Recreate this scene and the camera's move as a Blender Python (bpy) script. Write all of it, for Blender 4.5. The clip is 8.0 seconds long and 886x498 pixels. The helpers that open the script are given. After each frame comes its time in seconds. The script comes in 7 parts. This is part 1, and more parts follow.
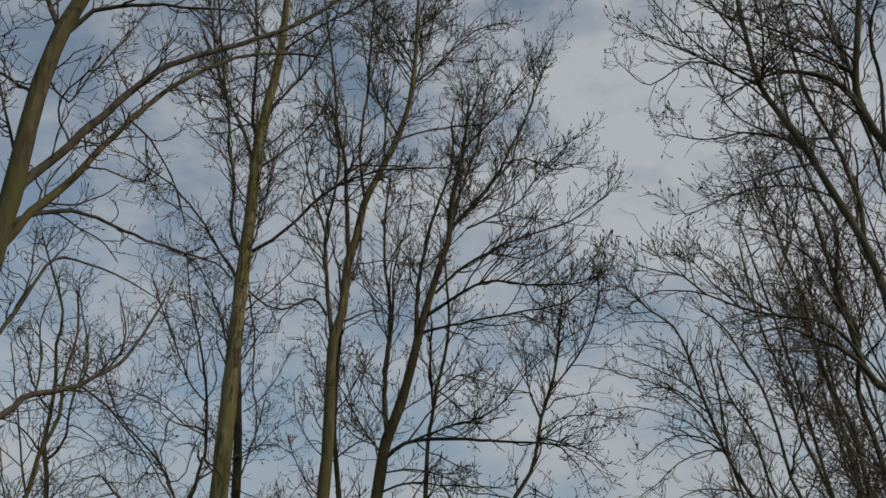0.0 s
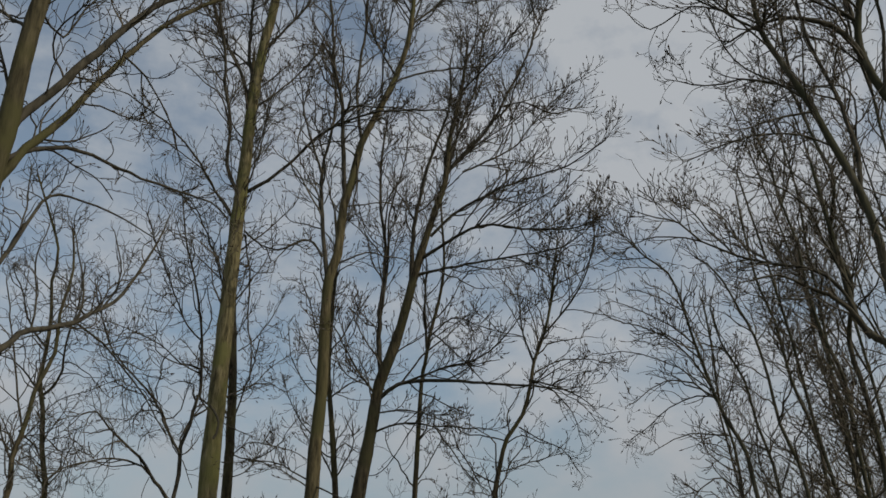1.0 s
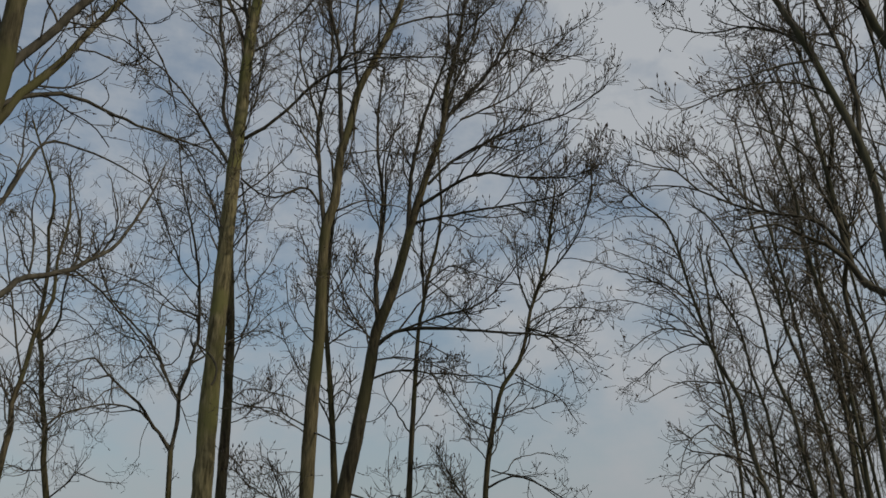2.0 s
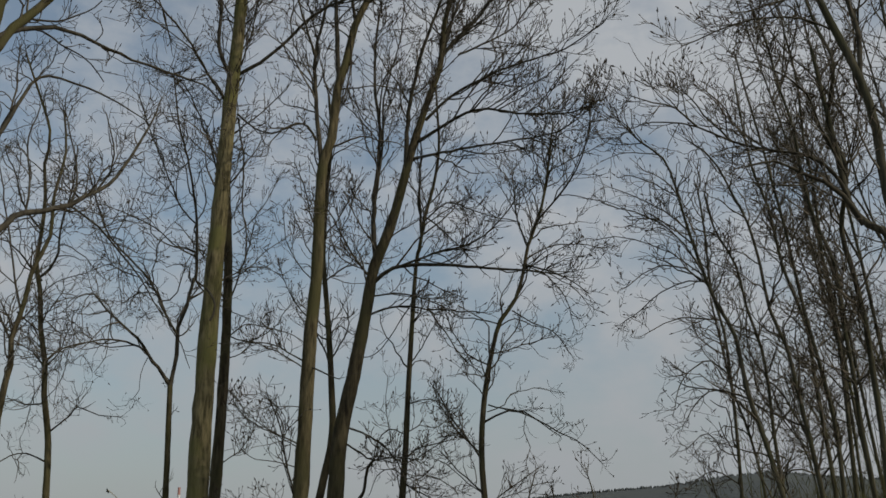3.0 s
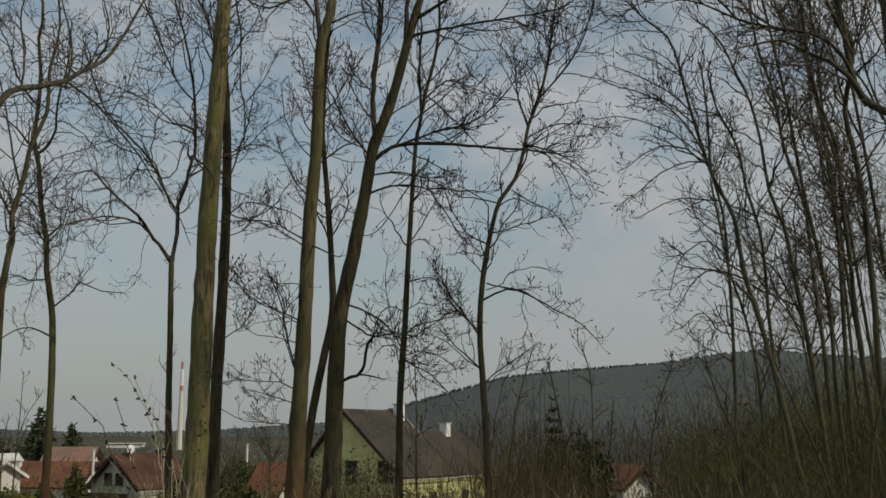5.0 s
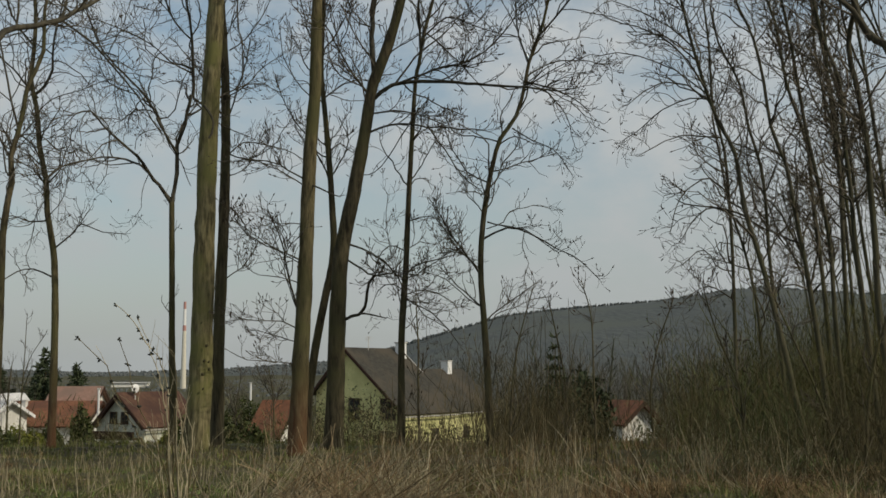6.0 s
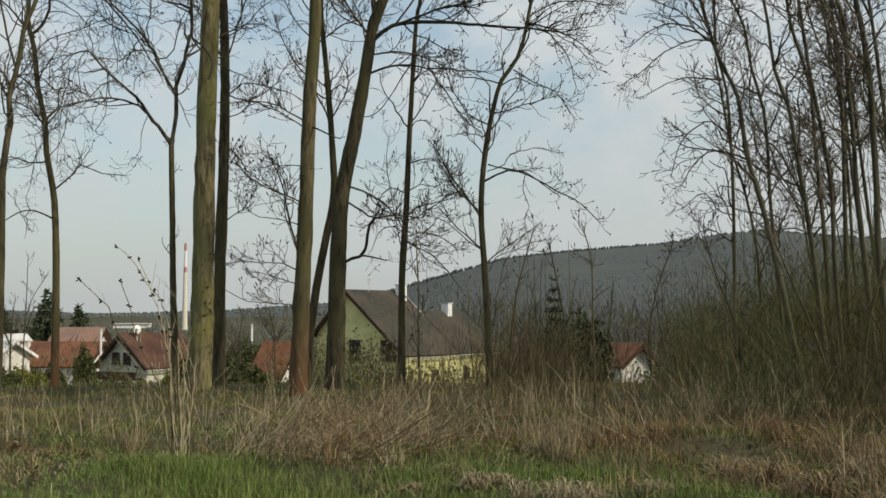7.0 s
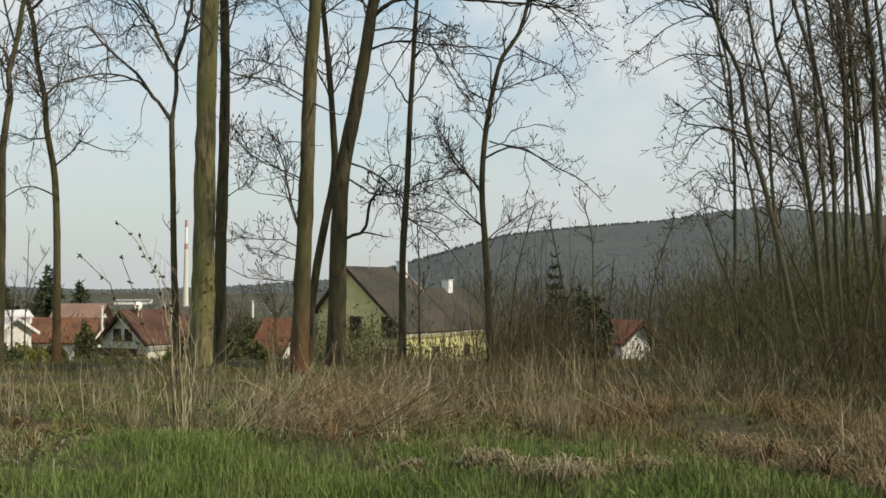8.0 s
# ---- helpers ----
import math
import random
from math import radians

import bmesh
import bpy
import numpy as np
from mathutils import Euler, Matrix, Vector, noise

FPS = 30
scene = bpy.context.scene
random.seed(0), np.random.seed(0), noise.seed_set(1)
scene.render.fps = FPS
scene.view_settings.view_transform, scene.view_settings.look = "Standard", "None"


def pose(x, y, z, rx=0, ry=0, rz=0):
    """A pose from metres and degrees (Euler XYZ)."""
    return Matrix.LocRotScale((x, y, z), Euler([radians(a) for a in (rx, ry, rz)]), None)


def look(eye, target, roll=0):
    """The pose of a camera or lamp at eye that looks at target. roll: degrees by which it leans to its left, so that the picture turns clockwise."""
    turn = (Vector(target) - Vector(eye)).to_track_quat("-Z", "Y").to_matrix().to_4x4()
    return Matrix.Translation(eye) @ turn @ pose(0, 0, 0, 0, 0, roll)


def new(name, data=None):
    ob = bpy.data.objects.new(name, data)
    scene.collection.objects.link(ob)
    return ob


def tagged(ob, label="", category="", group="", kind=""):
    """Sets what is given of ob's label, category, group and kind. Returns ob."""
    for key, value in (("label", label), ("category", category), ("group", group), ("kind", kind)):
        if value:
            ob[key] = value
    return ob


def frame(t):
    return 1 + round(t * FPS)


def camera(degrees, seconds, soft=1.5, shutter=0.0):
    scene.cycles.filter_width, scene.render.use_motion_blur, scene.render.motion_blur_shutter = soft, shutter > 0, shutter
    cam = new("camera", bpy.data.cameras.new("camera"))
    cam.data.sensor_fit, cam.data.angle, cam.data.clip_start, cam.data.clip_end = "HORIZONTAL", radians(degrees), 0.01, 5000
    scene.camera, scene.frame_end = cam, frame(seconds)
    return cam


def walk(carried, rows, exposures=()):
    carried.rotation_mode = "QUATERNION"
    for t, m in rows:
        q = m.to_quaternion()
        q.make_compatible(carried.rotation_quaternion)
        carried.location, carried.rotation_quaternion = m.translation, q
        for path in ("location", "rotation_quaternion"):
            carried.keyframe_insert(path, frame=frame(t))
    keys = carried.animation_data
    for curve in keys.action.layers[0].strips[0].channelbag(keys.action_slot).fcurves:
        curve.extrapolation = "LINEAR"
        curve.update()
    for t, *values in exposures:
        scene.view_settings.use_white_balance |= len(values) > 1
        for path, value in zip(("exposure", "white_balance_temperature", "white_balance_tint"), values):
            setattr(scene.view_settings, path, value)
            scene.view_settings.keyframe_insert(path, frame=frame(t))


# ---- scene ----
cam = camera(45.3, 8.0, soft=1.6)
EYE = (0.0, 0.0, 1.6)
# seconds, yaw, pitch and roll in degrees: the camera turns where it is, from the crowns down to the field
TURNS = [
    (0.0, 0.38, 25.76, -1.24),
    (0.5, 0.28, 24.09, -0.75),
    (1.0, 0.18, 22.68, -0.45),
    (2.5, -0.01, 18.25, -0.29),
    (3.0, -0.09, 16.46, -0.26),
    (3.5, -0.12, 14.85, -0.39),
    (4.0, -0.12, 13.11, 0.0),
    (4.5, -0.11, 11.55, 0.21),
    (6.0, -0.06, 6.65, -0.24),
    (6.5, -0.04, 5.12, 0.0),
    (7.0, -0.03, 3.55, -0.07),
    (7.5, 0.0, 2.26, -0.02),
    (8.0, 0.01, 2.3, 0.0),
]


def aimed(yaw, pitch, roll):
    a, b = radians(yaw), radians(pitch)
    way = Vector((-math.sin(a) * math.cos(b), math.cos(a) * math.cos(b), math.sin(b)))
    return look(EYE, Vector(EYE) + 10 * way, roll)


walk(cam, [(t, aimed(yaw, pitch, roll)) for t, yaw, pitch, roll in TURNS],
     [(0.0, -0.09, 6600, 10), (1.0, -0.09, 6600, 10), (2.5, -0.12, 6600, 10), (4.5, -0.13, 6800, 8), (6.0, 0.16, 6850, 7), (6.5, 0.36, 6850, 7), (7.0, 0.57, 6850, 7), (8.0, 0.76, 6850, 7)])

# ---- light ----
SUN_UP, SUN_SIDE = 36.0, 118.0  # degrees: height, and turn clockwise from straight ahead
sun_way = Vector((math.sin(radians(SUN_SIDE)) * math.cos(radians(SUN_UP)), math.cos(radians(SUN_SIDE)) * math.cos(radians(SUN_UP)), math.sin(radians(SUN_UP))))
sun_lamp = bpy.data.lights.new("sun", "SUN")
sun_lamp.energy, sun_lamp.angle, sun_lamp.color = 2.0, radians(1.5), (1.0, 0.90, 0.75)
sun = new("sun", sun_lamp)
sun.matrix_world = look(sun_way * 60, (0, 0, 0))


def node(tree, kind, inputs):
    n = tree.nodes.new(kind)
    for key, value in inputs.items():
        if isinstance(value, bpy.types.NodeSocket):
            tree.links.new(value, n.inputs[key])
        else:
            n.inputs[key].default_value = value
    return n


def mixed(tree, factor, a, b):
    n = tree.nodes.new("ShaderNodeMix")
    n.data_type = "RGBA"
    for key, value in ((0, factor), (6, a), (7, b)):
        if isinstance(value, bpy.types.NodeSocket):
            tree.links.new(value, n.inputs[key])
        else:
            n.inputs[key].default_value = value if key == 0 else (*value, 1.0)
    return n.outputs[2]


world = bpy.data.worlds.new("sky")
scene.world, world.use_nodes = world, True
wt = world.node_tree
wt.nodes.clear()
sky = wt.nodes.new("ShaderNodeTexSky")
sky.sky_type, sky.sun_disc, sky.sun_elevation, sky.sun_rotation = "NISHITA", False, radians(SUN_UP), radians(SUN_SIDE)
sky.air_density, sky.dust_density = 1.0, 2.0
blue = node(wt, "ShaderNodeVectorMath", {0: sky.outputs[0], 1: (0.108, 0.114, 0.106)})
blue.operation = "MULTIPLY"
where = wt.nodes.new("ShaderNodeTexCoord")
lump = node(wt, "ShaderNodeMapping", {"Vector": where.outputs["Generated"], "Scale": (1.0, 0.8, 1.6), "Location": (0.35, 0.0, 0.1)})
puffs = node(wt, "ShaderNodeTexNoise", {"Vector": lump.outputs[0], "Scale": 3.6, "Detail": 8.0, "Roughness": 0.6})
fine = node(wt, "ShaderNodeTexNoise", {"Vector": lump.outputs[0], "Scale": 9.5, "Detail": 6.0, "Roughness": 0.55})
both = node(wt, "ShaderNodeMath", {0: puffs.outputs["Fac"], 1: fine.outputs["Fac"]})
upward = node(wt, "ShaderNodeSeparateXYZ", {"Vector": where.outputs["Generated"]})
sunward = node(wt, "ShaderNodeMapRange", {"Value": upward.outputs["X"], "From Min": 0.02, "From Max": 0.36, "To Min": 0.0, "To Max": 0.17})
thick = node(wt, "ShaderNodeMath", {0: both.outputs[0], 1: sunward.outputs[0]})
cover = node(wt, "ShaderNodeMapRange", {"Value": thick.outputs[0], "From Min": 0.86, "From Max": 1.2, "To Min": 0.2, "To Max": 1.0})
veiled = mixed(wt, cover.outputs[0], blue.outputs[0], (0.442, 0.472, 0.508))
low = node(wt, "ShaderNodeMapRange", {"Value": upward.outputs["Z"], "From Min": 0.0, "From Max": 0.3, "To Min": 0.9, "To Max": 0.0})
veiled = mixed(wt, low.outputs[0], veiled, (0.328, 0.353, 0.374))
glow = node(wt, "ShaderNodeBackground", {"Color": veiled, "Strength": 1.0})
node(wt, "ShaderNodeOutputWorld", {"Surface": glow.outputs[0]})

# ---- materials ----


def surface(name, dark, light, scale=6.0, rough=0.85, bump=0.2, stretch=(1, 1, 1), second=None, patch=0.8, metal=0.0, spread=0.0, depth=0.02, foot=None, foot_top=2.8):
    """Two colours mixed by fine grain, a third in larger patches, a relief, and a random lightness for each piece."""
    m = bpy.data.materials.new(name)
    m.use_nodes = True
    t = m.node_tree
    t.nodes.clear()
    at = t.nodes.new("ShaderNodeTexCoord")
    put = node(t, "ShaderNodeMapping", {"Vector": at.outputs["Object"], "Scale": stretch})
    grain = node(t, "ShaderNodeTexNoise", {"Vector": put.outputs[0], "Scale": scale, "Detail": 5.0, "Roughness": 0.65})
    step = node(t, "ShaderNodeMapRange", {"Value": grain.outputs["Fac"], "From Min": 0.35, "From Max": 0.65})
    colour = mixed(t, step.outputs[0], dark, light)
    if second:
        wide = node(t, "ShaderNodeTexNoise", {"Vector": at.outputs["Object"], "Scale": patch, "Detail": 3.0})
        edge = node(t, "ShaderNodeMapRange", {"Value": wide.outputs["Fac"], "From Min": 0.45, "From Max": 0.62})
        colour = mixed(t, edge.outputs[0], colour, second)
    if foot:
        tall = node(t, "ShaderNodeSeparateXYZ", {"Vector": at.outputs["Object"]})
        rise = node(t, "ShaderNodeMath", {0: tall.outputs["Z"], 1: grain.outputs["Fac"]})
        reach = node(t, "ShaderNodeMapRange", {"Value": rise.outputs[0], "From Min": 1.0, "From Max": foot_top, "To Min": 0.75, "To Max": 0.0})
        colour = mixed(t, reach.outputs[0], colour, foot)
    if spread:
        each = t.nodes.new("ShaderNodeNewGeometry")
        level = node(t, "ShaderNodeMapRange", {"Value": each.outputs["Random Per Island"], "To Min": 1 - spread, "To Max": 1 + spread})
        tint = node(t, "ShaderNodeVectorMath", {0: colour, 3: level.outputs[0]})
        tint.operation = "SCALE"
        colour = tint.outputs[0]
    shader = node(t, "ShaderNodeBsdfPrincipled", {"Base Color": colour, "Roughness": rough, "Metallic": metal, "Specular IOR Level": 0.5 if rough < 0.6 else 0.12})
    if bump:
        relief = node(t, "ShaderNodeBump", {"Height": grain.outputs["Fac"], "Strength": bump, "Distance": depth})
        t.links.new(relief.outputs[0], shader.inputs["Normal"])
    node(t, "ShaderNodeOutputMaterial", {"Surface": shader.outputs[0]})
    return m


BARK = surface("bark", (0.042, 0.037, 0.022), (0.125, 0.108, 0.062), 14, 0.9, 1.0, (1, 1, 0.16), (0.082, 0.078, 0.034), 1.2)
BARK_PALE = surface("pale olive bark", (0.055, 0.049, 0.027), (0.25, 0.218, 0.118), 14, 0.9, 1.0, (1, 1, 0.16), (0.15, 0.147, 0.058), 1.4)
BARK_RED = surface("bark with red foot", (0.038, 0.033, 0.020), (0.165, 0.14, 0.078), 14, 0.9, 1.0, (1, 1, 0.16), (0.095, 0.09, 0.042), 1.2, foot=(0.12, 0.056, 0.030))
BARK_DARK = surface("dark bark", (0.0275, 0.02375, 0.01625), (0.125, 0.1063, 0.065), 14, 0.9, 1.0, (1, 1, 0.16), (0.0825, 0.0775, 0.04), 1.2)
BARK_GROVE = surface("grove bark", (0.0375, 0.035, 0.025), (0.1175, 0.1075, 0.075), 14, 0.9, 1.0, (1, 1, 0.16), (0.0575, 0.0575, 0.035), 1.2, foot=(0.11, 0.1038, 0.0575), foot_top=5.5)
BOUGH = surface("bough bark", (0.03875, 0.035, 0.02625), (0.1, 0.09, 0.06625), 9, 0.9, 0.5, (1, 1, 0.4))
TWIG = surface("twig bark", (0.058, 0.051, 0.038), (0.130, 0.114, 0.087), 4, 0.85, 0, spread=0.3)
BUD = surface("bud scales", (0.040, 0.031, 0.023), (0.086, 0.065, 0.047), 20, 0.7, 0, spread=0.3)
POD = surface("dark seed pods", (0.022, 0.026, 0.022), (0.05, 0.054, 0.046), 20, 0.7, 0, spread=0.3)
SOIL = surface("meadow soil", (0.038, 0.034, 0.020), (0.10, 0.087, 0.054), 5, 0.95, 0.8, (1, 1, 1), (0.062, 0.068, 0.028), 0.6)
DRY = surface("dry grass", (0.17, 0.143, 0.088), (0.43, 0.37, 0.24), 2.5, 0.8, 0, second=(0.16, 0.122, 0.072), patch=1.3, spread=0.6)
RUSSET = surface("russet grass", (0.105, 0.076, 0.040), (0.28, 0.205, 0.11), 2.5, 0.8, 0, second=(0.15, 0.095, 0.05), patch=1.1, spread=0.6)
TAN = surface("tan dead grass", (0.125, 0.092, 0.054), (0.36, 0.27, 0.16), 2.5, 0.8, 0, second=(0.22, 0.145, 0.08), patch=1.2, spread=0.6)
GREEN = surface("green grass", (0.0594, 0.099, 0.022), (0.1628, 0.2255, 0.0605), 2.2, 0.6, 0, second=(0.135, 0.166, 0.054), patch=1.0, spread=0.65)
OLIVE = surface("olive grass", (0.068, 0.080, 0.024), (0.17, 0.188, 0.062), 2, 0.7, 0, second=(0.125, 0.112, 0.05), patch=0.9, spread=0.5)
LEAF = surface("dead leaves", (0.09, 0.066, 0.045), (0.25, 0.195, 0.145), 6, 0.8, 0, spread=0.6)
FORB = surface("weed leaves", (0.06, 0.09, 0.026), (0.14, 0.185, 0.06), 6, 0.6, 0, spread=0.5)
MEADOW = surface("faded meadow grass", (0.11, 0.108, 0.044), (0.27, 0.25, 0.112), 2, 0.8, 0, second=(0.15, 0.165, 0.06), patch=0.5, spread=0.5)
STALK = surface("dry stalk", (0.22, 0.185, 0.115), (0.46, 0.40, 0.275), 8, 0.8, 0, spread=0.3)
BRUSH = surface("brushwood", (0.058, 0.049, 0.026), (0.135, 0.112, 0.06), 2, 0.9, 0, spread=0.45)
MOSSY = surface("mossy brushwood", (0.048, 0.05, 0.017), (0.12, 0.115, 0.042), 2, 0.9, 0, spread=0.45)
# Lightened to imitate haze on the far spruces; the near ones share it.
NEEDLE = surface("dark needles", (0.032, 0.044, 0.024), (0.065, 0.08, 0.042), 3, 0.8, 0, spread=0.4)
HEDGE = surface("hedge leaves", (0.035, 0.048, 0.016), (0.08, 0.09, 0.032), 3, 0.7, 0, spread=0.4)
LIME = surface("yellow-green leaves", (0.10, 0.12, 0.02), (0.20, 0.20, 0.04), 3, 0.7, 0, spread=0.4)
SHOOT = surface("budding shoots", (0.052, 0.051, 0.024), (0.122, 0.120, 0.056), 0.6, 0.85, 0, second=(0.10, 0.078, 0.045), patch=0.35, spread=0.5)
# Distance haze is put into these three base colours, paler and bluer.
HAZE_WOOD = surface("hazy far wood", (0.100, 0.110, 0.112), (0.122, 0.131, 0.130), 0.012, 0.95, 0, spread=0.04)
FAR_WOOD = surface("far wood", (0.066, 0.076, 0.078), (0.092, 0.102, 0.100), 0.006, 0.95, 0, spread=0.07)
HILL = surface("hazed wooded hillside", (0.058, 0.068, 0.070), (0.098, 0.108, 0.106), 0.2, 0.95, 0, (1, 0.05, 1.2), (0.086, 0.096, 0.088), 0.004)
LEAFING = surface("leafing scrub", (0.042, 0.054, 0.020), (0.105, 0.128, 0.05), 0.8, 0.85, 0, second=(0.09, 0.076, 0.042), patch=0.5, spread=0.5)
COPSE = surface("bare copse", (0.058, 0.052, 0.042), (0.105, 0.093, 0.074), 0.05, 0.95, 0, second=(0.072, 0.076, 0.05), patch=0.03, spread=0.3)
YELLOW_WALL = surface("yellow render", (0.57, 0.555, 0.26), (0.70, 0.67, 0.34), 3, 0.9, 0.15, second=(0.5, 0.49, 0.23), patch=0.4)
WHITE_WALL = surface("white render", (0.66, 0.65, 0.61), (0.78, 0.77, 0.73), 2, 0.9, 0.1, second=(0.62, 0.6, 0.55), patch=0.4)
GREY_WALL = surface("grey-green render", (0.5, 0.51, 0.42), (0.62, 0.63, 0.53), 2, 0.9, 0.1)
TILE_BROWN = surface("brown roof tiles", (0.038, 0.036, 0.031), (0.066, 0.063, 0.053), 3, 0.85, 0.3, second=(0.074, 0.064, 0.05), patch=0.3)
TILE_ORANGE = surface("orange roof tiles", (0.15, 0.068, 0.04), (0.24, 0.108, 0.062), 3, 0.8, 0.3, second=(0.125, 0.062, 0.042), patch=0.5)
TILE_RED = surface("red-brown roof tiles", (0.072, 0.040, 0.029), (0.122, 0.066, 0.045), 3, 0.8, 0.3, second=(0.066, 0.036, 0.028), patch=0.5)
TILE_PALE = surface("pale roof sheet", (0.5, 0.5, 0.5), (0.62, 0.62, 0.62), 2, 0.6, 0.1)
TIMBER = surface("dark stained timber", (0.035, 0.02, 0.015), (0.07, 0.04, 0.028), 5, 0.7, 0.2, (6, 6, 1))
WHITE_PAINT = surface("white paint", (0.74, 0.74, 0.73), (0.82, 0.82, 0.81), 4, 0.5, 0.05)
# Red paled towards pink to imitate haze before the distant chimney.
RED_PAINT = surface("haze-paled red paint", (0.42, 0.22, 0.19), (0.52, 0.28, 0.25), 4, 0.6, 0.05)
TILE_FADED = surface("faded pinkish roof tiles", (0.24, 0.145, 0.112), (0.31, 0.19, 0.15), 3, 0.85, 0.3, second=(0.22, 0.15, 0.12), patch=0.5)
CREAM = surface("cream chimney paint", (0.60, 0.57, 0.48), (0.70, 0.66, 0.56), 1, 0.8, 0.05)
CONCRETE = surface("pale concrete", (0.5, 0.48, 0.45), (0.62, 0.6, 0.56), 1, 0.9, 0.1)
PANE = surface("window glass", (0.02, 0.022, 0.025), (0.03, 0.032, 0.035), 1, 0.08, 0)

# ---- mesh tools ----


def mesh_of(name, verts, quads, material, smooth=True):
    """A mesh from arrays of corners and four-cornered faces."""
    me = bpy.data.meshes.new(name)
    verts, quads = np.asarray(verts, np.float32), np.asarray(quads, np.int32)
    me.vertices.add(len(verts))
    me.vertices.foreach_set("co", verts.ravel())
    me.loops.add(quads.size)
    me.loops.foreach_set("vertex_index", quads.ravel())
    me.polygons.add(len(quads))
    me.polygons.foreach_set("loop_start", np.arange(0, quads.size, 4, dtype=np.int32))
    me.polygons.foreach_set("use_smooth", np.full(len(quads), smooth))
    me.update(calc_edges=True)
    me.materials.append(material)
    return me


def joined(pieces):
    verts, quads, n = [], [], 0
    for v, q in pieces:
        verts.append(v)
        quads.append(q + n)
        n += len(v)
    return np.concatenate(verts), np.concatenate(quads)


def unit(v):
    return v / np.maximum(np.linalg.norm(v, axis=-1, keepdims=True), 1e-9)


def tubes(path, radius, sides):
    """Round limbs along paths (n, k, 3) with radii (n, k)."""
    n, k, _ = path.shape
    way = unit(np.gradient(path, axis=1))
    mean = unit(way.mean(1, keepdims=True))
    ref = np.where(np.abs(mean[..., 2:]) > 0.8, (1.0, 0.0, 0.0), (0.0, 0.0, 1.0))
    side = unit(np.cross(way, np.broadcast_to(ref, way.shape)))
    other = np.cross(way, side)
    a = np.arange(sides) * 2 * math.pi / sides
    ring = side[:, :, None] * np.cos(a)[:, None] + other[:, :, None] * np.sin(a)[:, None]
    verts = path[:, :, None] + ring * (radius[:, :, None, None] if radius.ndim == 2 else radius[..., None])
    i = np.arange(n)[:, None, None] * k * sides
    j = np.arange(k - 1)[:, None] * sides
    s, e = np.arange(sides), (np.arange(sides) + 1) % sides
    quads = np.stack([i + j + s, i + j + e, i + j + sides + e, i + j + sides + s], -1)
    return verts.reshape(-1, 3), quads.reshape(-1, 4)


def smooth_path(points, step):
    """A rounded line through the points, about one corner every step metres, and how far along each corner lies."""
    p = np.array(points, float)
    p = np.concatenate([[2 * p[0] - p[1]], p, [2 * p[-1] - p[-2]]])
    out = []
    for a, b, c, d in zip(p, p[1:], p[2:], p[3:]):
        n = max(2, int(np.linalg.norm(c - b) / step))
        u = (np.arange(n) / n)[:, None]
        out.append(0.5 * (2 * b + (c - a) * u + (2 * a - 5 * b + 4 * c - d) * u**2 + (3 * b - a - 3 * c + d) * u**3))
    out = np.concatenate([*out, p[-2:-1]])
    far = np.r_[0, np.cumsum(np.linalg.norm(np.diff(out, axis=0), axis=1))]
    return out, far / far[-1], far[-1]


def part(name, me, parent, label="", kind=""):
    ob = new(name, me)
    ob.parent = parent
    return tagged(ob, label, kind=kind)


def boxes(sizes):
    """Blocks as one mesh: rows of lower corner and upper corner."""
    pieces = []
    for a, b in sizes:
        v = np.array([(x, y, z) for z in (a[2], b[2]) for x, y in ((a[0], a[1]), (b[0], a[1]), (b[0], b[1]), (a[0], b[1]))], float)
        q = np.array([(3, 2, 1, 0), (4, 5, 6, 7), (0, 1, 5, 4), (1, 2, 6, 5), (2, 3, 7, 6), (3, 0, 4, 7)])
        pieces.append((v, q))
    return joined(pieces)


rng = np.random.default_rng(7)

# ---- ground ----


def smoothstep(a, b, x):
    u = np.clip((x - a) / (b - a), 0, 1)
    return u * u * (3 - 2 * u)


def ridge_up(side):
    """How many degrees the wooded ridges stand over the eye, by degrees to the right of straight ahead: the near hill and the far one."""
    near = np.interp(side, (-9, -6, -2, 0.5, 3.5, 6.5, 11.5, 15, 17, 20, 24, 35), (-0.8, -0.2, 1.2, 2.0, 2.8, 3.1, 3.45, 3.9, 4.05, 3.7, 3.4, 2.5))
    far = np.interp(side, (-30, -22, -18, -12, -7, -4, 0), (0.4, 0.2, 0.05, 0.2, 0.55, 0.75, 0.3))
    return near, far


def ground_height(x, y):
    r = np.hypot(x, y)
    side = np.degrees(np.arctan2(x, y))
    bumps = 0.05 * np.sin(x * 1.3 + 0.7 * y) + 0.04 * np.sin(y * 1.7 - x * 0.6) + 0.025 * np.sin(3.1 * x + 2.2 * y)
    bumps = bumps * smoothstep(4, 9, r) * smoothstep(200, 60, r)
    mound = 0.16 * np.exp(-(((x + 2.6) / 2.4) ** 2 + ((y - 9.6) / 1.6) ** 2))
    z = bumps + mound - 4.9 * smoothstep(21, 70, y) - 1.6 * smoothstep(95, 260, r)
    ahead = np.abs(side) < 60
    near, far = ridge_up(side)
    z += ahead * (1.6 + 2300 * np.tan(np.radians(near)) + 6.5) * smoothstep(500, 2300, r) * smoothstep(2900, 2360, r) * smoothstep(-9, -5, side)
    z += ahead * (1.6 + 3000 * np.tan(np.radians(far)) + 6.5) * smoothstep(1900, 3000, r) * smoothstep(3900, 3100, r)
    return z


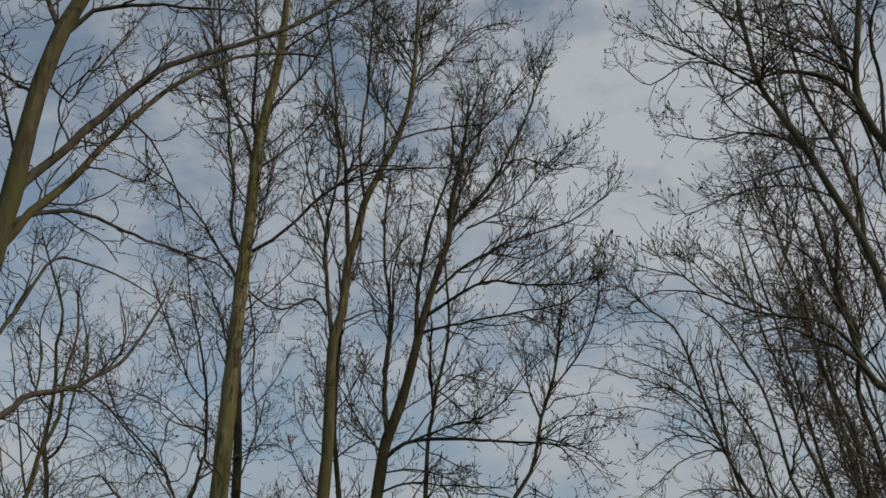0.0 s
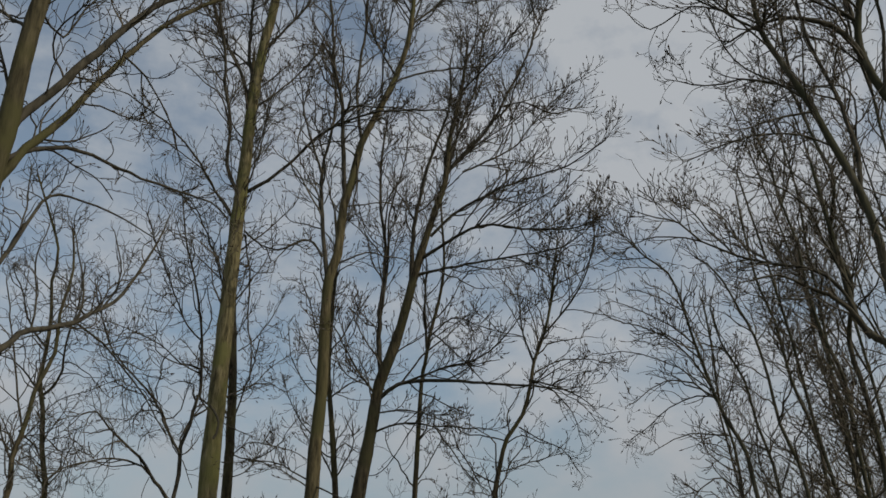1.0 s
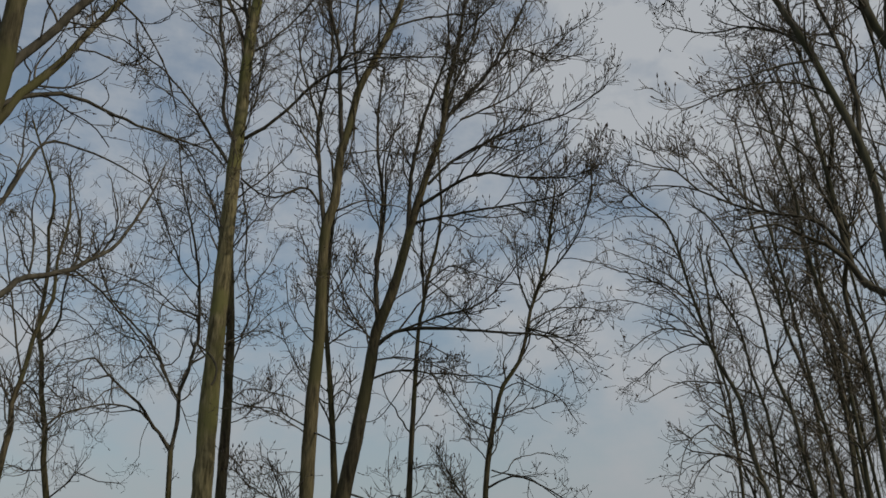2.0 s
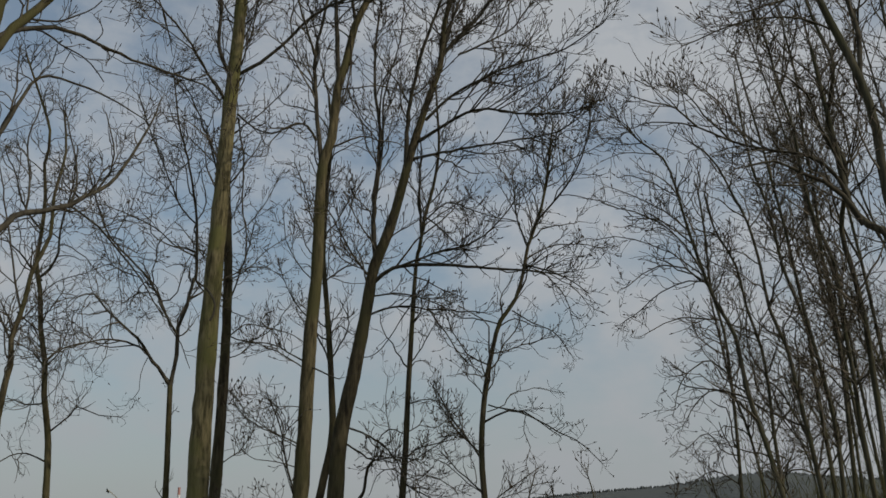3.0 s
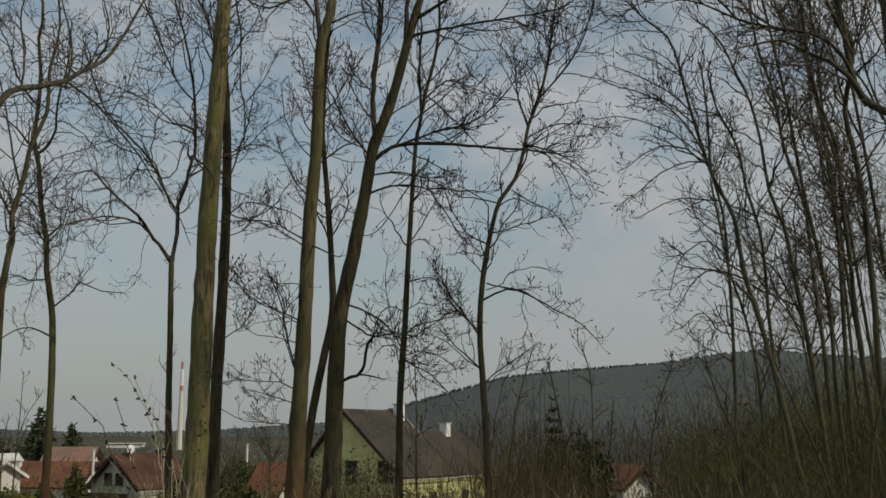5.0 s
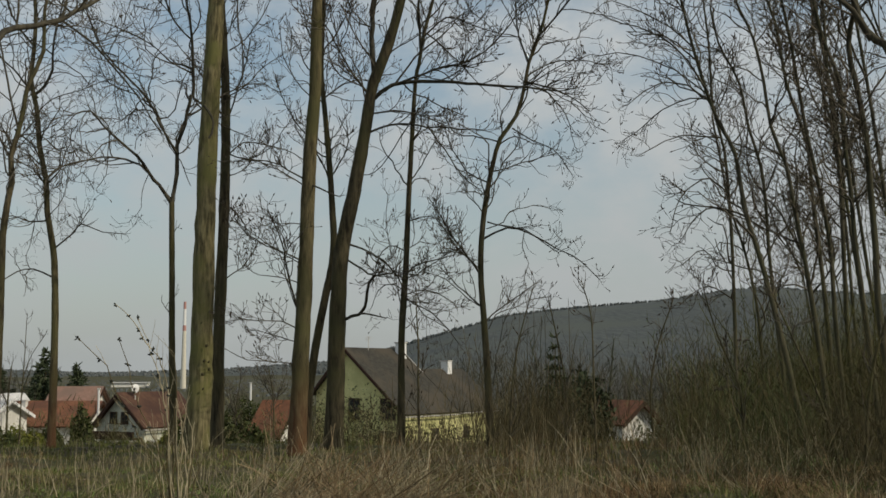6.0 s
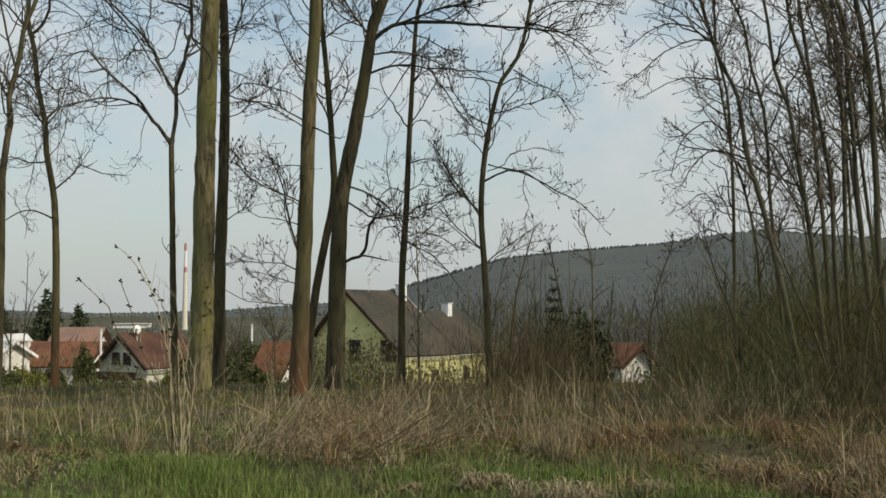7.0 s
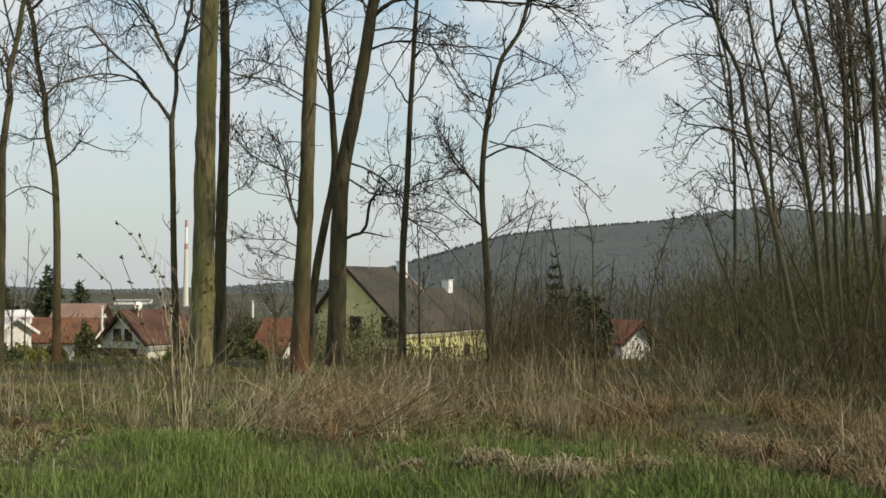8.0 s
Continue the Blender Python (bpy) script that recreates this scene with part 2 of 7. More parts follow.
def ground_mesh():
    rings = np.concatenate([np.linspace(0.5, 30, 70), np.linspace(31, 130, 50), np.geomspace(135, 4200, 70)])
    turns = np.radians(np.concatenate([np.linspace(-40, 40, 161), np.linspace(44, 316, 69)]))
    r, a = np.meshgrid(rings, turns, indexing="ij")
    x, y = r * np.sin(a), r * np.cos(a)
    verts = np.stack([x, y, ground_height(x, y)], -1).reshape(-1, 3)
    n, k = len(rings), len(turns)
    i, j = np.meshgrid(np.arange(n - 1), np.arange(k), indexing="ij")
    e = (j + 1) % k
    quads = np.stack([i * k + j, (i + 1) * k + j, (i + 1) * k + e, i * k + e], -1).reshape(-1, 4)
    verts = np.concatenate([verts, [(0, 0, 0.0)]])
    hub = len(verts) - 1
    j = np.arange(0, k, 2)
    quads = np.concatenate([quads, np.stack([np.full(len(j), hub), j, (j + 1) % k, (j + 2) % k], -1)])
    me = mesh_of("ground", verts, quads[:, ::-1], SOIL)
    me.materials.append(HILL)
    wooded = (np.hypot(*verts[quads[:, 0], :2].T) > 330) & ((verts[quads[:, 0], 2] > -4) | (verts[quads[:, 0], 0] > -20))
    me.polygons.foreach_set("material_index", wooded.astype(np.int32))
    return me


tagged(new("ground", ground_mesh()), "uneven meadow ground falling away to a valley", "ground", kind="structure")


# ---- trees ----


def grown(start, way, length, radius, steps, lift, wander, thin):
    """Paths (n, steps, 3) of branches that set out along way and bend up, with their radii."""
    n = len(start)
    path, rad = np.empty((n, steps, 3)), np.empty((n, steps))
    p, d = start, unit(way)
    for i in range(steps):
        path[:, i] = p
        rad[:, i] = radius * (1 - (1 - thin) * i / (steps - 1))
        d = unit(d + rng.normal(0, wander, (n, 3)) + (0, 0, lift))
        p = p + d * (length / (steps - 1))[:, None]
    return path, rad


def offshoots(path, rad, per_metre, low, spread):
    """Places, directions and parent radii for side branches on paths; more of them on longer ones."""
    long = np.linalg.norm(np.diff(path, axis=1), axis=2).sum(1)
    count = rng.poisson(long * per_metre)
    which = np.repeat(np.arange(len(path)), count)
    u = low + (1 - low) * rng.random(len(which))
    k = path.shape[1] - 1
    i = np.minimum((u * k).astype(int), k - 1)
    f = (u * k - i)[:, None]
    a, b = path[which, i], path[which, i + 1]
    start, way = a + (b - a) * f, unit(b - a)
    around = unit(np.cross(way, rng.normal(0, 1, way.shape)))
    angle = np.radians(rng.uniform(*spread, len(which)))[:, None]
    return start, way * np.cos(angle) + around * np.sin(angle), rad[which, i], u


class Tree:
    def __init__(self, label, group="", dark=False, name="bare_tree", bare=0.45, spread=1.0, red_foot=False, pale=False, curly=0.0, buds=0.5, grove=False):
        self.label, self.group, self.name = label, group, name
        self.curly, self.buds = curly, buds
        self.bark = BARK_GROVE if grove else BARK_DARK if dark else BARK_RED if red_foot else BARK_PALE if pale else BARK
        self.knots = []
        self.limbs, self.bare, self.spread = [], bare, spread

    def trunk(self, *points, r, twigs=1.0, reach=1.9):
        self.limbs.append(("trunk", points, r, twigs, reach, False))

    def limb(self, *points, r, twigs=3.0, reach=1.8, mossy=False):
        self.limbs.append(("limb", points, r, twigs, reach, mossy))

    def knot(self, x, y, z):
        self.knots.append((x, y, z))

    def build(self):
        base = np.array(self.limbs[0][1][0])
        thing = new(self.name)
        thing.location = base
        tagged(thing, self.label, "tree", self.group)
        firsts = []
        for x, y, z in self.knots:
            k = np.array((-1.0, -0.6, 0.0, 0.6, 1.0))[None, :, None]
            path = np.array((x, y, z)) - base + k * np.array((0.02, 0.0, 0.028))
            part("knot", mesh_of("knot", *tubes(path, np.array(((0.004, 0.02, 0.024, 0.018, 0.004),)) * rng.uniform(0.6, 1.2), 8), BARK_DARK), thing)
        for name, points, (r0, r1), twigs, reach, mossy in self.limbs:
            path, far, long = smooth_path(points, 0.3 if name == "trunk" else 0.22)
            if name == "limb":
                wig = rng.normal(0, 0.009, path.shape) * np.minimum(1, 8 * far * (1 - far))[:, None]
                path = path + wig
                rad = r0 + (r1 - r0) * far**0.8
                sides = 8 if r0 > 0.03 else 6
            else:
                rad = (r0 + (r1 - r0) * far) * (1 + 0.55 * np.exp(-far * long / 0.35))
                sides = 14
            knots = rad[None, :, None] * (1 + 0.05 * rng.normal(0, 1, (1, len(path), sides)))
            v, q = tubes(path[None], knots, sides)
            part(name, mesh_of(name, v - base, q, self.bark if name == "trunk" else BARK if mossy else BOUGH), thing)
            low = self.bare if name == "trunk" else 0.12
            if twigs:
                firsts.append((path, rad, twigs, low, reach * self.spread if reach > 1 else reach, long))
        tubes_out, ends = [], []
        for path, rad, twigs, low, reach, long in firsts:
            start, way, pr, u = offshoots(path[None], rad[None], twigs * 1.12, low, (22, 52))
            tip = unit(path[-1] - path[-2])[None] + rng.normal(0, 0.25, (3, 3))
            start, way, pr = np.concatenate([start, np.repeat(path[-1:], 3, 0)]), np.concatenate([way, tip]), np.r_[pr, np.full(3, rad[-1])]
            n = len(start)
            length = reach * rng.uniform(0.5, 1.35, n) * np.r_[1.15 - 0.6 * u, 0.45, 0.45, 0.45]
            r = np.minimum(pr * 0.7, 0.008 + 0.009 * length)
            curl = self.curly
            p1, r1 = grown(start, way, length, r, 9, 0.07 - 0.05 * curl, 0.15 + 0.12 * curl, 0.45)
            tubes_out.append(tubes(p1, r1, 3))
            s2, w2, pr2, u2 = offshoots(p1, r1, (4.6 - 1.4 * curl), 0.15, (25, 55 + 15 * curl))
            l2 = (1 + 0.5 * curl) * (0.4 + 0.7 * reach) * rng.uniform(0.15, 0.45, len(s2)) * (1.15 - 0.6 * u2)
            p2, r2 = grown(s2, w2, l2, np.minimum(pr2 * 0.85, 0.0078), 5, 0.12 - 0.06 * curl, 0.2 + 0.14 * curl, 0.65)
            tubes_out.append(tubes(p2, r2, 3))
            # short upturned spurs that carry the buds
            s3, w3, pr3, u3 = offshoots(p2, r2, (6.0 - 2.6 * curl), 0.2, (25, 60 + 15 * curl))
            l3 = rng.uniform(0.05, 0.2, len(s3)) * (1 + 0.5 * curl)
            p3, r3 = grown(s3, w3, l3, np.full(len(s3), 0.0056), 3, 0.4 - 0.2 * curl, 0.14 + 0.1 * curl, 0.85)
            tubes_out.append(tubes(p3, r3, 3))
            ends.append(np.concatenate([p2[:, -2:], p3[:, -2:]]))
        if tubes_out:
            v, q = joined(tubes_out)
            part("crown", mesh_of("crown", v - base, q, TWIG), thing, "fine bare twigs", "stuff")
            e = np.concatenate(ends)
            e = e[rng.random(len(e)) < self.buds]
            way = unit(e[:, 1] - e[:, 0])
            size = rng.uniform(0.7, 1.5, len(e))[:, None]
            path = np.stack([e[:, 1], e[:, 1] + way * 0.02 * size, e[:, 1] + way * 0.06 * size], 1)
            rad = np.stack([np.full(len(e), 0.005), 0.0125 * size[:, 0], np.full(len(e), 0.002)], 1)
            v, q = tubes(path, rad, 3)
            part("bud_cover", mesh_of("bud_cover", v - base, q, BUD), thing, "small dark swelling buds", "stuff")
        return thing


def fan(tree, trunk, low, high, count, side, seed, long=(1.4, 2.8), r=0.022, twigs=4.5, up=0.55):
    """Further boughs from the upper part of a trunk, mostly to one side, curving up."""
    pick = np.random.default_rng(seed)
    path, far, _ = smooth_path(trunk, 0.2)
    for _ in range(count):
        a = path[int((low + (high - low) * pick.random()) * (len(path) - 1))]
        out = np.array((side + pick.normal(0, 0.45), pick.normal(0, 0.55), up + 0.35 * pick.random()))
        size = pick.uniform(*long) / 3
        b = a + out * size
        c = b + (out + pick.normal(0, 0.2, 3) + (0, 0, 0.25)) * size
        d = c + (out * (0.8, 0.8, 1) + pick.normal(0, 0.25, 3) + (0, 0, 0.35)) * size
        tree.limb(a.tolist(), b.tolist(), c.tolist(), d.tolist(), r=(r * pick.uniform(0.75, 1.2), 0.009), twigs=twigs, reach=1.1)


# trunks and main boughs, from the ground up, in metres
broad_tree = Tree("tall bare tree with straight olive-brown trunk in dry grass", group='row of bare trees at the field edge', pale=True, curly=0.4)
broad_tree.trunk((-5.00, 21.73, -0.40), (-4.93, 21.75, 1.21), (-4.91, 21.75, 2.49), (-4.89, 21.76, 5.28), (-4.83, 21.77, 7.64), (-4.80, 21.78, 8.38), (-4.74, 21.79, 10.31), (-4.70, 21.80, 11.41), (-4.62, 21.82, 12.84), (-4.56, 21.83, 14.36), (-4.40, 21.86, 15.96), (-4.15, 21.91, 17.67), (-4.05, 21.93, 19.46), (-4.02, 21.94, 21.16), r=(0.25, 0.075), twigs=2.2)
broad_tree.limb((-4.79, 21.78, 12.25), (-5.01, 21.69, 12.79), (-4.98, 21.60, 13.78), (-5.12, 21.46, 14.62), (-5.18, 21.30, 15.62), (-5.33, 21.10, 16.62), (-5.44, 20.86, 17.78), (-5.55, 20.56, 19.10), r=(0.046, 0.022), twigs=4.5)
broad_tree.limb((-4.62, 21.82, 14.35), (-4.81, 21.86, 15.16), (-5.10, 21.90, 15.84), (-5.43, 21.94, 16.54), (-5.72, 22.03, 17.46), (-5.95, 22.19, 18.64), (-6.25, 22.45, 20.33), r=(0.048, 0.024), twigs=4.5)
broad_tree.limb((-4.51, 21.84, 14.67), (-4.75, 22.03, 16.08), (-4.82, 22.34, 17.47), (-4.92, 22.71, 18.99), (-5.22, 23.22, 21.13), r=(0.048, 0.025), twigs=4.5)
broad_tree.limb((-4.61, 21.82, 12.12), (-4.08, 21.83, 12.47), (-3.57, 21.77, 12.87), (-3.18, 21.68, 13.25), (-2.79, 21.58, 13.56), (-2.39, 21.49, 13.76), (-1.72, 21.33, 13.91), (-0.93, 21.11, 13.86), (-0.02, 20.80, 13.67), r=(0.046, 0.016), twigs=2.5)
broad_tree.limb((-4.82, 21.77, 11.54), (-5.10, 21.56, 11.94), (-5.27, 21.37, 12.21), (-5.59, 20.93, 12.70), (-5.90, 20.53, 12.99), (-6.10, 20.26, 13.14), (-6.38, 19.90, 13.22), (-6.70, 19.45, 13.35), (-7.00, 19.06, 13.26), r=(0.032, 0.012), twigs=2.5)
broad_tree.limb((-4.87, 21.76, 9.78), (-5.22, 21.95, 10.80), (-5.58, 22.14, 11.59), (-5.92, 22.30, 12.17), (-6.43, 22.39, 12.49), r=(0.025, 0.014), twigs=3)
broad_tree.limb((-4.53, 21.84, 11.21), (-4.10, 21.67, 10.79), (-3.68, 21.48, 10.59), (-3.28, 21.23, 10.61), (-3.07, 21.08, 10.45), r=(0.026, 0.012), twigs=6, reach=0.8)
broad_tree.limb((-4.51, 21.84, 11.11), (-4.34, 21.78, 10.17), (-4.26, 21.62, 8.96), (-4.14, 21.52, 8.31), (-4.12, 21.41, 7.66), r=(0.023, 0.012), twigs=4, reach=0.7)
broad_tree.knot(-4.79, 21.47, 1.86)
broad_tree.knot(-4.69, 21.49, 1.69)
broad_tree.knot(-4.82, 21.47, 1.59)
broad_tree.knot(-4.80, 21.47, 1.30)
broad_tree.knot(-4.70, 21.49, 1.84)
broad_tree.knot(-4.75, 21.48, 2.16)
broad_tree.knot(-4.86, 21.46, 2.62)
broad_tree.knot(-4.70, 21.49, 2.85)
broad_tree.limb((-4.92, 21.49, 7.12), (-4.75, 21.46, 6.88), (-4.70, 21.38, 6.60), (-4.75, 21.28, 6.38), r=(0.030, 0.024), twigs=0)
broad_tree.limb((-4.15, 21.91, 17.67), (-4.57, 22.04, 18.48), (-5.09, 22.24, 19.38), (-5.83, 22.56, 20.60), r=(0.029, 0.016), twigs=4, reach=1.3)
broad_tree.limb((-4.40, 21.86, 15.96), (-3.79, 22.13, 16.95), (-3.30, 22.43, 18.01), (-2.93, 22.76, 19.34), (-2.70, 23.14, 20.98), r=(0.035, 0.016), twigs=4, reach=1.3)
broad_tree.limb((-4.09, 21.92, 17.85), (-3.24, 21.82, 18.44), (-2.36, 21.60, 18.78), (-1.48, 21.25, 19.18), r=(0.029, 0.015), twigs=4, reach=1.3)
broad_tree.limb((-4.52, 21.84, 14.36), (-3.87, 22.19, 15.18), (-3.27, 22.64, 16.26), (-2.93, 23.12, 17.61), r=(0.027, 0.015), twigs=3.5, reach=1.2)
broad_tree.build()
dark_tree = Tree("slim bare tree with dark grey-brown bark behind a broader trunk", group='row of bare trees at the field edge', dark=True, curly=0.5)
dark_tree.trunk((-5.34, 25.45, -0.40), (-5.34, 25.45, 2.64), (-5.27, 25.46, 5.91), (-5.31, 25.47, 8.66), (-5.50, 25.46, 11.47), (-5.52, 25.47, 12.09), (-5.50, 25.47, 14.21), (-5.42, 25.48, 16.49), (-5.36, 25.48, 18.33), r=(0.166, 0.041), twigs=1.2)
dark_tree.limb((-5.24, 25.47, 6.87), (-4.88, 25.71, 7.27), (-4.39, 26.05, 7.27), (-3.76, 26.53, 7.16), (-3.50, 26.77, 7.00), r=(0.018, 0.011), twigs=4, reach=0.8)
dark_tree.limb((-5.22, 25.47, 7.83), (-5.09, 25.70, 8.45), (-4.97, 26.10, 9.26), (-4.92, 26.55, 10.12), r=(0.021, 0.015), twigs=4, reach=0.8)
dark_tree.limb((-5.25, 25.47, 14.21), (-5.04, 25.79, 15.58), (-5.01, 26.16, 16.87), (-4.80, 26.57, 18.06), r=(0.023, 0.017), twigs=4)
dark_tree.limb((-5.22, 25.47, 3.86), (-4.87, 25.79, 4.17), (-4.67, 26.21, 4.63), (-4.61, 26.60, 5.10), r=(0.015, 0.011), twigs=4, reach=0.7)
dark_tree.limb((-5.22, 25.47, 8.37), (-4.84, 25.78, 8.74), (-4.51, 26.23, 9.32), (-4.15, 26.68, 9.76), r=(0.018, 0.010), twigs=4.5, reach=0.8)
dark_tree.limb((-5.21, 25.47, 6.94), (-4.69, 25.38, 6.78), (-4.11, 25.14, 7.01), (-3.66, 24.73, 7.48), r=(0.018, 0.009), twigs=4.5, reach=0.8)
dark_tree.limb((-5.21, 25.47, 6.38), (-4.88, 25.72, 6.57), (-4.68, 26.09, 7.07), (-4.51, 26.62, 7.78), r=(0.015, 0.010), twigs=4.5, reach=0.7)
dark_tree.limb((-5.22, 25.47, 9.53), (-4.87, 25.72, 9.91), (-4.55, 26.18, 10.67), (-4.35, 26.65, 11.46), r=(0.018, 0.010), twigs=4.5, reach=0.9)
dark_tree.limb((-5.21, 25.47, 5.68), (-4.94, 25.92, 5.40), (-4.83, 26.57, 5.00), r=(0.014, 0.009), twigs=4, reach=0.6)
dark_tree.build()
forked_tree = Tree("thin bare tree forking low with a long sweeping bough", group='row of bare trees at the field edge', curly=1.0, buds=0.25)
forked_tree.trunk((-5.80, 23.29, -0.40), (-5.89, 23.27, 1.81), (-5.92, 23.26, 3.04), (-5.95, 23.25, 4.29), (-5.98, 23.24, 5.37), r=(0.077, 0.058), twigs=0.6, reach=0.6)
forked_tree.limb((-5.98, 23.24, 5.37), (-5.90, 23.31, 6.05), (-5.91, 23.36, 6.69), (-5.78, 23.45, 7.21), (-5.68, 23.55, 7.88), (-5.64, 23.57, 7.86), (-5.66, 23.63, 8.41), (-5.74, 23.72, 9.26), (-5.91, 23.82, 10.26), (-6.15, 23.88, 11.14), (-6.41, 23.95, 12.03), (-6.65, 24.10, 13.42), r=(0.052, 0.015), twigs=3)
forked_tree.limb((-5.98, 23.24, 5.35), (-6.23, 23.08, 5.73), (-6.41, 22.93, 5.97), (-6.62, 22.72, 6.30), (-6.91, 22.46, 6.55), (-7.18, 22.17, 6.85), (-7.40, 21.91, 7.11), (-7.62, 21.70, 7.01), r=(0.048, 0.016), twigs=3)
forked_tree.limb((-6.46, 23.11, 6.01), (-6.62, 22.94, 6.16), (-6.85, 22.65, 6.23), (-7.09, 22.27, 6.20), (-7.45, 21.58, 5.98), (-7.68, 20.95, 5.71), (-7.74, 20.59, 5.47), r=(0.026, 0.012), twigs=3)
forked_tree.limb((-5.89, 23.27, 6.48), (-6.18, 23.31, 6.93), (-6.39, 23.38, 7.32), (-6.35, 23.42, 7.29), (-6.71, 23.55, 7.85), (-7.11, 23.65, 8.28), (-7.49, 23.74, 8.64), (-7.89, 23.88, 9.16), (-8.30, 24.14, 10.02), (-8.70, 24.50, 11.08), r=(0.033, 0.015), twigs=3)
forked_tree.limb((-5.64, 23.33, 9.11), (-5.99, 23.32, 9.47), (-6.31, 23.40, 10.11), (-6.64, 23.53, 10.85), (-6.99, 23.68, 11.62), (-7.38, 23.89, 12.57), r=(0.023, 0.015), twigs=3)
forked_tree.limb((-5.59, 23.34, 8.33), (-6.01, 23.09, 8.52), (-6.44, 22.70, 8.86), (-6.84, 22.31, 8.99), (-7.31, 21.81, 9.08), r=(0.017, 0.010), twigs=4)
forked_tree.limb((-7.03, 22.10, 6.73), (-7.05, 22.03, 6.25), (-7.03, 21.95, 5.75), (-7.22, 21.88, 5.43), (-7.07, 21.80, 5.32), r=(0.011, 0.006), twigs=2, reach=0.6)
forked_tree.limb((-7.00, 22.10, 6.69), (-7.17, 22.00, 6.98), (-7.39, 21.90, 7.08), (-7.46, 21.80, 7.33), (-7.52, 21.70, 7.57), r=(0.011, 0.006), twigs=4, reach=0.6)
forked_tree.limb((-6.45, 23.00, 5.94), (-6.54, 22.90, 5.55), (-6.52, 22.80, 5.22), (-6.61, 22.70, 5.00), r=(0.009, 0.006), twigs=1.5, reach=0.6)
forked_tree.limb((-6.64, 22.60, 6.43), (-6.61, 22.73, 6.78), (-6.31, 22.87, 6.94), (-6.04, 23.00, 7.07), r=(0.009, 0.006), twigs=4, reach=0.6)
forked_tree.limb((-6.86, 23.50, 7.88), (-7.29, 23.38, 8.01), (-7.59, 23.25, 8.28), (-7.78, 23.12, 8.84), (-7.83, 23.00, 9.14), r=(0.014, 0.006), twigs=4, reach=0.6)
forked_tree.limb((-6.60, 23.60, 8.45), (-6.56, 23.70, 8.89), (-6.37, 23.80, 9.22), (-6.14, 23.90, 9.51), r=(0.011, 0.006), twigs=4, reach=0.6)
forked_tree.limb((-7.40, 23.50, 8.55), (-7.36, 23.37, 7.84), (-7.18, 23.23, 7.15), (-7.25, 23.10, 6.80), r=(0.01, 0.006), twigs=4, reach=0.6)
forked_tree.limb((-6.26, 23.40, 6.93), (-6.50, 23.27, 7.29), (-6.86, 23.15, 7.46), (-7.00, 23.02, 7.16), (-6.91, 22.90, 6.88), r=(0.01, 0.006), twigs=4, reach=0.6)
forked_tree.limb((-7.10, 23.40, 8.05), (-6.83, 23.23, 7.54), (-6.69, 23.07, 7.11), (-6.47, 22.90, 6.79), r=(0.009, 0.006), twigs=4, reach=0.6)
forked_tree.limb((-5.82, 23.60, 7.37), (-5.60, 23.77, 7.79), (-5.68, 23.93, 8.27), (-5.58, 24.10, 8.73), r=(0.012, 0.006), twigs=4, reach=0.6)
forked_tree.build()
wavy_tree = Tree("slender bare tree with a wavy reddish-brown trunk", group='row of bare trees at the field edge', red_foot=True, spread=0.75, curly=1.0, buds=0.25)
wavy_tree.trunk((-8.88, 24.44, -0.40), (-8.89, 24.43, 2.21), (-8.93, 24.42, 3.77), (-9.00, 24.39, 4.55), (-9.14, 24.34, 5.33), (-9.19, 24.32, 6.11), (-9.35, 24.26, 6.88), (-9.44, 24.22, 7.79), (-9.57, 24.17, 8.42), (-9.54, 24.19, 9.25), (-9.54, 24.19, 10.10), (-9.63, 24.15, 10.94), (-9.59, 24.16, 11.81), (-10.27, 23.89, 13.73), r=(0.097, 0.023), twigs=2)
wavy_tree.limb((-9.50, 24.20, 8.08), (-9.31, 24.32, 8.32), (-9.20, 24.47, 8.78), (-9.26, 24.60, 9.39), (-9.24, 24.79, 10.02), (-9.21, 25.05, 10.85), (-9.31, 25.34, 11.86), r=(0.036, 0.015), twigs=3.6)
wavy_tree.limb((-8.98, 24.40, 4.48), (-8.50, 24.32, 4.87), (-8.28, 24.23, 5.05), (-7.77, 24.09, 4.83), (-7.27, 23.92, 4.77), r=(0.021, 0.010), twigs=3.6, reach=0.7)
wavy_tree.limb((-9.16, 24.33, 5.13), (-9.40, 23.95, 5.07), (-9.57, 23.43, 5.12), (-9.66, 23.06, 5.01), r=(0.021, 0.010), twigs=3.6, reach=0.7)
wavy_tree.limb((-8.99, 24.40, 3.83), (-9.28, 24.01, 3.99), (-9.49, 23.60, 3.88), (-9.64, 23.07, 3.59), r=(0.021, 0.010), twigs=3.6, reach=0.7)
wavy_tree.limb((-9.43, 24.23, 8.02), (-9.95, 24.37, 8.61), (-10.47, 24.56, 9.08), (-10.95, 24.68, 9.26), r=(0.028, 0.015), twigs=3.6)
wavy_tree.limb((-9.54, 24.19, 9.25), (-10.00, 24.22, 9.82), (-10.44, 24.46, 10.77), (-10.89, 24.71, 11.59), r=(0.029, 0.015), twigs=3.6)
wavy_tree.limb((-9.40, 24.20, 7.65), (-9.00, 24.05, 7.96), (-8.30, 23.90, 8.12), (-7.74, 23.75, 8.29), (-7.37, 23.60, 8.31), r=(0.014, 0.006), twigs=4, reach=0.6)
wavy_tree.limb((-8.54, 23.60, 6.21), (-8.57, 23.50, 5.52), (-8.55, 23.40, 5.00), r=(0.009, 0.006), twigs=3, reach=0.6)
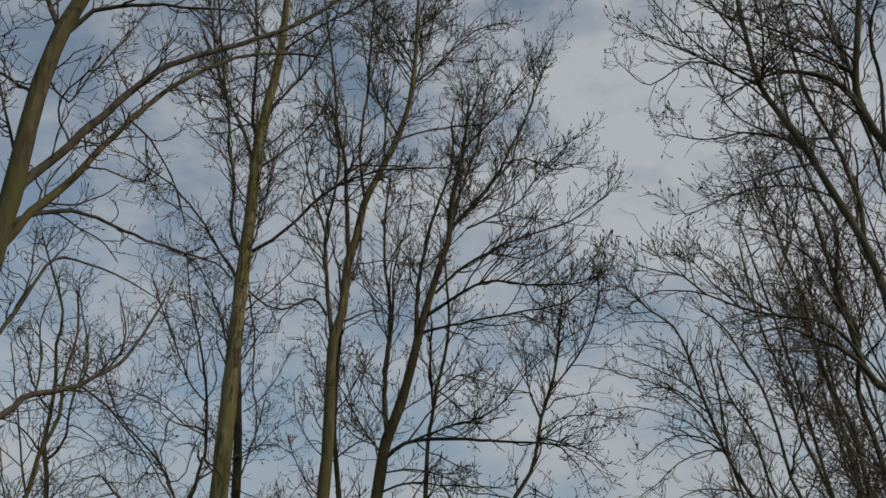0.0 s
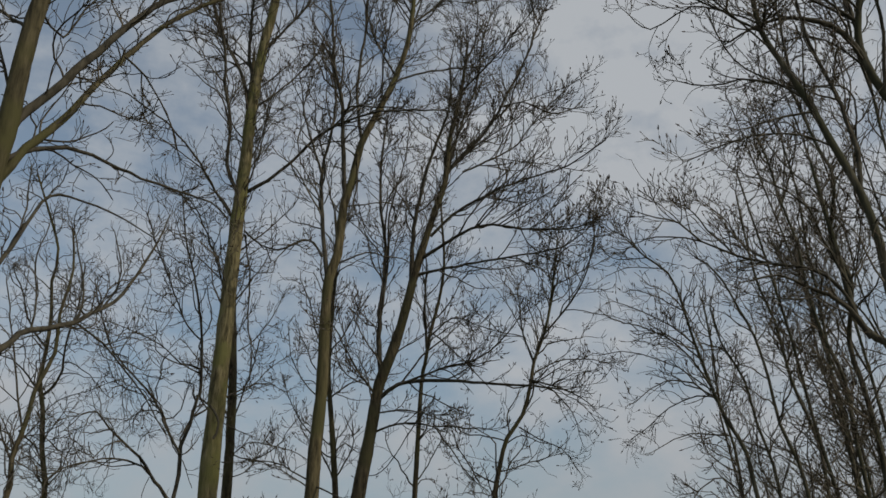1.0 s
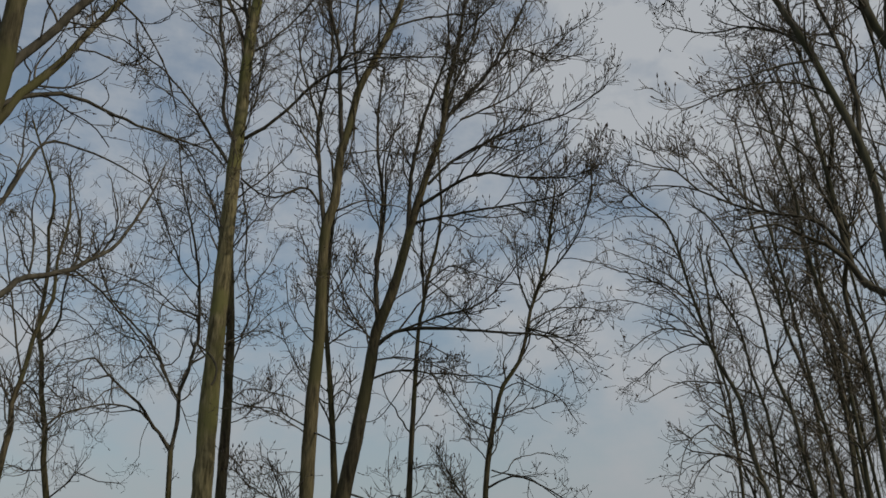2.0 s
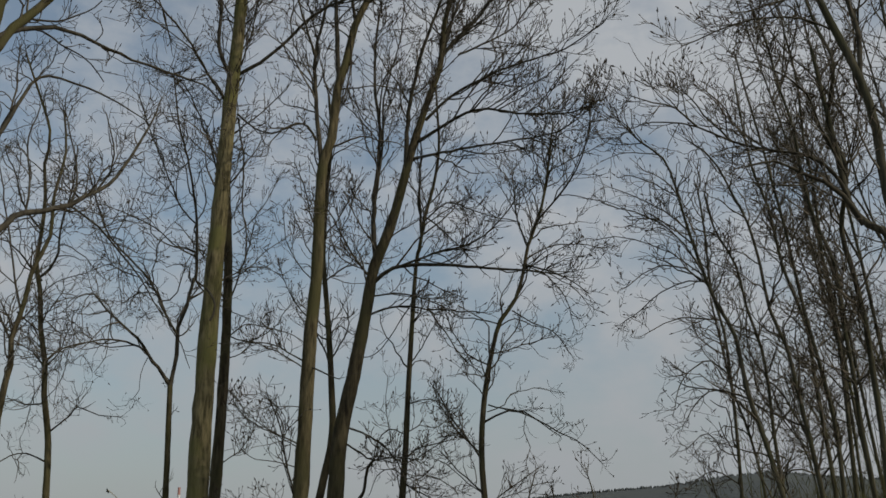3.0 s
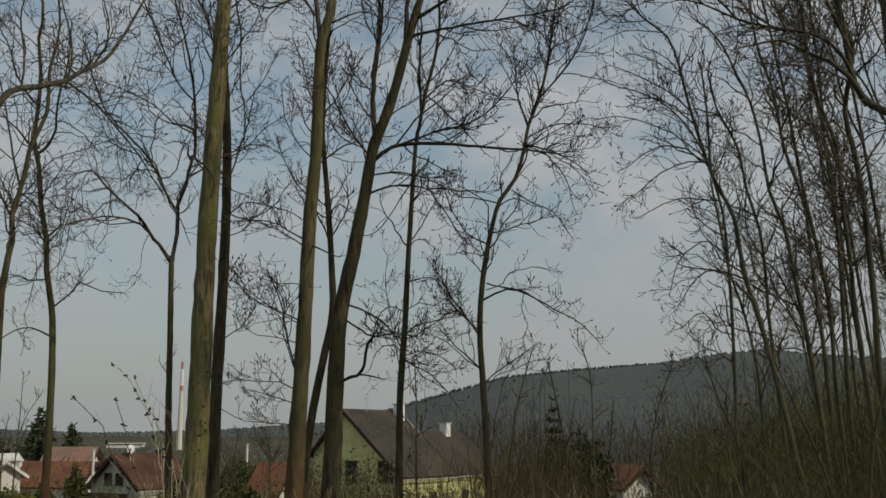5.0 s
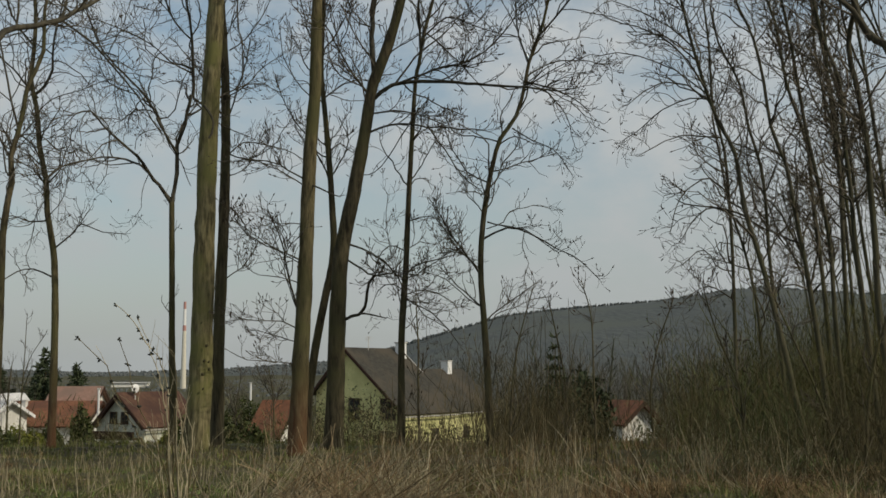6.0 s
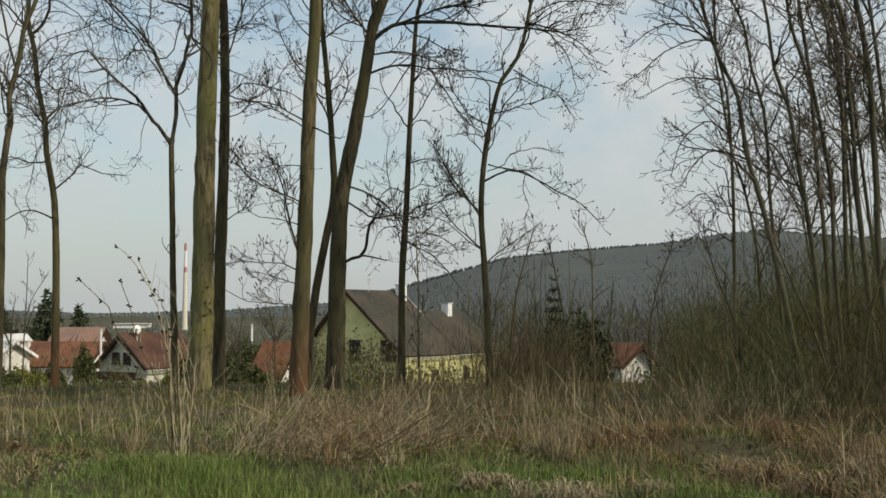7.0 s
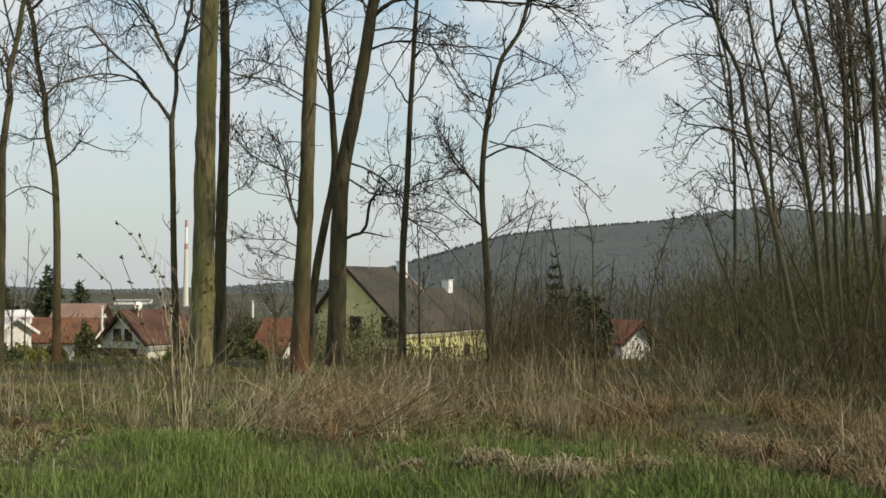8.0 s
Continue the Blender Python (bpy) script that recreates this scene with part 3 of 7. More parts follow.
wavy_tree.limb((-8.54, 23.60, 6.21), (-8.28, 23.47, 5.90), (-8.01, 23.33, 6.07), (-7.70, 23.20, 5.66), r=(0.009, 0.006), twigs=3, reach=0.6)
wavy_tree.limb((-9.16, 24.30, 5.66), (-9.32, 24.13, 5.24), (-9.32, 23.97, 4.69), (-9.37, 23.80, 4.29), r=(0.011, 0.006), twigs=4, reach=0.6)
wavy_tree.limb((-9.31, 24.20, 6.57), (-9.54, 24.00, 6.86), (-9.67, 23.80, 6.95), (-9.87, 23.60, 6.71), r=(0.013, 0.006), twigs=4, reach=0.6)
wavy_tree.limb((-9.18, 24.30, 5.13), (-8.71, 24.13, 5.63), (-8.52, 23.97, 6.39), (-8.55, 23.80, 6.75), r=(0.011, 0.006), twigs=4, reach=0.6)
wavy_tree.limb((-9.37, 24.20, 6.97), (-8.79, 24.03, 7.07), (-8.32, 23.87, 6.83), (-8.11, 23.70, 6.47), r=(0.011, 0.006), twigs=4, reach=0.6)
wavy_tree.build()
edge_tree = Tree("slender bare tree with knotted dark trunk", group='row of bare trees at the field edge', dark=True, spread=0.75, curly=1.0, buds=0.25)
edge_tree.trunk((-8.86, 21.22, -0.40), (-8.84, 21.23, 2.47), (-8.84, 21.23, 4.62), (-8.73, 21.28, 5.49), (-8.77, 21.26, 6.00), (-8.67, 21.30, 6.47), (-8.58, 21.34, 7.05), (-8.52, 21.36, 7.52), (-8.27, 21.46, 8.27), (-8.28, 21.46, 9.14), (-8.14, 21.51, 10.18), (-8.25, 21.47, 11.06), r=(0.098, 0.020), twigs=2)
edge_tree.limb((-8.76, 21.27, 5.94), (-9.03, 21.36, 6.37), (-9.34, 21.63, 7.01), (-9.62, 21.99, 7.70), r=(0.025, 0.013), twigs=3.6)
edge_tree.limb((-8.67, 21.30, 6.64), (-8.97, 21.41, 7.63), (-9.37, 21.68, 8.96), (-9.75, 21.93, 10.08), r=(0.025, 0.014), twigs=3.6)
edge_tree.limb((-8.72, 21.28, 6.58), (-8.49, 21.88, 6.25), (-8.52, 22.44, 5.88), r=(0.019, 0.013), twigs=3)
edge_tree.build()
near_left_tree = Tree("large bare tree with mossy olive trunk and spreading boughs", spread=0.6, curly=0.8, buds=0.25)
near_left_tree.trunk((-6.33, 12.49, -0.40), (-6.29, 12.51, 2.38), (-6.22, 12.54, 4.40), (-6.17, 12.57, 6.18), (-6.06, 12.62, 7.78), (-5.97, 12.66, 8.65), (-5.93, 12.68, 9.56), (-5.86, 12.71, 10.53), (-5.69, 12.79, 11.60), (-5.46, 12.89, 12.42), (-5.24, 12.98, 13.62), r=(0.226, 0.098), twigs=0.5)
near_left_tree.limb((-5.97, 12.66, 8.41), (-5.89, 12.77, 8.93), (-5.59, 13.04, 9.53), (-5.18, 13.44, 10.45), (-4.83, 13.77, 11.17), (-4.45, 14.10, 11.82), (-3.76, 14.56, 12.46), (-3.27, 14.86, 12.87), (-2.66, 15.22, 13.42), (-2.02, 15.59, 14.20), (-1.43, 15.94, 15.07), r=(0.070, 0.033), twigs=3)
near_left_tree.limb((-6.06, 12.62, 7.78), (-5.88, 12.83, 8.26), (-5.80, 12.98, 8.59), (-5.51, 13.38, 9.26), (-5.17, 14.01, 10.46), (-4.81, 14.59, 11.46), (-4.57, 14.92, 12.02), (-4.30, 15.24, 12.46), (-3.76, 15.79, 13.17), (-3.05, 16.38, 13.68), (-2.47, 16.82, 13.91), r=(0.069, 0.022), twigs=2.6, mossy=True)
near_left_tree.limb((-6.01, 12.64, 8.17), (-5.85, 12.87, 8.44), (-5.59, 13.32, 8.79), (-5.23, 13.92, 8.98), (-4.96, 14.43, 9.00), (-4.49, 15.28, 9.10), (-3.96, 16.16, 9.25), (-3.76, 16.58, 9.15), r=(0.041, 0.012), twigs=1.6)
near_left_tree.limb((-5.61, 12.82, 11.57), (-5.29, 12.82, 11.92), (-4.92, 12.82, 12.00), (-4.48, 12.80, 12.01), (-3.95, 12.74, 11.90), (-3.22, 12.59, 11.70), r=(0.041, 0.013), twigs=2.5)
near_left_tree.limb((-5.71, 12.78, 11.49), (-5.89, 12.85, 11.86), (-6.25, 13.06, 12.59), (-6.67, 13.44, 13.60), r=(0.046, 0.031), twigs=2.5)
near_left_tree.limb((-5.95, 12.67, 9.10), (-6.34, 12.83, 10.14), (-6.67, 13.02, 10.97), (-6.97, 13.28, 11.90), r=(0.025, 0.015), twigs=3)
near_left_tree.limb((-4.67, 13.20, 10.21), (-4.41, 13.44, 10.03), (-4.25, 13.74, 9.77), (-4.12, 14.04, 9.54), (-4.07, 14.44, 9.17), r=(0.017, 0.009), twigs=3)
near_left_tree.limb((-6.22, 12.54, 5.31), (-5.81, 13.09, 5.71), (-5.68, 13.39, 6.03), (-5.46, 13.76, 6.22), (-5.23, 14.15, 6.45), (-5.01, 14.59, 6.82), (-4.86, 14.94, 7.16), (-4.76, 15.44, 7.81), (-4.69, 15.95, 8.51), (-4.67, 16.34, 9.09), r=(0.054, 0.012), twigs=2.4, reach=0.9)
near_left_tree.limb((-5.55, 15.01, 6.74), (-5.56, 15.24, 7.29), (-5.76, 15.50, 7.86), (-6.07, 15.88, 8.61), r=(0.018, 0.010), twigs=2.4, reach=0.7)
near_left_tree.limb((-6.11, 14.79, 6.53), (-6.17, 14.99, 7.13), (-6.37, 15.25, 7.78), (-6.44, 15.73, 8.66), r=(0.018, 0.010), twigs=2.4, reach=0.7)
near_left_tree.limb((-5.36, 15.61, 7.19), (-5.25, 15.85, 7.60), (-5.36, 16.19, 8.22), (-5.65, 16.56, 8.90), r=(0.019, 0.010), twigs=2.4, reach=0.7)
near_left_tree.limb((-5.55, 15.01, 6.74), (-5.19, 15.30, 6.50), (-4.91, 15.65, 6.15), (-4.70, 15.94, 5.88), (-4.42, 16.41, 5.37), r=(0.018, 0.009), twigs=2.4, reach=0.7)
near_left_tree.limb((-6.19, 12.56, 6.11), (-5.93, 12.96, 6.79), (-5.85, 13.30, 7.41), (-5.79, 13.57, 7.87), (-5.72, 13.81, 8.26), (-5.53, 14.07, 8.36), (-5.24, 14.45, 8.39), (-4.93, 14.88, 8.34), (-4.60, 15.33, 8.24), r=(0.039, 0.009), twigs=1.8, reach=0.7)
near_left_tree.limb((-5.94, 13.23, 7.13), (-5.93, 13.57, 7.79), (-6.11, 13.97, 8.52), (-6.21, 14.20, 8.91), r=(0.017, 0.009), twigs=2.4, reach=0.7)
near_left_tree.limb((-5.91, 12.69, 10.32), (-6.41, 12.95, 10.81), (-6.96, 13.29, 11.27), r=(0.031, 0.019), twigs=3)
near_left_tree.limb((-5.82, 12.73, 10.74), (-5.59, 13.12, 10.50), (-5.49, 13.73, 11.54), (-5.35, 14.41, 12.59), (-5.28, 15.11, 13.73), r=(0.018, 0.011), twigs=3)
near_left_tree.build()
leaning_tree = Tree("bare tree with reddish-brown base and pale forked crown", group='row of bare trees at the field edge', red_foot=True, curly=0.35, buds=0.7)
leaning_tree.trunk((-2.93, 21.60, -0.40), (-2.89, 21.61, 1.10), (-2.84, 21.61, 2.48), (-2.78, 21.62, 4.10), (-2.74, 21.63, 5.84), (-2.63, 21.64, 7.60), (-2.62, 21.64, 8.66), (-2.57, 21.65, 9.94), (-2.40, 21.67, 10.54), (-2.30, 21.68, 11.71), (-2.12, 21.70, 12.42), (-1.94, 21.71, 13.31), (-1.62, 21.74, 14.07), (-1.16, 21.77, 15.16), (-0.88, 21.78, 16.13), (-0.76, 21.79, 17.13), (-0.68, 21.79, 18.34), (-0.61, 21.79, 19.97), r=(0.186, 0.030), twigs=1.5)
leaning_tree.limb((-2.60, 21.64, 9.94), (-2.74, 21.74, 11.06), (-2.85, 21.89, 12.25), (-2.85, 21.99, 12.89), (-2.70, 22.18, 13.88), (-2.65, 22.40, 15.11), (-2.87, 22.62, 16.41), r=(0.056, 0.022), twigs=3)
leaning_tree.limb((-2.83, 21.62, 12.55), (-3.01, 21.35, 13.14), (-3.17, 20.97, 13.67), (-3.20, 20.55, 14.17), r=(0.032, 0.013), twigs=3)
leaning_tree.limb((-2.27, 21.68, 11.85), (-2.34, 21.58, 12.95), (-2.36, 21.44, 14.07), (-2.42, 21.38, 14.49), (-2.58, 21.25, 15.19), (-2.63, 21.07, 16.19), (-2.74, 20.86, 17.19), (-2.88, 20.60, 18.35), r=(0.058, 0.021), twigs=3)
leaning_tree.limb((-1.93, 21.71, 13.38), (-2.08, 21.82, 14.59), (-2.06, 21.94, 15.45), (-1.95, 22.12, 16.55), (-1.91, 22.35, 17.91), (-1.85, 22.72, 20.03), r=(0.040, 0.023), twigs=3)
leaning_tree.limb((-1.49, 21.75, 14.30), (-1.48, 22.10, 15.86), (-1.40, 22.34, 16.69), (-1.28, 22.76, 18.02), r=(0.027, 0.015), twigs=3)
leaning_tree.limb((-1.22, 21.77, 15.00), (-0.69, 21.97, 15.35), (0.14, 22.35, 15.73), (1.00, 22.78, 16.06), r=(0.027, 0.014), twigs=3)
leaning_tree.limb((-0.81, 21.79, 16.63), (-0.25, 21.96, 17.24), (0.34, 22.25, 18.13), (0.95, 22.53, 18.86), (1.56, 22.75, 19.19), r=(0.028, 0.015), twigs=3)
leaning_tree.limb((-2.30, 21.68, 11.71), (-1.88, 21.96, 11.90), (-1.39, 22.39, 12.16), (-1.01, 22.78, 12.21), r=(0.019, 0.010), twigs=3)
leaning_tree.limb((-2.73, 21.63, 10.47), (-2.92, 21.50, 10.75), (-3.12, 21.39, 10.78), (-3.40, 21.20, 10.57), (-3.59, 20.99, 10.23), r=(0.031, 0.012), twigs=5, reach=0.8)
leaning_tree.limb((-2.88, 21.61, 5.61), (-3.15, 21.43, 5.75), (-3.44, 21.14, 5.86), (-3.73, 20.84, 5.82), (-4.09, 20.39, 5.71), r=(0.018, 0.008), twigs=4, reach=0.7)
leaning_tree.limb((-2.84, 21.61, 3.87), (-3.24, 21.34, 4.06), (-3.53, 21.06, 4.15), (-3.81, 20.71, 4.33), (-3.97, 20.42, 4.51), r=(0.017, 0.008), twigs=4.2, reach=0.8)
leaning_tree.limb((-2.92, 21.60, 2.83), (-3.07, 21.39, 3.38), (-3.14, 21.05, 4.03), (-3.26, 20.77, 4.44), (-3.39, 20.52, 4.74), r=(0.023, 0.011), twigs=4.2, reach=0.8)
leaning_tree.limb((-2.90, 21.61, 2.48), (-3.22, 21.31, 2.64), (-3.60, 20.85, 2.62), (-3.85, 20.44, 2.65), r=(0.015, 0.008), twigs=4.2, reach=0.8)
leaning_tree.limb((-2.88, 21.61, 3.82), (-3.45, 21.82, 4.16), (-3.95, 22.11, 4.51), (-4.38, 22.38, 4.80), r=(0.012, 0.007), twigs=4.2, reach=0.8)
leaning_tree.limb((-2.94, 21.60, 2.85), (-3.25, 21.72, 3.76), (-3.21, 21.89, 4.48), (-3.73, 21.99, 4.94), r=(0.013, 0.008), twigs=4.2, reach=0.8)
leaning_tree.limb((-2.93, 21.60, 3.44), (-3.29, 21.25, 3.53), (-3.59, 20.81, 3.53), (-3.76, 20.46, 3.63), r=(0.012, 0.007), twigs=4.2, reach=0.8)
leaning_tree.limb((-2.95, 21.60, 2.23), (-3.31, 21.78, 2.33), (-3.73, 22.12, 2.47), (-4.11, 22.43, 2.51), r=(0.012, 0.007), twigs=7, reach=0.45)
leaning_tree.limb((-2.96, 21.60, 1.79), (-3.46, 21.21, 1.84), (-3.81, 20.82, 1.87), (-4.09, 20.39, 2.04), r=(0.012, 0.007), twigs=3.6, reach=0.75)
leaning_tree.limb((-2.82, 21.62, 4.63), (-3.12, 21.30, 4.63), (-3.32, 20.98, 4.58), (-3.55, 20.49, 4.63), r=(0.012, 0.007), twigs=3.6, reach=0.75)
leaning_tree.limb((-2.77, 21.62, 5.49), (-2.58, 21.47, 5.41), (-2.31, 21.12, 5.23), (-2.04, 20.70, 5.07), r=(0.021, 0.011), twigs=2, reach=0.5)
leaning_tree.limb((-0.73, 21.79, 17.13), (-1.24, 22.03, 18.37), (-1.85, 22.35, 19.54), (-2.19, 22.69, 20.78), r=(0.028, 0.016), twigs=4, reach=1.3)
leaning_tree.limb((-1.16, 21.77, 15.16), (-1.65, 21.99, 16.29), (-1.97, 22.31, 17.54), (-2.17, 22.70, 18.90), r=(0.027, 0.015), twigs=4, reach=1.2)
leaning_tree.limb((-0.68, 21.79, 18.34), (-0.07, 22.13, 19.13), (0.56, 22.79, 20.58), r=(0.029, 0.016), twigs=4, reach=1.3)
leaning_tree.limb((-2.80, 21.62, 5.42), (-3.13, 21.40, 5.62), (-3.53, 21.00, 5.77), (-3.82, 20.68, 5.82), (-4.04, 20.40, 5.71), r=(0.016, 0.007), twigs=4.5, reach=0.8)
leaning_tree.limb((-2.78, 21.62, 6.50), (-3.11, 21.82, 6.91), (-3.42, 22.19, 7.50), (-3.61, 22.51, 7.97), r=(0.015, 0.008), twigs=4.5, reach=0.8)
leaning_tree.limb((-2.74, 21.63, 7.35), (-3.02, 21.37, 7.65), (-3.20, 20.96, 8.01), (-3.21, 20.55, 8.36), r=(0.015, 0.008), twigs=4.5, reach=0.8)
fan(leaning_tree, ((-2.93, 21.60, -0.40), (-2.89, 21.61, 1.10), (-2.84, 21.61, 2.48), (-2.78, 21.62, 4.10), (-2.74, 21.63, 5.84), (-2.63, 21.64, 7.60), (-2.62, 21.64, 8.66), (-2.57, 21.65, 9.94), (-2.40, 21.67, 10.54), (-2.30, 21.68, 11.71), (-2.12, 21.70, 12.42), (-1.94, 21.71, 13.31), (-1.62, 21.74, 14.07), (-1.16, 21.77, 15.16), (-0.88, 21.78, 16.13), (-0.76, 21.79, 17.13), (-0.68, 21.79, 18.34), (-0.61, 21.79, 19.97)), 0.74, 0.98, 7, -0.15, 22, up=0.75)
leaning_tree.build()
thick_tree = Tree("bare tree with a thick bending trunk and broad fan crown", group='row of bare trees at the field edge', dark=True, curly=0.15, buds=0.8)
thick_tree.trunk((-2.33, 22.88, -0.40), (-2.28, 22.89, 1.56), (-2.25, 22.89, 3.02), (-2.17, 22.90, 4.25), (-1.93, 22.92, 5.48), (-1.71, 22.94, 6.72), (-1.51, 22.95, 7.96), (-1.29, 22.96, 8.53), (-1.04, 22.98, 9.32), (-0.77, 22.99, 10.41), (-0.61, 22.99, 11.04), (-0.28, 23.00, 12.12), (0.00, 23.00, 13.01), (0.10, 23.00, 14.10), (0.29, 23.00, 14.89), (0.45, 23.00, 15.71), (0.60, 22.99, 16.89), r=(0.209, 0.029), twigs=1.2)
thick_tree.limb((-1.47, 22.95, 8.08), (-1.55, 23.03, 9.08), (-1.46, 23.22, 10.51), (-1.45, 23.35, 11.42), (-1.55, 23.46, 12.22), (-1.61, 23.59, 13.04), (-1.59, 23.76, 14.07), (-1.49, 23.95, 15.16), r=(0.064, 0.022), twigs=3)
thick_tree.limb((-1.48, 22.95, 9.72), (-1.38, 23.31, 11.12), (-1.38, 23.79, 12.51), (-1.08, 24.39, 14.06), (-0.95, 24.98, 15.55), r=(0.032, 0.015), twigs=3)
thick_tree.limb((-0.81, 22.99, 10.41), (-0.79, 22.91, 11.22), (-0.72, 22.81, 11.90), (-0.58, 22.70, 12.58), (-0.43, 22.59, 13.12), (-0.18, 22.44, 13.80), (0.12, 22.25, 14.62), (0.14, 22.00, 15.59), r=(0.059, 0.021), twigs=3)
thick_tree.limb((-1.51, 22.95, 7.61), (-1.10, 22.84, 7.90), (-0.41, 22.60, 7.93), (0.56, 22.12, 7.74), (1.75, 21.34, 7.43), (2.33, 20.87, 7.23), r=(0.051, 0.017), twigs=2.5)
thick_tree.limb((-1.09, 22.57, 7.81), (-0.16, 22.38, 8.11), (0.70, 22.08, 8.28), (1.31, 21.74, 8.72), (1.56, 21.54, 9.03), r=(0.031, 0.012), twigs=5, reach=0.9)
thick_tree.limb((-0.39, 22.40, 8.85), (0.12, 22.13, 9.20), (0.60, 21.82, 8.95), (1.17, 21.37, 8.60), r=(0.019, 0.009), twigs=6, reach=0.8)
thick_tree.limb((-0.74, 22.99, 10.55), (0.02, 22.88, 10.68), (0.93, 22.66, 10.76), (1.95, 22.31, 10.79), (2.63, 22.02, 10.83), (3.06, 21.79, 11.06), r=(0.039, 0.013), twigs=3)
thick_tree.limb((-0.63, 22.99, 10.94), (0.03, 22.79, 11.29), (0.57, 22.55, 11.53), (1.08, 22.30, 11.51), (1.94, 21.80, 11.16), (2.86, 21.14, 10.92), (3.31, 20.74, 10.99), r=(0.046, 0.012), twigs=3)
thick_tree.limb((-0.29, 23.00, 12.05), (0.08, 23.12, 13.30), (0.80, 23.26, 14.22), (1.25, 23.36, 14.91), (1.58, 23.47, 15.63), (2.08, 23.62, 16.74), (2.35, 23.74, 17.51), (2.63, 23.86, 18.31), r=(0.054, 0.019), twigs=3.5)
thick_tree.limb((-0.36, 23.00, 11.54), (0.19, 22.90, 12.06), (0.73, 22.78, 12.36), (1.40, 22.59, 12.62), (2.20, 22.33, 12.80), (2.85, 22.08, 12.92), (3.62, 21.70, 13.29), r=(0.040, 0.013), twigs=3)
thick_tree.limb((0.42, 23.00, 13.23), (1.20, 23.17, 13.68), (1.79, 23.35, 14.16), (2.19, 23.56, 14.83), (2.76, 23.84, 15.65), r=(0.027, 0.015), twigs=3.5)
thick_tree.limb((1.39, 22.96, 15.00), (1.97, 23.13, 15.25), (2.70, 23.48, 15.10), (3.33, 23.77, 15.42), r=(0.021, 0.015), twigs=3)
thick_tree.limb((0.09, 23.00, 13.63), (0.54, 23.21, 15.01), (0.87, 23.45, 16.14), (0.99, 23.72, 17.36), (1.27, 23.97, 18.43), r=(0.034, 0.016), twigs=3.5)
thick_tree.limb((0.00, 23.00, 12.86), (0.33, 24.07, 15.00), (0.45, 25.00, 16.58), r=(0.034, 0.015), twigs=3)
thick_tree.limb((-1.61, 22.94, 7.72), (-2.01, 22.59, 8.22), (-2.28, 22.12, 8.68), (-2.41, 21.87, 8.88), r=(0.028, 0.015), twigs=2)
thick_tree.limb((-1.98, 22.91, 4.37), (-1.51, 22.75, 4.17), (-1.13, 22.48, 3.84), (-0.94, 22.28, 3.58), (-0.75, 21.99, 3.20), r=(0.025, 0.012), twigs=3.6, reach=0.75)
thick_tree.limb((-2.03, 22.91, 4.03), (-1.69, 22.70, 3.80), (-1.43, 22.47, 3.65), (-0.99, 22.05, 3.68), (-0.51, 21.49, 3.57), r=(0.022, 0.011), twigs=3.6, reach=0.75)
thick_tree.limb((-2.21, 22.89, 2.73), (-1.93, 22.79, 2.80), (-1.68, 22.62, 2.94), (-1.61, 22.47, 3.11), (-1.53, 22.15, 3.45), (-1.40, 21.96, 3.61), r=(0.037, 0.029), twigs=0)
thick_tree.limb((-1.70, 22.13, 2.83), (-1.45, 21.98, 2.80), (-1.14, 21.67, 2.71), r=(0.024, 0.012), twigs=0)
thick_tree.limb((-1.65, 22.94, 6.84), (-1.28, 22.88, 6.98), (-0.91, 22.78, 7.03), (-0.29, 22.56, 6.90), (0.19, 22.35, 6.83), (0.89, 21.98, 6.68), r=(0.028, 0.012), twigs=3, reach=0.8)
thick_tree.limb((-1.59, 22.94, 7.28), (-1.05, 23.21, 7.41), (-0.56, 23.52, 7.42), (0.07, 24.00, 7.28), r=(0.022, 0.013), twigs=3, reach=0.8)
thick_tree.limb((-0.29, 22.50, 6.90), (0.07, 22.23, 6.32), (0.42, 21.83, 5.71), (0.76, 21.49, 5.35), r=(0.018, 0.009), twigs=3, reach=0.7)
fan(thick_tree, ((-2.33, 22.88, -0.40), (-2.28, 22.89, 1.56), (-2.25, 22.89, 3.02), (-2.17, 22.90, 4.25), (-1.93, 22.92, 5.48), (-1.71, 22.94, 6.72), (-1.51, 22.95, 7.96), (-1.29, 22.96, 8.53), (-1.04, 22.98, 9.32), (-0.77, 22.99, 10.41), (-0.61, 22.99, 11.04), (-0.28, 23.00, 12.12), (0.00, 23.00, 13.01), (0.10, 23.00, 14.10), (0.29, 23.00, 14.89), (0.45, 23.00, 15.71), (0.60, 22.99, 16.89)), 0.74, 0.98, 6, 0.5, 21, up=0.75)
thick_tree.build()
crossing_tree = Tree("slim dark bare tree crossing behind a thicker trunk", group='row of bare trees at the field edge', dark=True, curly=0.5)
crossing_tree.trunk((-3.07, 23.80, -0.40), (-2.99, 23.81, 1.05), (-2.89, 23.83, 1.81), (-2.77, 23.84, 2.57), (-2.60, 23.86, 3.46), (-2.45, 23.87, 4.36), (-2.51, 23.87, 5.64), (-2.61, 23.86, 6.92), (-2.74, 23.84, 8.21), (-2.76, 23.84, 8.83), (-2.71, 23.85, 10.21), (-2.64, 23.85, 11.37), (-2.74, 23.84, 12.57), r=(0.109, 0.028), twigs=1.5)
crossing_tree.limb((-2.67, 23.85, 7.90), (-2.52, 24.01, 8.07), (-2.30, 24.37, 8.36), (-1.94, 24.92, 8.64), r=(0.020, 0.014), twigs=3)
crossing_tree.limb((-2.76, 23.84, 8.83), (-3.08, 24.01, 9.44), (-3.28, 24.33, 10.26), (-3.64, 24.73, 11.15), r=(0.020, 0.014), twigs=4, reach=0.8)
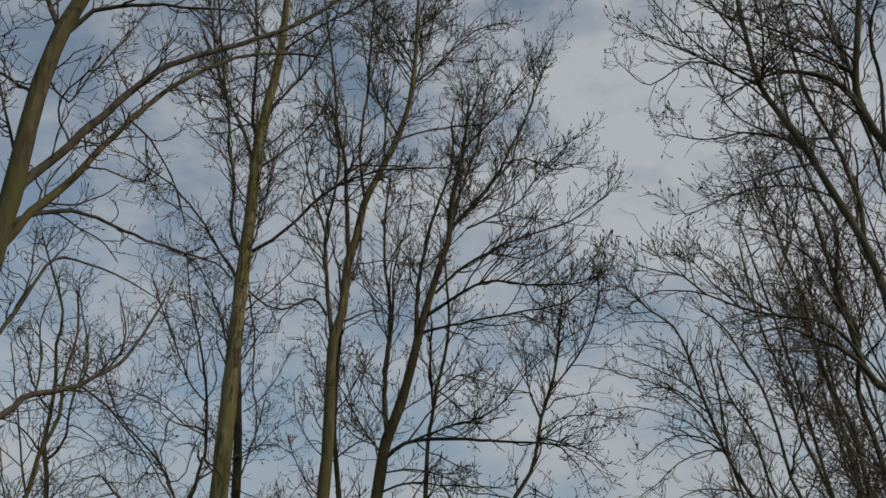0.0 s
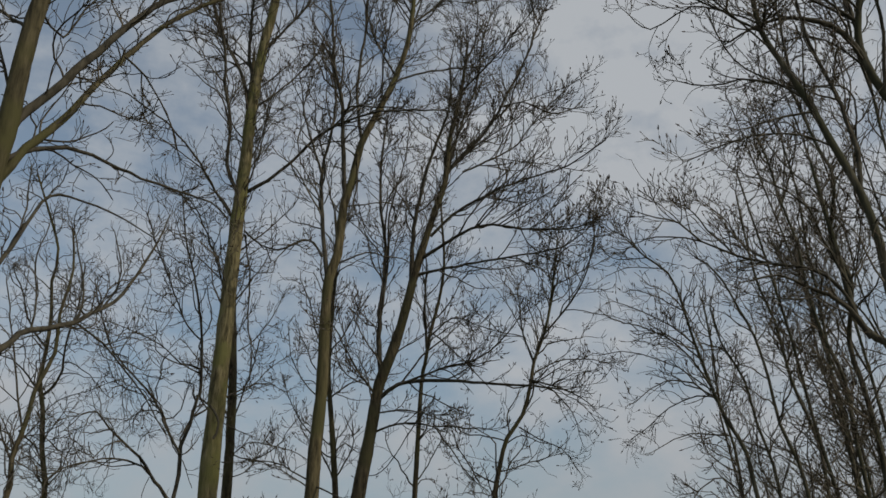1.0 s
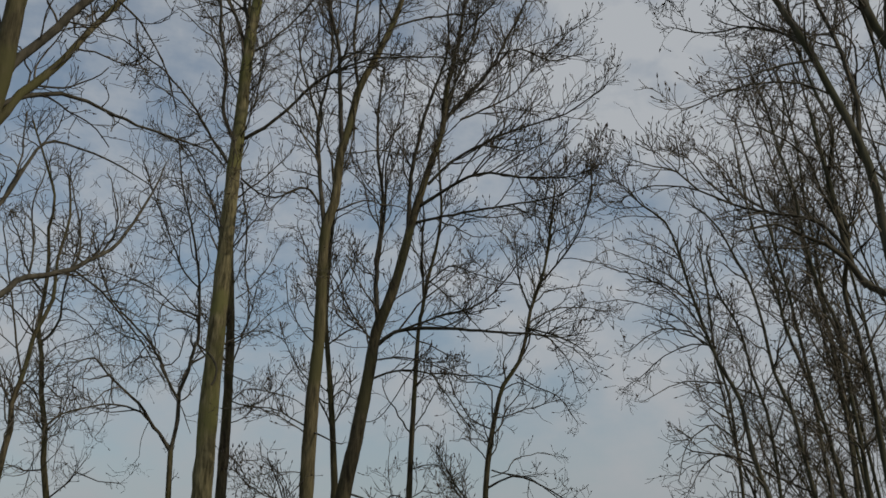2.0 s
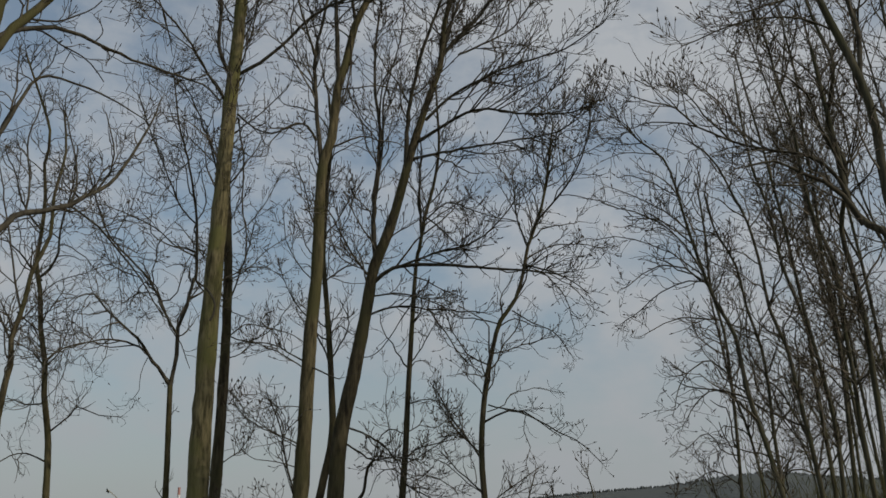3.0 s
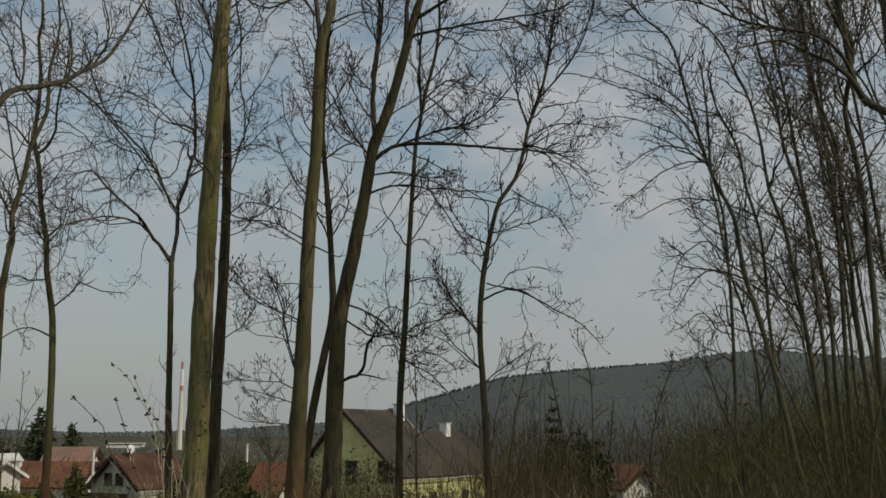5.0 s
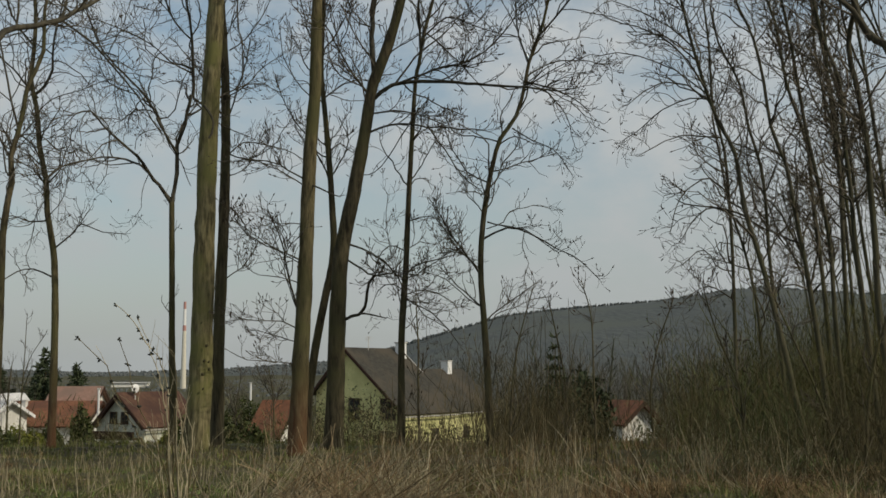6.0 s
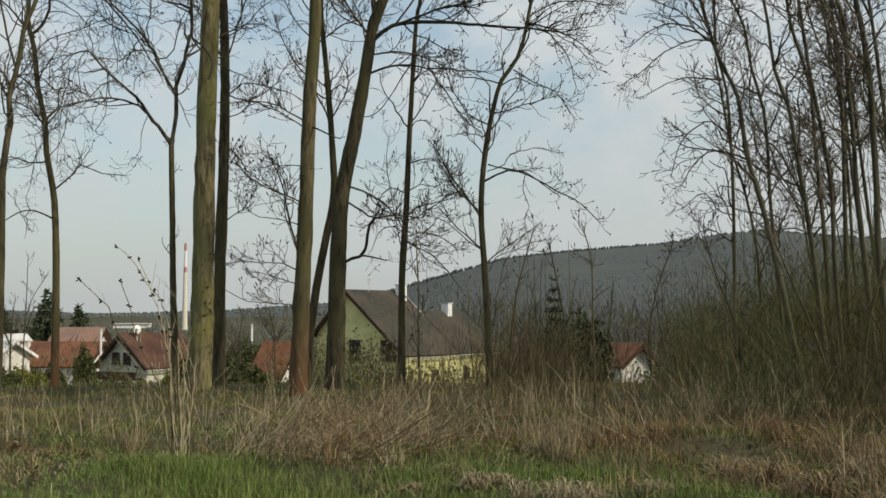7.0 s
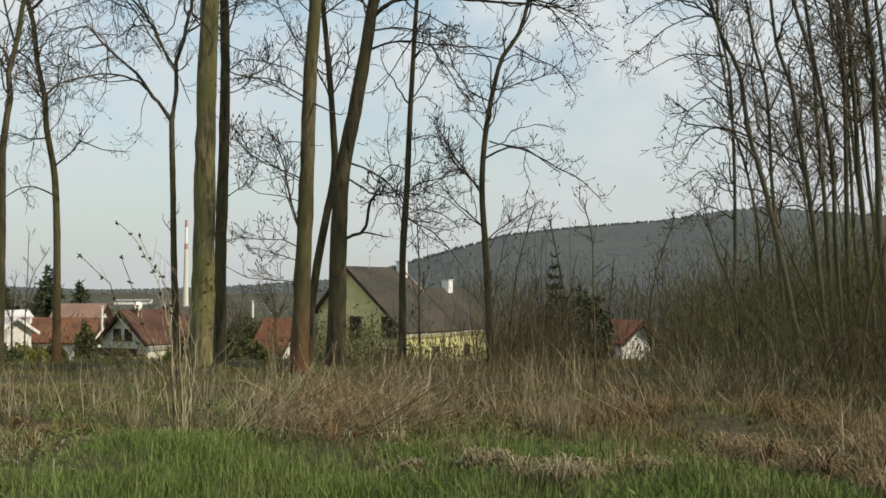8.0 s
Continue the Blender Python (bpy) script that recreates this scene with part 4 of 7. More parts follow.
crossing_tree.build()
straight_tree = Tree("thin straight bare tree with dark bark", group='row of bare trees at the field edge', dark=True, curly=0.6)
straight_tree.trunk((-0.93, 23.98, -0.40), (-0.92, 23.98, 1.81), (-0.91, 23.98, 2.58), (-0.82, 23.99, 3.99), (-0.75, 23.99, 5.66), (-0.60, 23.99, 8.25), (-0.52, 23.99, 8.68), (-0.39, 24.00, 9.50), (-0.20, 24.00, 10.20), (-0.05, 24.00, 11.21), (-0.09, 24.00, 12.27), (-0.14, 24.00, 13.35), r=(0.090, 0.021), twigs=1.5)
straight_tree.limb((-0.48, 24.00, 9.09), (-0.51, 23.70, 10.11), (-0.47, 23.32, 10.95), (-0.56, 22.99, 11.54), r=(0.033, 0.013), twigs=3)
straight_tree.limb((-0.73, 23.99, 5.05), (-0.50, 23.80, 5.09), (-0.24, 23.50, 5.07), r=(0.016, 0.009), twigs=4, reach=0.6)
straight_tree.limb((-0.87, 23.98, 3.70), (-0.56, 23.85, 3.82), (-0.32, 23.67, 3.95), (0.08, 23.29, 4.19), (0.38, 23.00, 4.29), r=(0.014, 0.008), twigs=4.2, reach=0.8)
straight_tree.limb((-0.88, 23.98, 3.36), (-0.57, 24.17, 3.46), (-0.19, 24.48, 3.47), (0.30, 25.00, 3.22), r=(0.014, 0.009), twigs=4.2, reach=0.8)
straight_tree.limb((-0.90, 23.98, 3.25), (-0.63, 23.94, 3.19), (-0.40, 23.85, 2.88), (0.09, 23.67, 2.59), (0.36, 23.50, 2.24), r=(0.014, 0.008), twigs=4.2, reach=0.8)
straight_tree.limb((-0.92, 23.98, 3.06), (-1.10, 24.21, 3.94), (-1.29, 24.64, 5.05), (-1.28, 24.97, 5.82), r=(0.013, 0.008), twigs=3.6, reach=0.75)
straight_tree.limb((-0.90, 23.98, 3.47), (-1.15, 24.16, 3.62), (-1.49, 24.50, 3.49), (-1.65, 24.95, 3.15), r=(0.012, 0.008), twigs=3.6, reach=0.75)
straight_tree.limb((-0.85, 23.99, 4.37), (-0.51, 24.24, 4.59), (-0.19, 24.52, 4.56), (0.21, 25.00, 4.89), r=(0.013, 0.008), twigs=4.2, reach=0.8)
straight_tree.limb((-0.92, 23.98, 2.58), (-0.69, 23.83, 2.70), (-0.49, 23.44, 3.05), (-0.58, 22.99, 3.40), r=(0.011, 0.007), twigs=3.6, reach=0.75)
straight_tree.limb((-0.87, 23.98, 3.73), (-0.62, 23.79, 3.97), (-0.18, 23.40, 4.08), (0.19, 23.00, 4.13), r=(0.019, 0.009), twigs=4.2, reach=0.8)
straight_tree.limb((-0.90, 23.98, 3.34), (-0.62, 23.82, 3.14), (-0.24, 23.50, 2.93), (0.13, 23.00, 2.54), r=(0.019, 0.009), twigs=3.6, reach=0.75)
straight_tree.limb((-0.87, 23.98, 4.37), (-1.21, 24.15, 4.52), (-1.49, 24.48, 4.17), (-1.65, 24.95, 3.68), r=(0.016, 0.010), twigs=3.6, reach=0.75)
straight_tree.limb((-0.65, 23.99, 7.47), (-1.23, 24.44, 6.66), (-1.58, 24.73, 6.32), (-1.92, 24.93, 6.29), r=(0.016, 0.010), twigs=3, reach=0.7)
straight_tree.limb((-0.39, 24.00, 9.50), (0.11, 24.24, 9.15), (0.63, 24.64, 8.71), (1.03, 24.98, 8.38), r=(0.020, 0.010), twigs=4, reach=0.7)
straight_tree.build()
bent_tree = Tree("dark bare tree with a bent trunk and twiggy crown", group='row of bare trees at the field edge', dark=True, curly=0.6)
bent_tree.trunk((1.04, 22.98, -0.40), (0.97, 22.98, 1.56), (0.90, 22.98, 2.78), (0.84, 22.98, 3.89), (0.93, 22.98, 5.12), (1.12, 22.97, 6.11), (1.30, 22.96, 6.72), (1.65, 22.94, 7.22), (1.86, 22.92, 7.96), (1.95, 22.92, 8.44), (2.20, 22.89, 9.08), (2.37, 22.88, 9.74), (2.49, 22.86, 10.55), (2.61, 22.85, 11.39), r=(0.086, 0.020), twigs=2.5)
bent_tree.limb((2.11, 22.90, 8.95), (2.65, 22.64, 9.51), (3.04, 22.32, 10.06), (3.24, 22.01, 10.60), (3.31, 21.75, 11.04), r=(0.026, 0.013), twigs=3.5)
bent_tree.limb((1.95, 22.92, 8.37), (1.77, 23.18, 9.05), (1.71, 23.57, 9.86), (1.70, 23.94, 10.56), r=(0.025, 0.014), twigs=3.5)
bent_tree.limb((1.89, 22.92, 8.12), (2.50, 23.16, 8.50), (3.19, 23.50, 8.65), (3.60, 23.73, 8.64), r=(0.019, 0.010), twigs=3.5, reach=0.8)
bent_tree.limb((1.88, 22.92, 7.98), (2.40, 23.09, 7.77), (2.81, 23.40, 7.32), (3.04, 23.81, 6.76), r=(0.016, 0.008), twigs=4, reach=0.7)
bent_tree.limb((1.56, 22.95, 6.95), (1.97, 22.71, 6.64), (2.42, 22.32, 6.31), (2.71, 21.83, 5.72), r=(0.016, 0.008), twigs=4, reach=0.7)
bent_tree.limb((1.82, 22.93, 8.01), (2.23, 22.70, 7.82), (2.69, 22.31, 7.56), (3.09, 21.78, 7.05), r=(0.025, 0.009), twigs=4, reach=0.8)
bent_tree.limb((0.91, 22.98, 4.50), (1.40, 22.71, 4.71), (1.86, 22.37, 4.54), (2.34, 21.86, 4.18), (2.79, 21.30, 3.83), (3.08, 20.77, 3.42), r=(0.025, 0.008), twigs=2.5, reach=0.7)
bent_tree.limb((0.84, 22.98, 3.70), (0.56, 22.79, 4.11), (0.19, 22.44, 4.55), (-0.11, 22.00, 5.03), r=(0.025, 0.012), twigs=4.2, reach=0.8)
bent_tree.limb((0.84, 22.98, 3.03), (0.51, 23.27, 3.35), (0.20, 23.65, 3.70), (-0.05, 24.00, 3.99), r=(0.018, 0.010), twigs=4.2, reach=0.8)
bent_tree.limb((1.08, 22.97, 5.98), (1.82, 23.37, 6.25), (2.50, 23.87, 6.54), r=(0.019, 0.010), twigs=4, reach=0.7)
bent_tree.limb((1.03, 22.98, 5.74), (0.57, 23.22, 6.03), (0.20, 23.70, 6.76), (0.07, 24.00, 7.21), r=(0.019, 0.010), twigs=5, reach=0.7)
bent_tree.limb((1.00, 22.98, 4.87), (1.34, 22.83, 4.76), (1.78, 22.54, 4.63), (2.13, 22.19, 4.32), (2.41, 21.87, 4.07), r=(0.019, 0.009), twigs=4, reach=0.6)
bent_tree.limb((0.98, 22.98, 4.72), (1.36, 23.13, 4.89), (1.50, 23.28, 5.14), (2.07, 23.64, 5.32), (2.44, 23.88, 5.31), r=(0.014, 0.008), twigs=4.2, reach=0.8)
bent_tree.limb((0.84, 22.98, 3.82), (0.55, 22.86, 4.07), (0.28, 22.67, 4.32), (-0.05, 22.29, 4.78), (-0.17, 22.00, 5.13), r=(0.015, 0.008), twigs=3.6, reach=0.75)
bent_tree.limb((0.82, 22.99, 3.03), (0.55, 23.15, 3.23), (0.09, 23.62, 3.67), (-0.32, 24.00, 3.85), r=(0.013, 0.008), twigs=4.2, reach=0.8)
bent_tree.limb((1.01, 22.98, 2.54), (1.18, 23.13, 2.85), (1.42, 23.28, 2.97), (2.00, 23.69, 3.21), (2.29, 23.89, 3.29), r=(0.012, 0.008), twigs=3.6, reach=0.75)
bent_tree.limb((1.05, 22.98, 1.07), (1.23, 23.32, 2.18), (1.44, 23.62, 2.86), (1.88, 23.93, 3.43), r=(0.012, 0.008), twigs=4, reach=0.5)
bent_tree.limb((1.81, 22.93, 4.68), (1.74, 22.85, 4.28), (1.85, 22.74, 3.93), (1.76, 22.63, 3.61), r=(0.011, 0.007), twigs=4, reach=0.4)
bent_tree.limb((1.24, 22.97, 6.66), (0.70, 23.30, 6.86), (0.33, 23.60, 6.99), (0.07, 24.00, 7.47), r=(0.019, 0.010), twigs=4, reach=0.7)
bent_tree.limb((0.90, 22.98, 2.66), (1.31, 23.25, 3.04), (1.70, 23.56, 3.31), (2.11, 23.91, 3.59), r=(0.015, 0.010), twigs=4, reach=0.6)
bent_tree.build()
grove_tree = Tree("slender dark bare tree leaning over brushwood", group='grove of leaning bare trees', bare=0.33, spread=0.85, buds=0.45, grove=True, curly=0.7)
grove_tree.trunk((5.84, 21.21, -0.40), (5.84, 21.21, 2.45), (5.84, 21.21, 4.05), (5.81, 21.22, 5.19), (5.75, 21.23, 6.11), (5.57, 21.28, 7.04), (5.53, 21.29, 8.28), (5.46, 21.31, 9.15), r=(0.044, 0.019), twigs=2.5)
grove_tree.limb((5.80, 21.22, 4.79), (5.49, 21.15, 4.89), (5.11, 20.98, 4.70), (4.60, 20.49, 4.08), r=(0.018, 0.008), twigs=3.6, reach=0.75)
grove_tree.limb((5.78, 21.23, 5.19), (5.56, 21.19, 5.41), (5.27, 21.13, 5.46), (4.76, 20.93, 5.03), (4.45, 20.52, 4.30), r=(0.018, 0.008), twigs=3.6, reach=0.75)
grove_tree.limb((5.83, 21.21, 3.03), (5.45, 21.06, 3.24), (5.06, 20.85, 3.23), (4.64, 20.48, 2.93), r=(0.015, 0.008), twigs=4.2, reach=0.8)
grove_tree.limb((5.83, 21.21, 3.60), (5.47, 21.12, 3.70), (5.19, 20.88, 4.01), (4.65, 20.48, 3.64), r=(0.015, 0.008), twigs=4.2, reach=0.8)
grove_tree.build()
grove_tree = Tree("slender dark bare tree leaning over brushwood", group='grove of leaning bare trees', bare=0.33, spread=0.85, buds=0.45, grove=True, curly=0.7)
grove_tree.trunk((6.56, 18.89, -0.40), (6.26, 19.00, 1.16), (6.04, 19.06, 2.37), (5.78, 19.15, 3.61), (5.55, 19.21, 4.54), (5.42, 19.25, 5.58), (5.19, 19.32, 6.12), (4.97, 19.37, 6.76), (4.69, 19.44, 7.92), (4.56, 19.47, 8.61), (4.37, 19.52, 9.20), (3.96, 19.60, 9.59), (3.65, 19.66, 9.97), r=(0.060, 0.017), twigs=2.5)
grove_tree.limb((5.19, 19.32, 5.91), (4.58, 19.17, 5.93), (4.24, 19.01, 5.84), (3.65, 18.65, 5.51), r=(0.016, 0.008), twigs=4, reach=0.7)
grove_tree.limb((4.89, 19.39, 6.68), (4.61, 19.31, 6.90), (4.21, 19.18, 6.93), (3.86, 19.02, 6.80), (3.37, 18.70, 6.39), r=(0.019, 0.008), twigs=4, reach=0.7)
grove_tree.limb((4.99, 19.37, 6.78), (4.46, 19.21, 7.51), (3.90, 19.05, 7.84), (3.35, 18.88, 7.95), (3.02, 18.76, 8.02), r=(0.019, 0.008), twigs=5, reach=0.8)
grove_tree.limb((4.94, 19.38, 6.79), (4.46, 19.74, 7.33), (3.99, 20.12, 7.67), (3.51, 20.51, 7.91), (3.20, 20.75, 7.92), r=(0.016, 0.008), twigs=4, reach=0.8)
grove_tree.limb((4.78, 19.42, 7.63), (4.28, 19.27, 8.03), (3.70, 19.03, 8.23), (3.13, 18.74, 8.34), r=(0.017, 0.008), twigs=4, reach=0.8)
grove_tree.limb((5.11, 19.34, 6.61), (4.72, 19.59, 6.73), (4.26, 19.99, 6.61), (3.80, 20.52, 6.28), (3.65, 20.68, 6.20), r=(0.016, 0.008), twigs=4, reach=0.7)
grove_tree.limb((4.60, 19.46, 8.38), (4.15, 20.10, 8.95), (3.80, 20.65, 9.28), r=(0.014, 0.009), twigs=5, reach=0.8)
grove_tree.build()
grove_tree = Tree("slender dark bare tree leaning over brushwood", group='grove of leaning bare trees', bare=0.33, spread=0.85, buds=0.45, grove=True, curly=0.7)
grove_tree.trunk((7.20, 23.94, -0.40), (7.15, 23.96, 2.56), (6.99, 24.00, 3.86), (6.82, 24.05, 4.64), (6.64, 24.10, 5.29), (6.47, 24.15, 6.34), (6.30, 24.19, 7.52), r=(0.040, 0.020), twigs=2.5)
grove_tree.build()
grove_tree = Tree("slender dark bare tree leaning over brushwood", group='grove of leaning bare trees', bare=0.33, spread=0.85, buds=0.45, grove=True, curly=0.7)
grove_tree.trunk((7.13, 21.87, -0.40), (6.87, 21.95, 3.20), (6.81, 21.97, 4.14), (6.79, 21.98, 5.08), (6.72, 22.00, 5.91), (6.51, 22.06, 6.76), (6.36, 22.10, 7.73), (5.98, 22.21, 8.63), (5.84, 22.25, 9.42), r=(0.051, 0.019), twigs=2.5)
grove_tree.build()
grove_tree = Tree("slender dark bare tree leaning over brushwood", group='grove of leaning bare trees', bare=0.33, spread=0.85, buds=0.45, grove=True, curly=0.7)
grove_tree.trunk((7.21, 19.72, -0.40), (6.97, 19.81, 2.40), (6.80, 19.87, 3.90), (6.68, 19.91, 4.75), (6.58, 19.94, 5.51), (6.34, 20.02, 6.28), (6.25, 20.05, 7.16), (6.09, 20.10, 8.06), (5.86, 20.17, 8.68), (5.62, 20.23, 9.31), (5.35, 20.31, 9.72), r=(0.059, 0.018), twigs=2.5)
grove_tree.build()
grove_tree = Tree("slender dark bare tree leaning over brushwood", group='grove of leaning bare trees', bare=0.33, spread=0.85, buds=0.45, grove=True, curly=0.7)
grove_tree.trunk((8.30, 22.52, -0.40), (8.16, 22.57, 3.00), (8.09, 22.60, 4.21), (8.00, 22.63, 5.43), (7.96, 22.64, 6.41), (7.75, 22.71, 7.28), (7.59, 22.77, 7.91), (7.41, 22.83, 9.32), (7.18, 22.90, 10.17), (7.04, 22.95, 11.32), (6.95, 22.97, 12.51), r=(0.058, 0.021), twigs=2.5)
grove_tree.build()
grove_tree = Tree("slender dark bare tree leaning over brushwood", group='grove of leaning bare trees', bare=0.33, spread=0.85, buds=0.45, grove=True, curly=0.7)
grove_tree.trunk((7.80, 20.57, -0.40), (7.64, 20.63, 2.43), (7.61, 20.64, 3.98), (7.48, 20.69, 5.10), (7.30, 20.76, 6.23), (7.16, 20.80, 7.37), (7.06, 20.84, 8.28), (6.92, 20.88, 9.16), (6.81, 20.92, 9.93), (6.63, 20.98, 11.01), (6.44, 21.04, 12.14), r=(0.053, 0.019), twigs=2.5)
grove_tree.build()
grove_tree = Tree("slender dark bare tree leaning over brushwood", group='grove of leaning bare trees', bare=0.33, spread=0.85, buds=0.45, grove=True, curly=0.7)
grove_tree.trunk((8.97, 23.34, -0.40), (8.90, 23.36, 2.54), (8.90, 23.36, 4.30), (8.89, 23.37, 6.18), (8.75, 23.42, 8.09), (8.74, 23.42, 8.95), (8.71, 23.44, 10.20), (8.62, 23.47, 11.21), (8.61, 23.47, 12.70), (8.44, 23.53, 14.15), r=(0.060, 0.022), twigs=2.5)
grove_tree.build()
grove_tree = Tree("slender dark bare tree leaning over brushwood", group='grove of leaning bare trees', bare=0.33, spread=0.85, buds=0.45, grove=True, curly=0.7)
grove_tree.trunk((7.98, 19.43, -0.40), (7.79, 19.50, 2.38), (7.68, 19.55, 3.86), (7.64, 19.56, 4.91), (7.57, 19.59, 5.97), (7.54, 19.60, 7.03), (7.28, 19.70, 8.01), (7.14, 19.75, 8.97), (7.08, 19.77, 9.95), (6.90, 19.83, 10.86), (6.74, 19.89, 11.95), (6.52, 19.96, 12.82), r=(0.055, 0.019), twigs=2.5)
grove_tree.build()
grove_tree = Tree("slender dark bare tree leaning over brushwood", group='grove of leaning bare trees', bare=0.33, spread=0.85, buds=0.45, grove=True, curly=0.7)
grove_tree.trunk((7.93, 18.36, -0.40), (7.63, 18.49, 2.34), (7.61, 18.50, 3.74), (7.58, 18.51, 4.73), (7.55, 18.52, 5.73), (7.44, 18.57, 6.75), (7.35, 18.60, 7.43), (7.28, 17.88, 8.42), (7.31, 18.62, 9.44), (7.27, 17.88, 10.40), (7.34, 18.60, 11.51), (7.04, 18.72, 12.89), r=(0.068, 0.024), twigs=2.5)
grove_tree.build()
near_right_tree = Tree("large dark bare tree with a thick leaning trunk", group='grove of leaning bare trees', bare=0.3, spread=0.7, buds=0.6, grove=True, curly=0.4)
near_right_tree.trunk((6.99, 13.83, -0.40), (6.79, 13.93, 2.46), (6.59, 14.03, 4.73), (6.31, 14.16, 6.51), (6.27, 14.17, 7.55), (6.15, 14.23, 8.40), (5.91, 14.33, 9.22), (5.66, 14.43, 10.09), (5.37, 14.54, 10.90), (5.16, 14.62, 11.51), (5.10, 14.64, 12.32), (5.06, 14.65, 13.04), (5.05, 14.65, 14.02), r=(0.104, 0.032), twigs=1.6)
near_right_tree.limb((6.15, 14.23, 8.40), (6.23, 14.28, 9.09), (6.18, 14.47, 10.00), (6.12, 14.63, 10.62), (6.01, 14.86, 11.43), (6.00, 15.09, 12.39), (6.10, 15.33, 13.54), r=(0.040, 0.022), twigs=2.9)
near_right_tree.limb((5.70, 14.41, 9.87), (5.21, 14.30, 9.72), (4.67, 14.04, 9.44), (4.34, 13.84, 9.26), r=(0.023, 0.009), twigs=3.5)
near_right_tree.limb((5.20, 14.60, 11.44), (4.77, 14.58, 11.72), (4.30, 14.46, 11.93), (3.83, 14.31, 12.06), (3.34, 14.11, 12.15), r=(0.024, 0.010), twigs=4.6)
near_right_tree.limb((5.49, 14.49, 10.60), (5.53, 14.73, 11.57), (5.62, 15.03, 12.60), (5.78, 15.45, 13.91), r=(0.024, 0.011), twigs=4.6)
near_right_tree.limb((5.91, 14.33, 9.22), (5.44, 14.36, 9.45), (4.91, 14.33, 9.45), (4.25, 14.23, 9.22), (3.58, 14.05, 8.85), r=(0.018, 0.009), twigs=4, reach=1.0)
near_right_tree.limb((5.59, 14.46, 10.21), (5.29, 14.74, 10.60), (4.88, 15.14, 10.92), (4.43, 15.59, 11.05), (4.06, 15.99, 11.42), r=(0.019, 0.010), twigs=4.5, reach=1.1)
fan(near_right_tree, ((6.99, 13.83, -0.40), (6.79, 13.93, 2.46), (6.59, 14.03, 4.73), (6.31, 14.16, 6.51), (6.27, 14.17, 7.55), (6.15, 14.23, 8.40), (5.91, 14.33, 9.22), (5.66, 14.43, 10.09), (5.37, 14.54, 10.90), (5.16, 14.62, 11.51), (5.10, 14.64, 12.32), (5.06, 14.65, 13.04), (5.05, 14.65, 14.02)), 0.72, 1.0, 9, -0.6, 11, long=(1.1, 2.2))
near_right_tree.build()
arching_tree = Tree("large dark bare tree with an arching bough", group='grove of leaning bare trees', bare=0.3, spread=0.7, buds=0.6, grove=True, curly=0.4)
arching_tree.trunk((8.10, 14.37, -0.40), (7.86, 14.51, 3.28), (7.77, 14.56, 6.44), (7.47, 14.71, 9.39), (7.11, 14.89, 10.43), (6.93, 14.98, 11.14), (6.90, 14.99, 11.71), (7.06, 14.91, 12.58), (7.24, 14.83, 13.47), (7.44, 14.73, 14.26), r=(0.133, 0.044), twigs=1.7)
arching_tree.limb((6.93, 14.98, 11.14), (6.63, 14.93, 11.68), (6.20, 14.92, 11.89), (5.73, 14.90, 11.94), (5.22, 14.87, 11.79), (4.68, 14.78, 11.41), r=(0.061, 0.015), twigs=2.6)
arching_tree.limb((6.91, 14.99, 11.26), (6.96, 15.25, 12.36), (6.95, 15.59, 13.34), (6.99, 16.04, 14.61), r=(0.041, 0.023), twigs=2.6)
arching_tree.limb((7.10, 14.89, 10.41), (7.12, 14.57, 11.42), (6.97, 14.24, 12.19), (7.10, 13.78, 12.74), r=(0.040, 0.020), twigs=2.6)
arching_tree.limb((6.98, 14.95, 10.96), (6.77, 15.21, 11.41), (6.58, 15.53, 11.92), (6.26, 15.94, 12.26), (5.81, 16.51, 12.29), r=(0.025, 0.011), twigs=3)
arching_tree.limb((5.55, 15.54, 12.25), (5.10, 15.85, 12.72), (4.52, 16.26, 13.16), (3.85, 16.76, 13.02), (3.44, 17.16, 13.77), r=(0.021, 0.009), twigs=2.6)
fan(arching_tree, ((8.10, 14.37, -0.40), (7.86, 14.51, 3.28), (7.77, 14.56, 6.44), (7.47, 14.71, 9.39), (7.11, 14.89, 10.43), (6.93, 14.98, 11.14), (6.90, 14.99, 11.71), (7.06, 14.91, 12.58), (7.24, 14.83, 13.47), (7.44, 14.73, 14.26)), 0.84, 1.0, 7, -0.9, 12, long=(1.6, 3.0))
arching_tree.build()
low_bough_tree = Tree("dark bare tree with long low boughs", group='grove of leaning bare trees', bare=0.3, spread=0.7, buds=0.6, grove=True, curly=0.4)
low_bough_tree.trunk((8.14, 17.17, -0.40), (7.89, 17.28, 3.60), (7.82, 17.31, 6.55), (7.39, 17.50, 7.18), (7.15, 17.60, 7.62), (7.05, 17.64, 8.59), (6.94, 17.69, 9.61), (6.83, 17.73, 10.68), r=(0.142, 0.028), twigs=1.4)
low_bough_tree.limb((7.33, 17.53, 7.19), (7.02, 17.48, 7.69), (6.66, 17.44, 7.94), (6.29, 17.40, 8.09), (5.80, 17.31, 8.28), (5.27, 17.21, 8.15), r=(0.058, 0.015), twigs=2.3)
low_bough_tree.limb((7.24, 17.57, 7.40), (6.94, 17.57, 8.14), (6.52, 17.62, 8.51), (5.87, 17.70, 8.65), (5.20, 17.74, 8.84), (4.62, 17.72, 9.11), (3.81, 17.69, 9.19), (3.49, 17.66, 9.08), r=(0.042, 0.010), twigs=3.5)
low_bough_tree.limb((7.15, 17.60, 8.15), (6.77, 17.51, 8.98), (6.52, 17.34, 9.57), (5.95, 17.23, 9.99), (5.45, 17.16, 10.14), r=(0.032, 0.011), twigs=2.9)
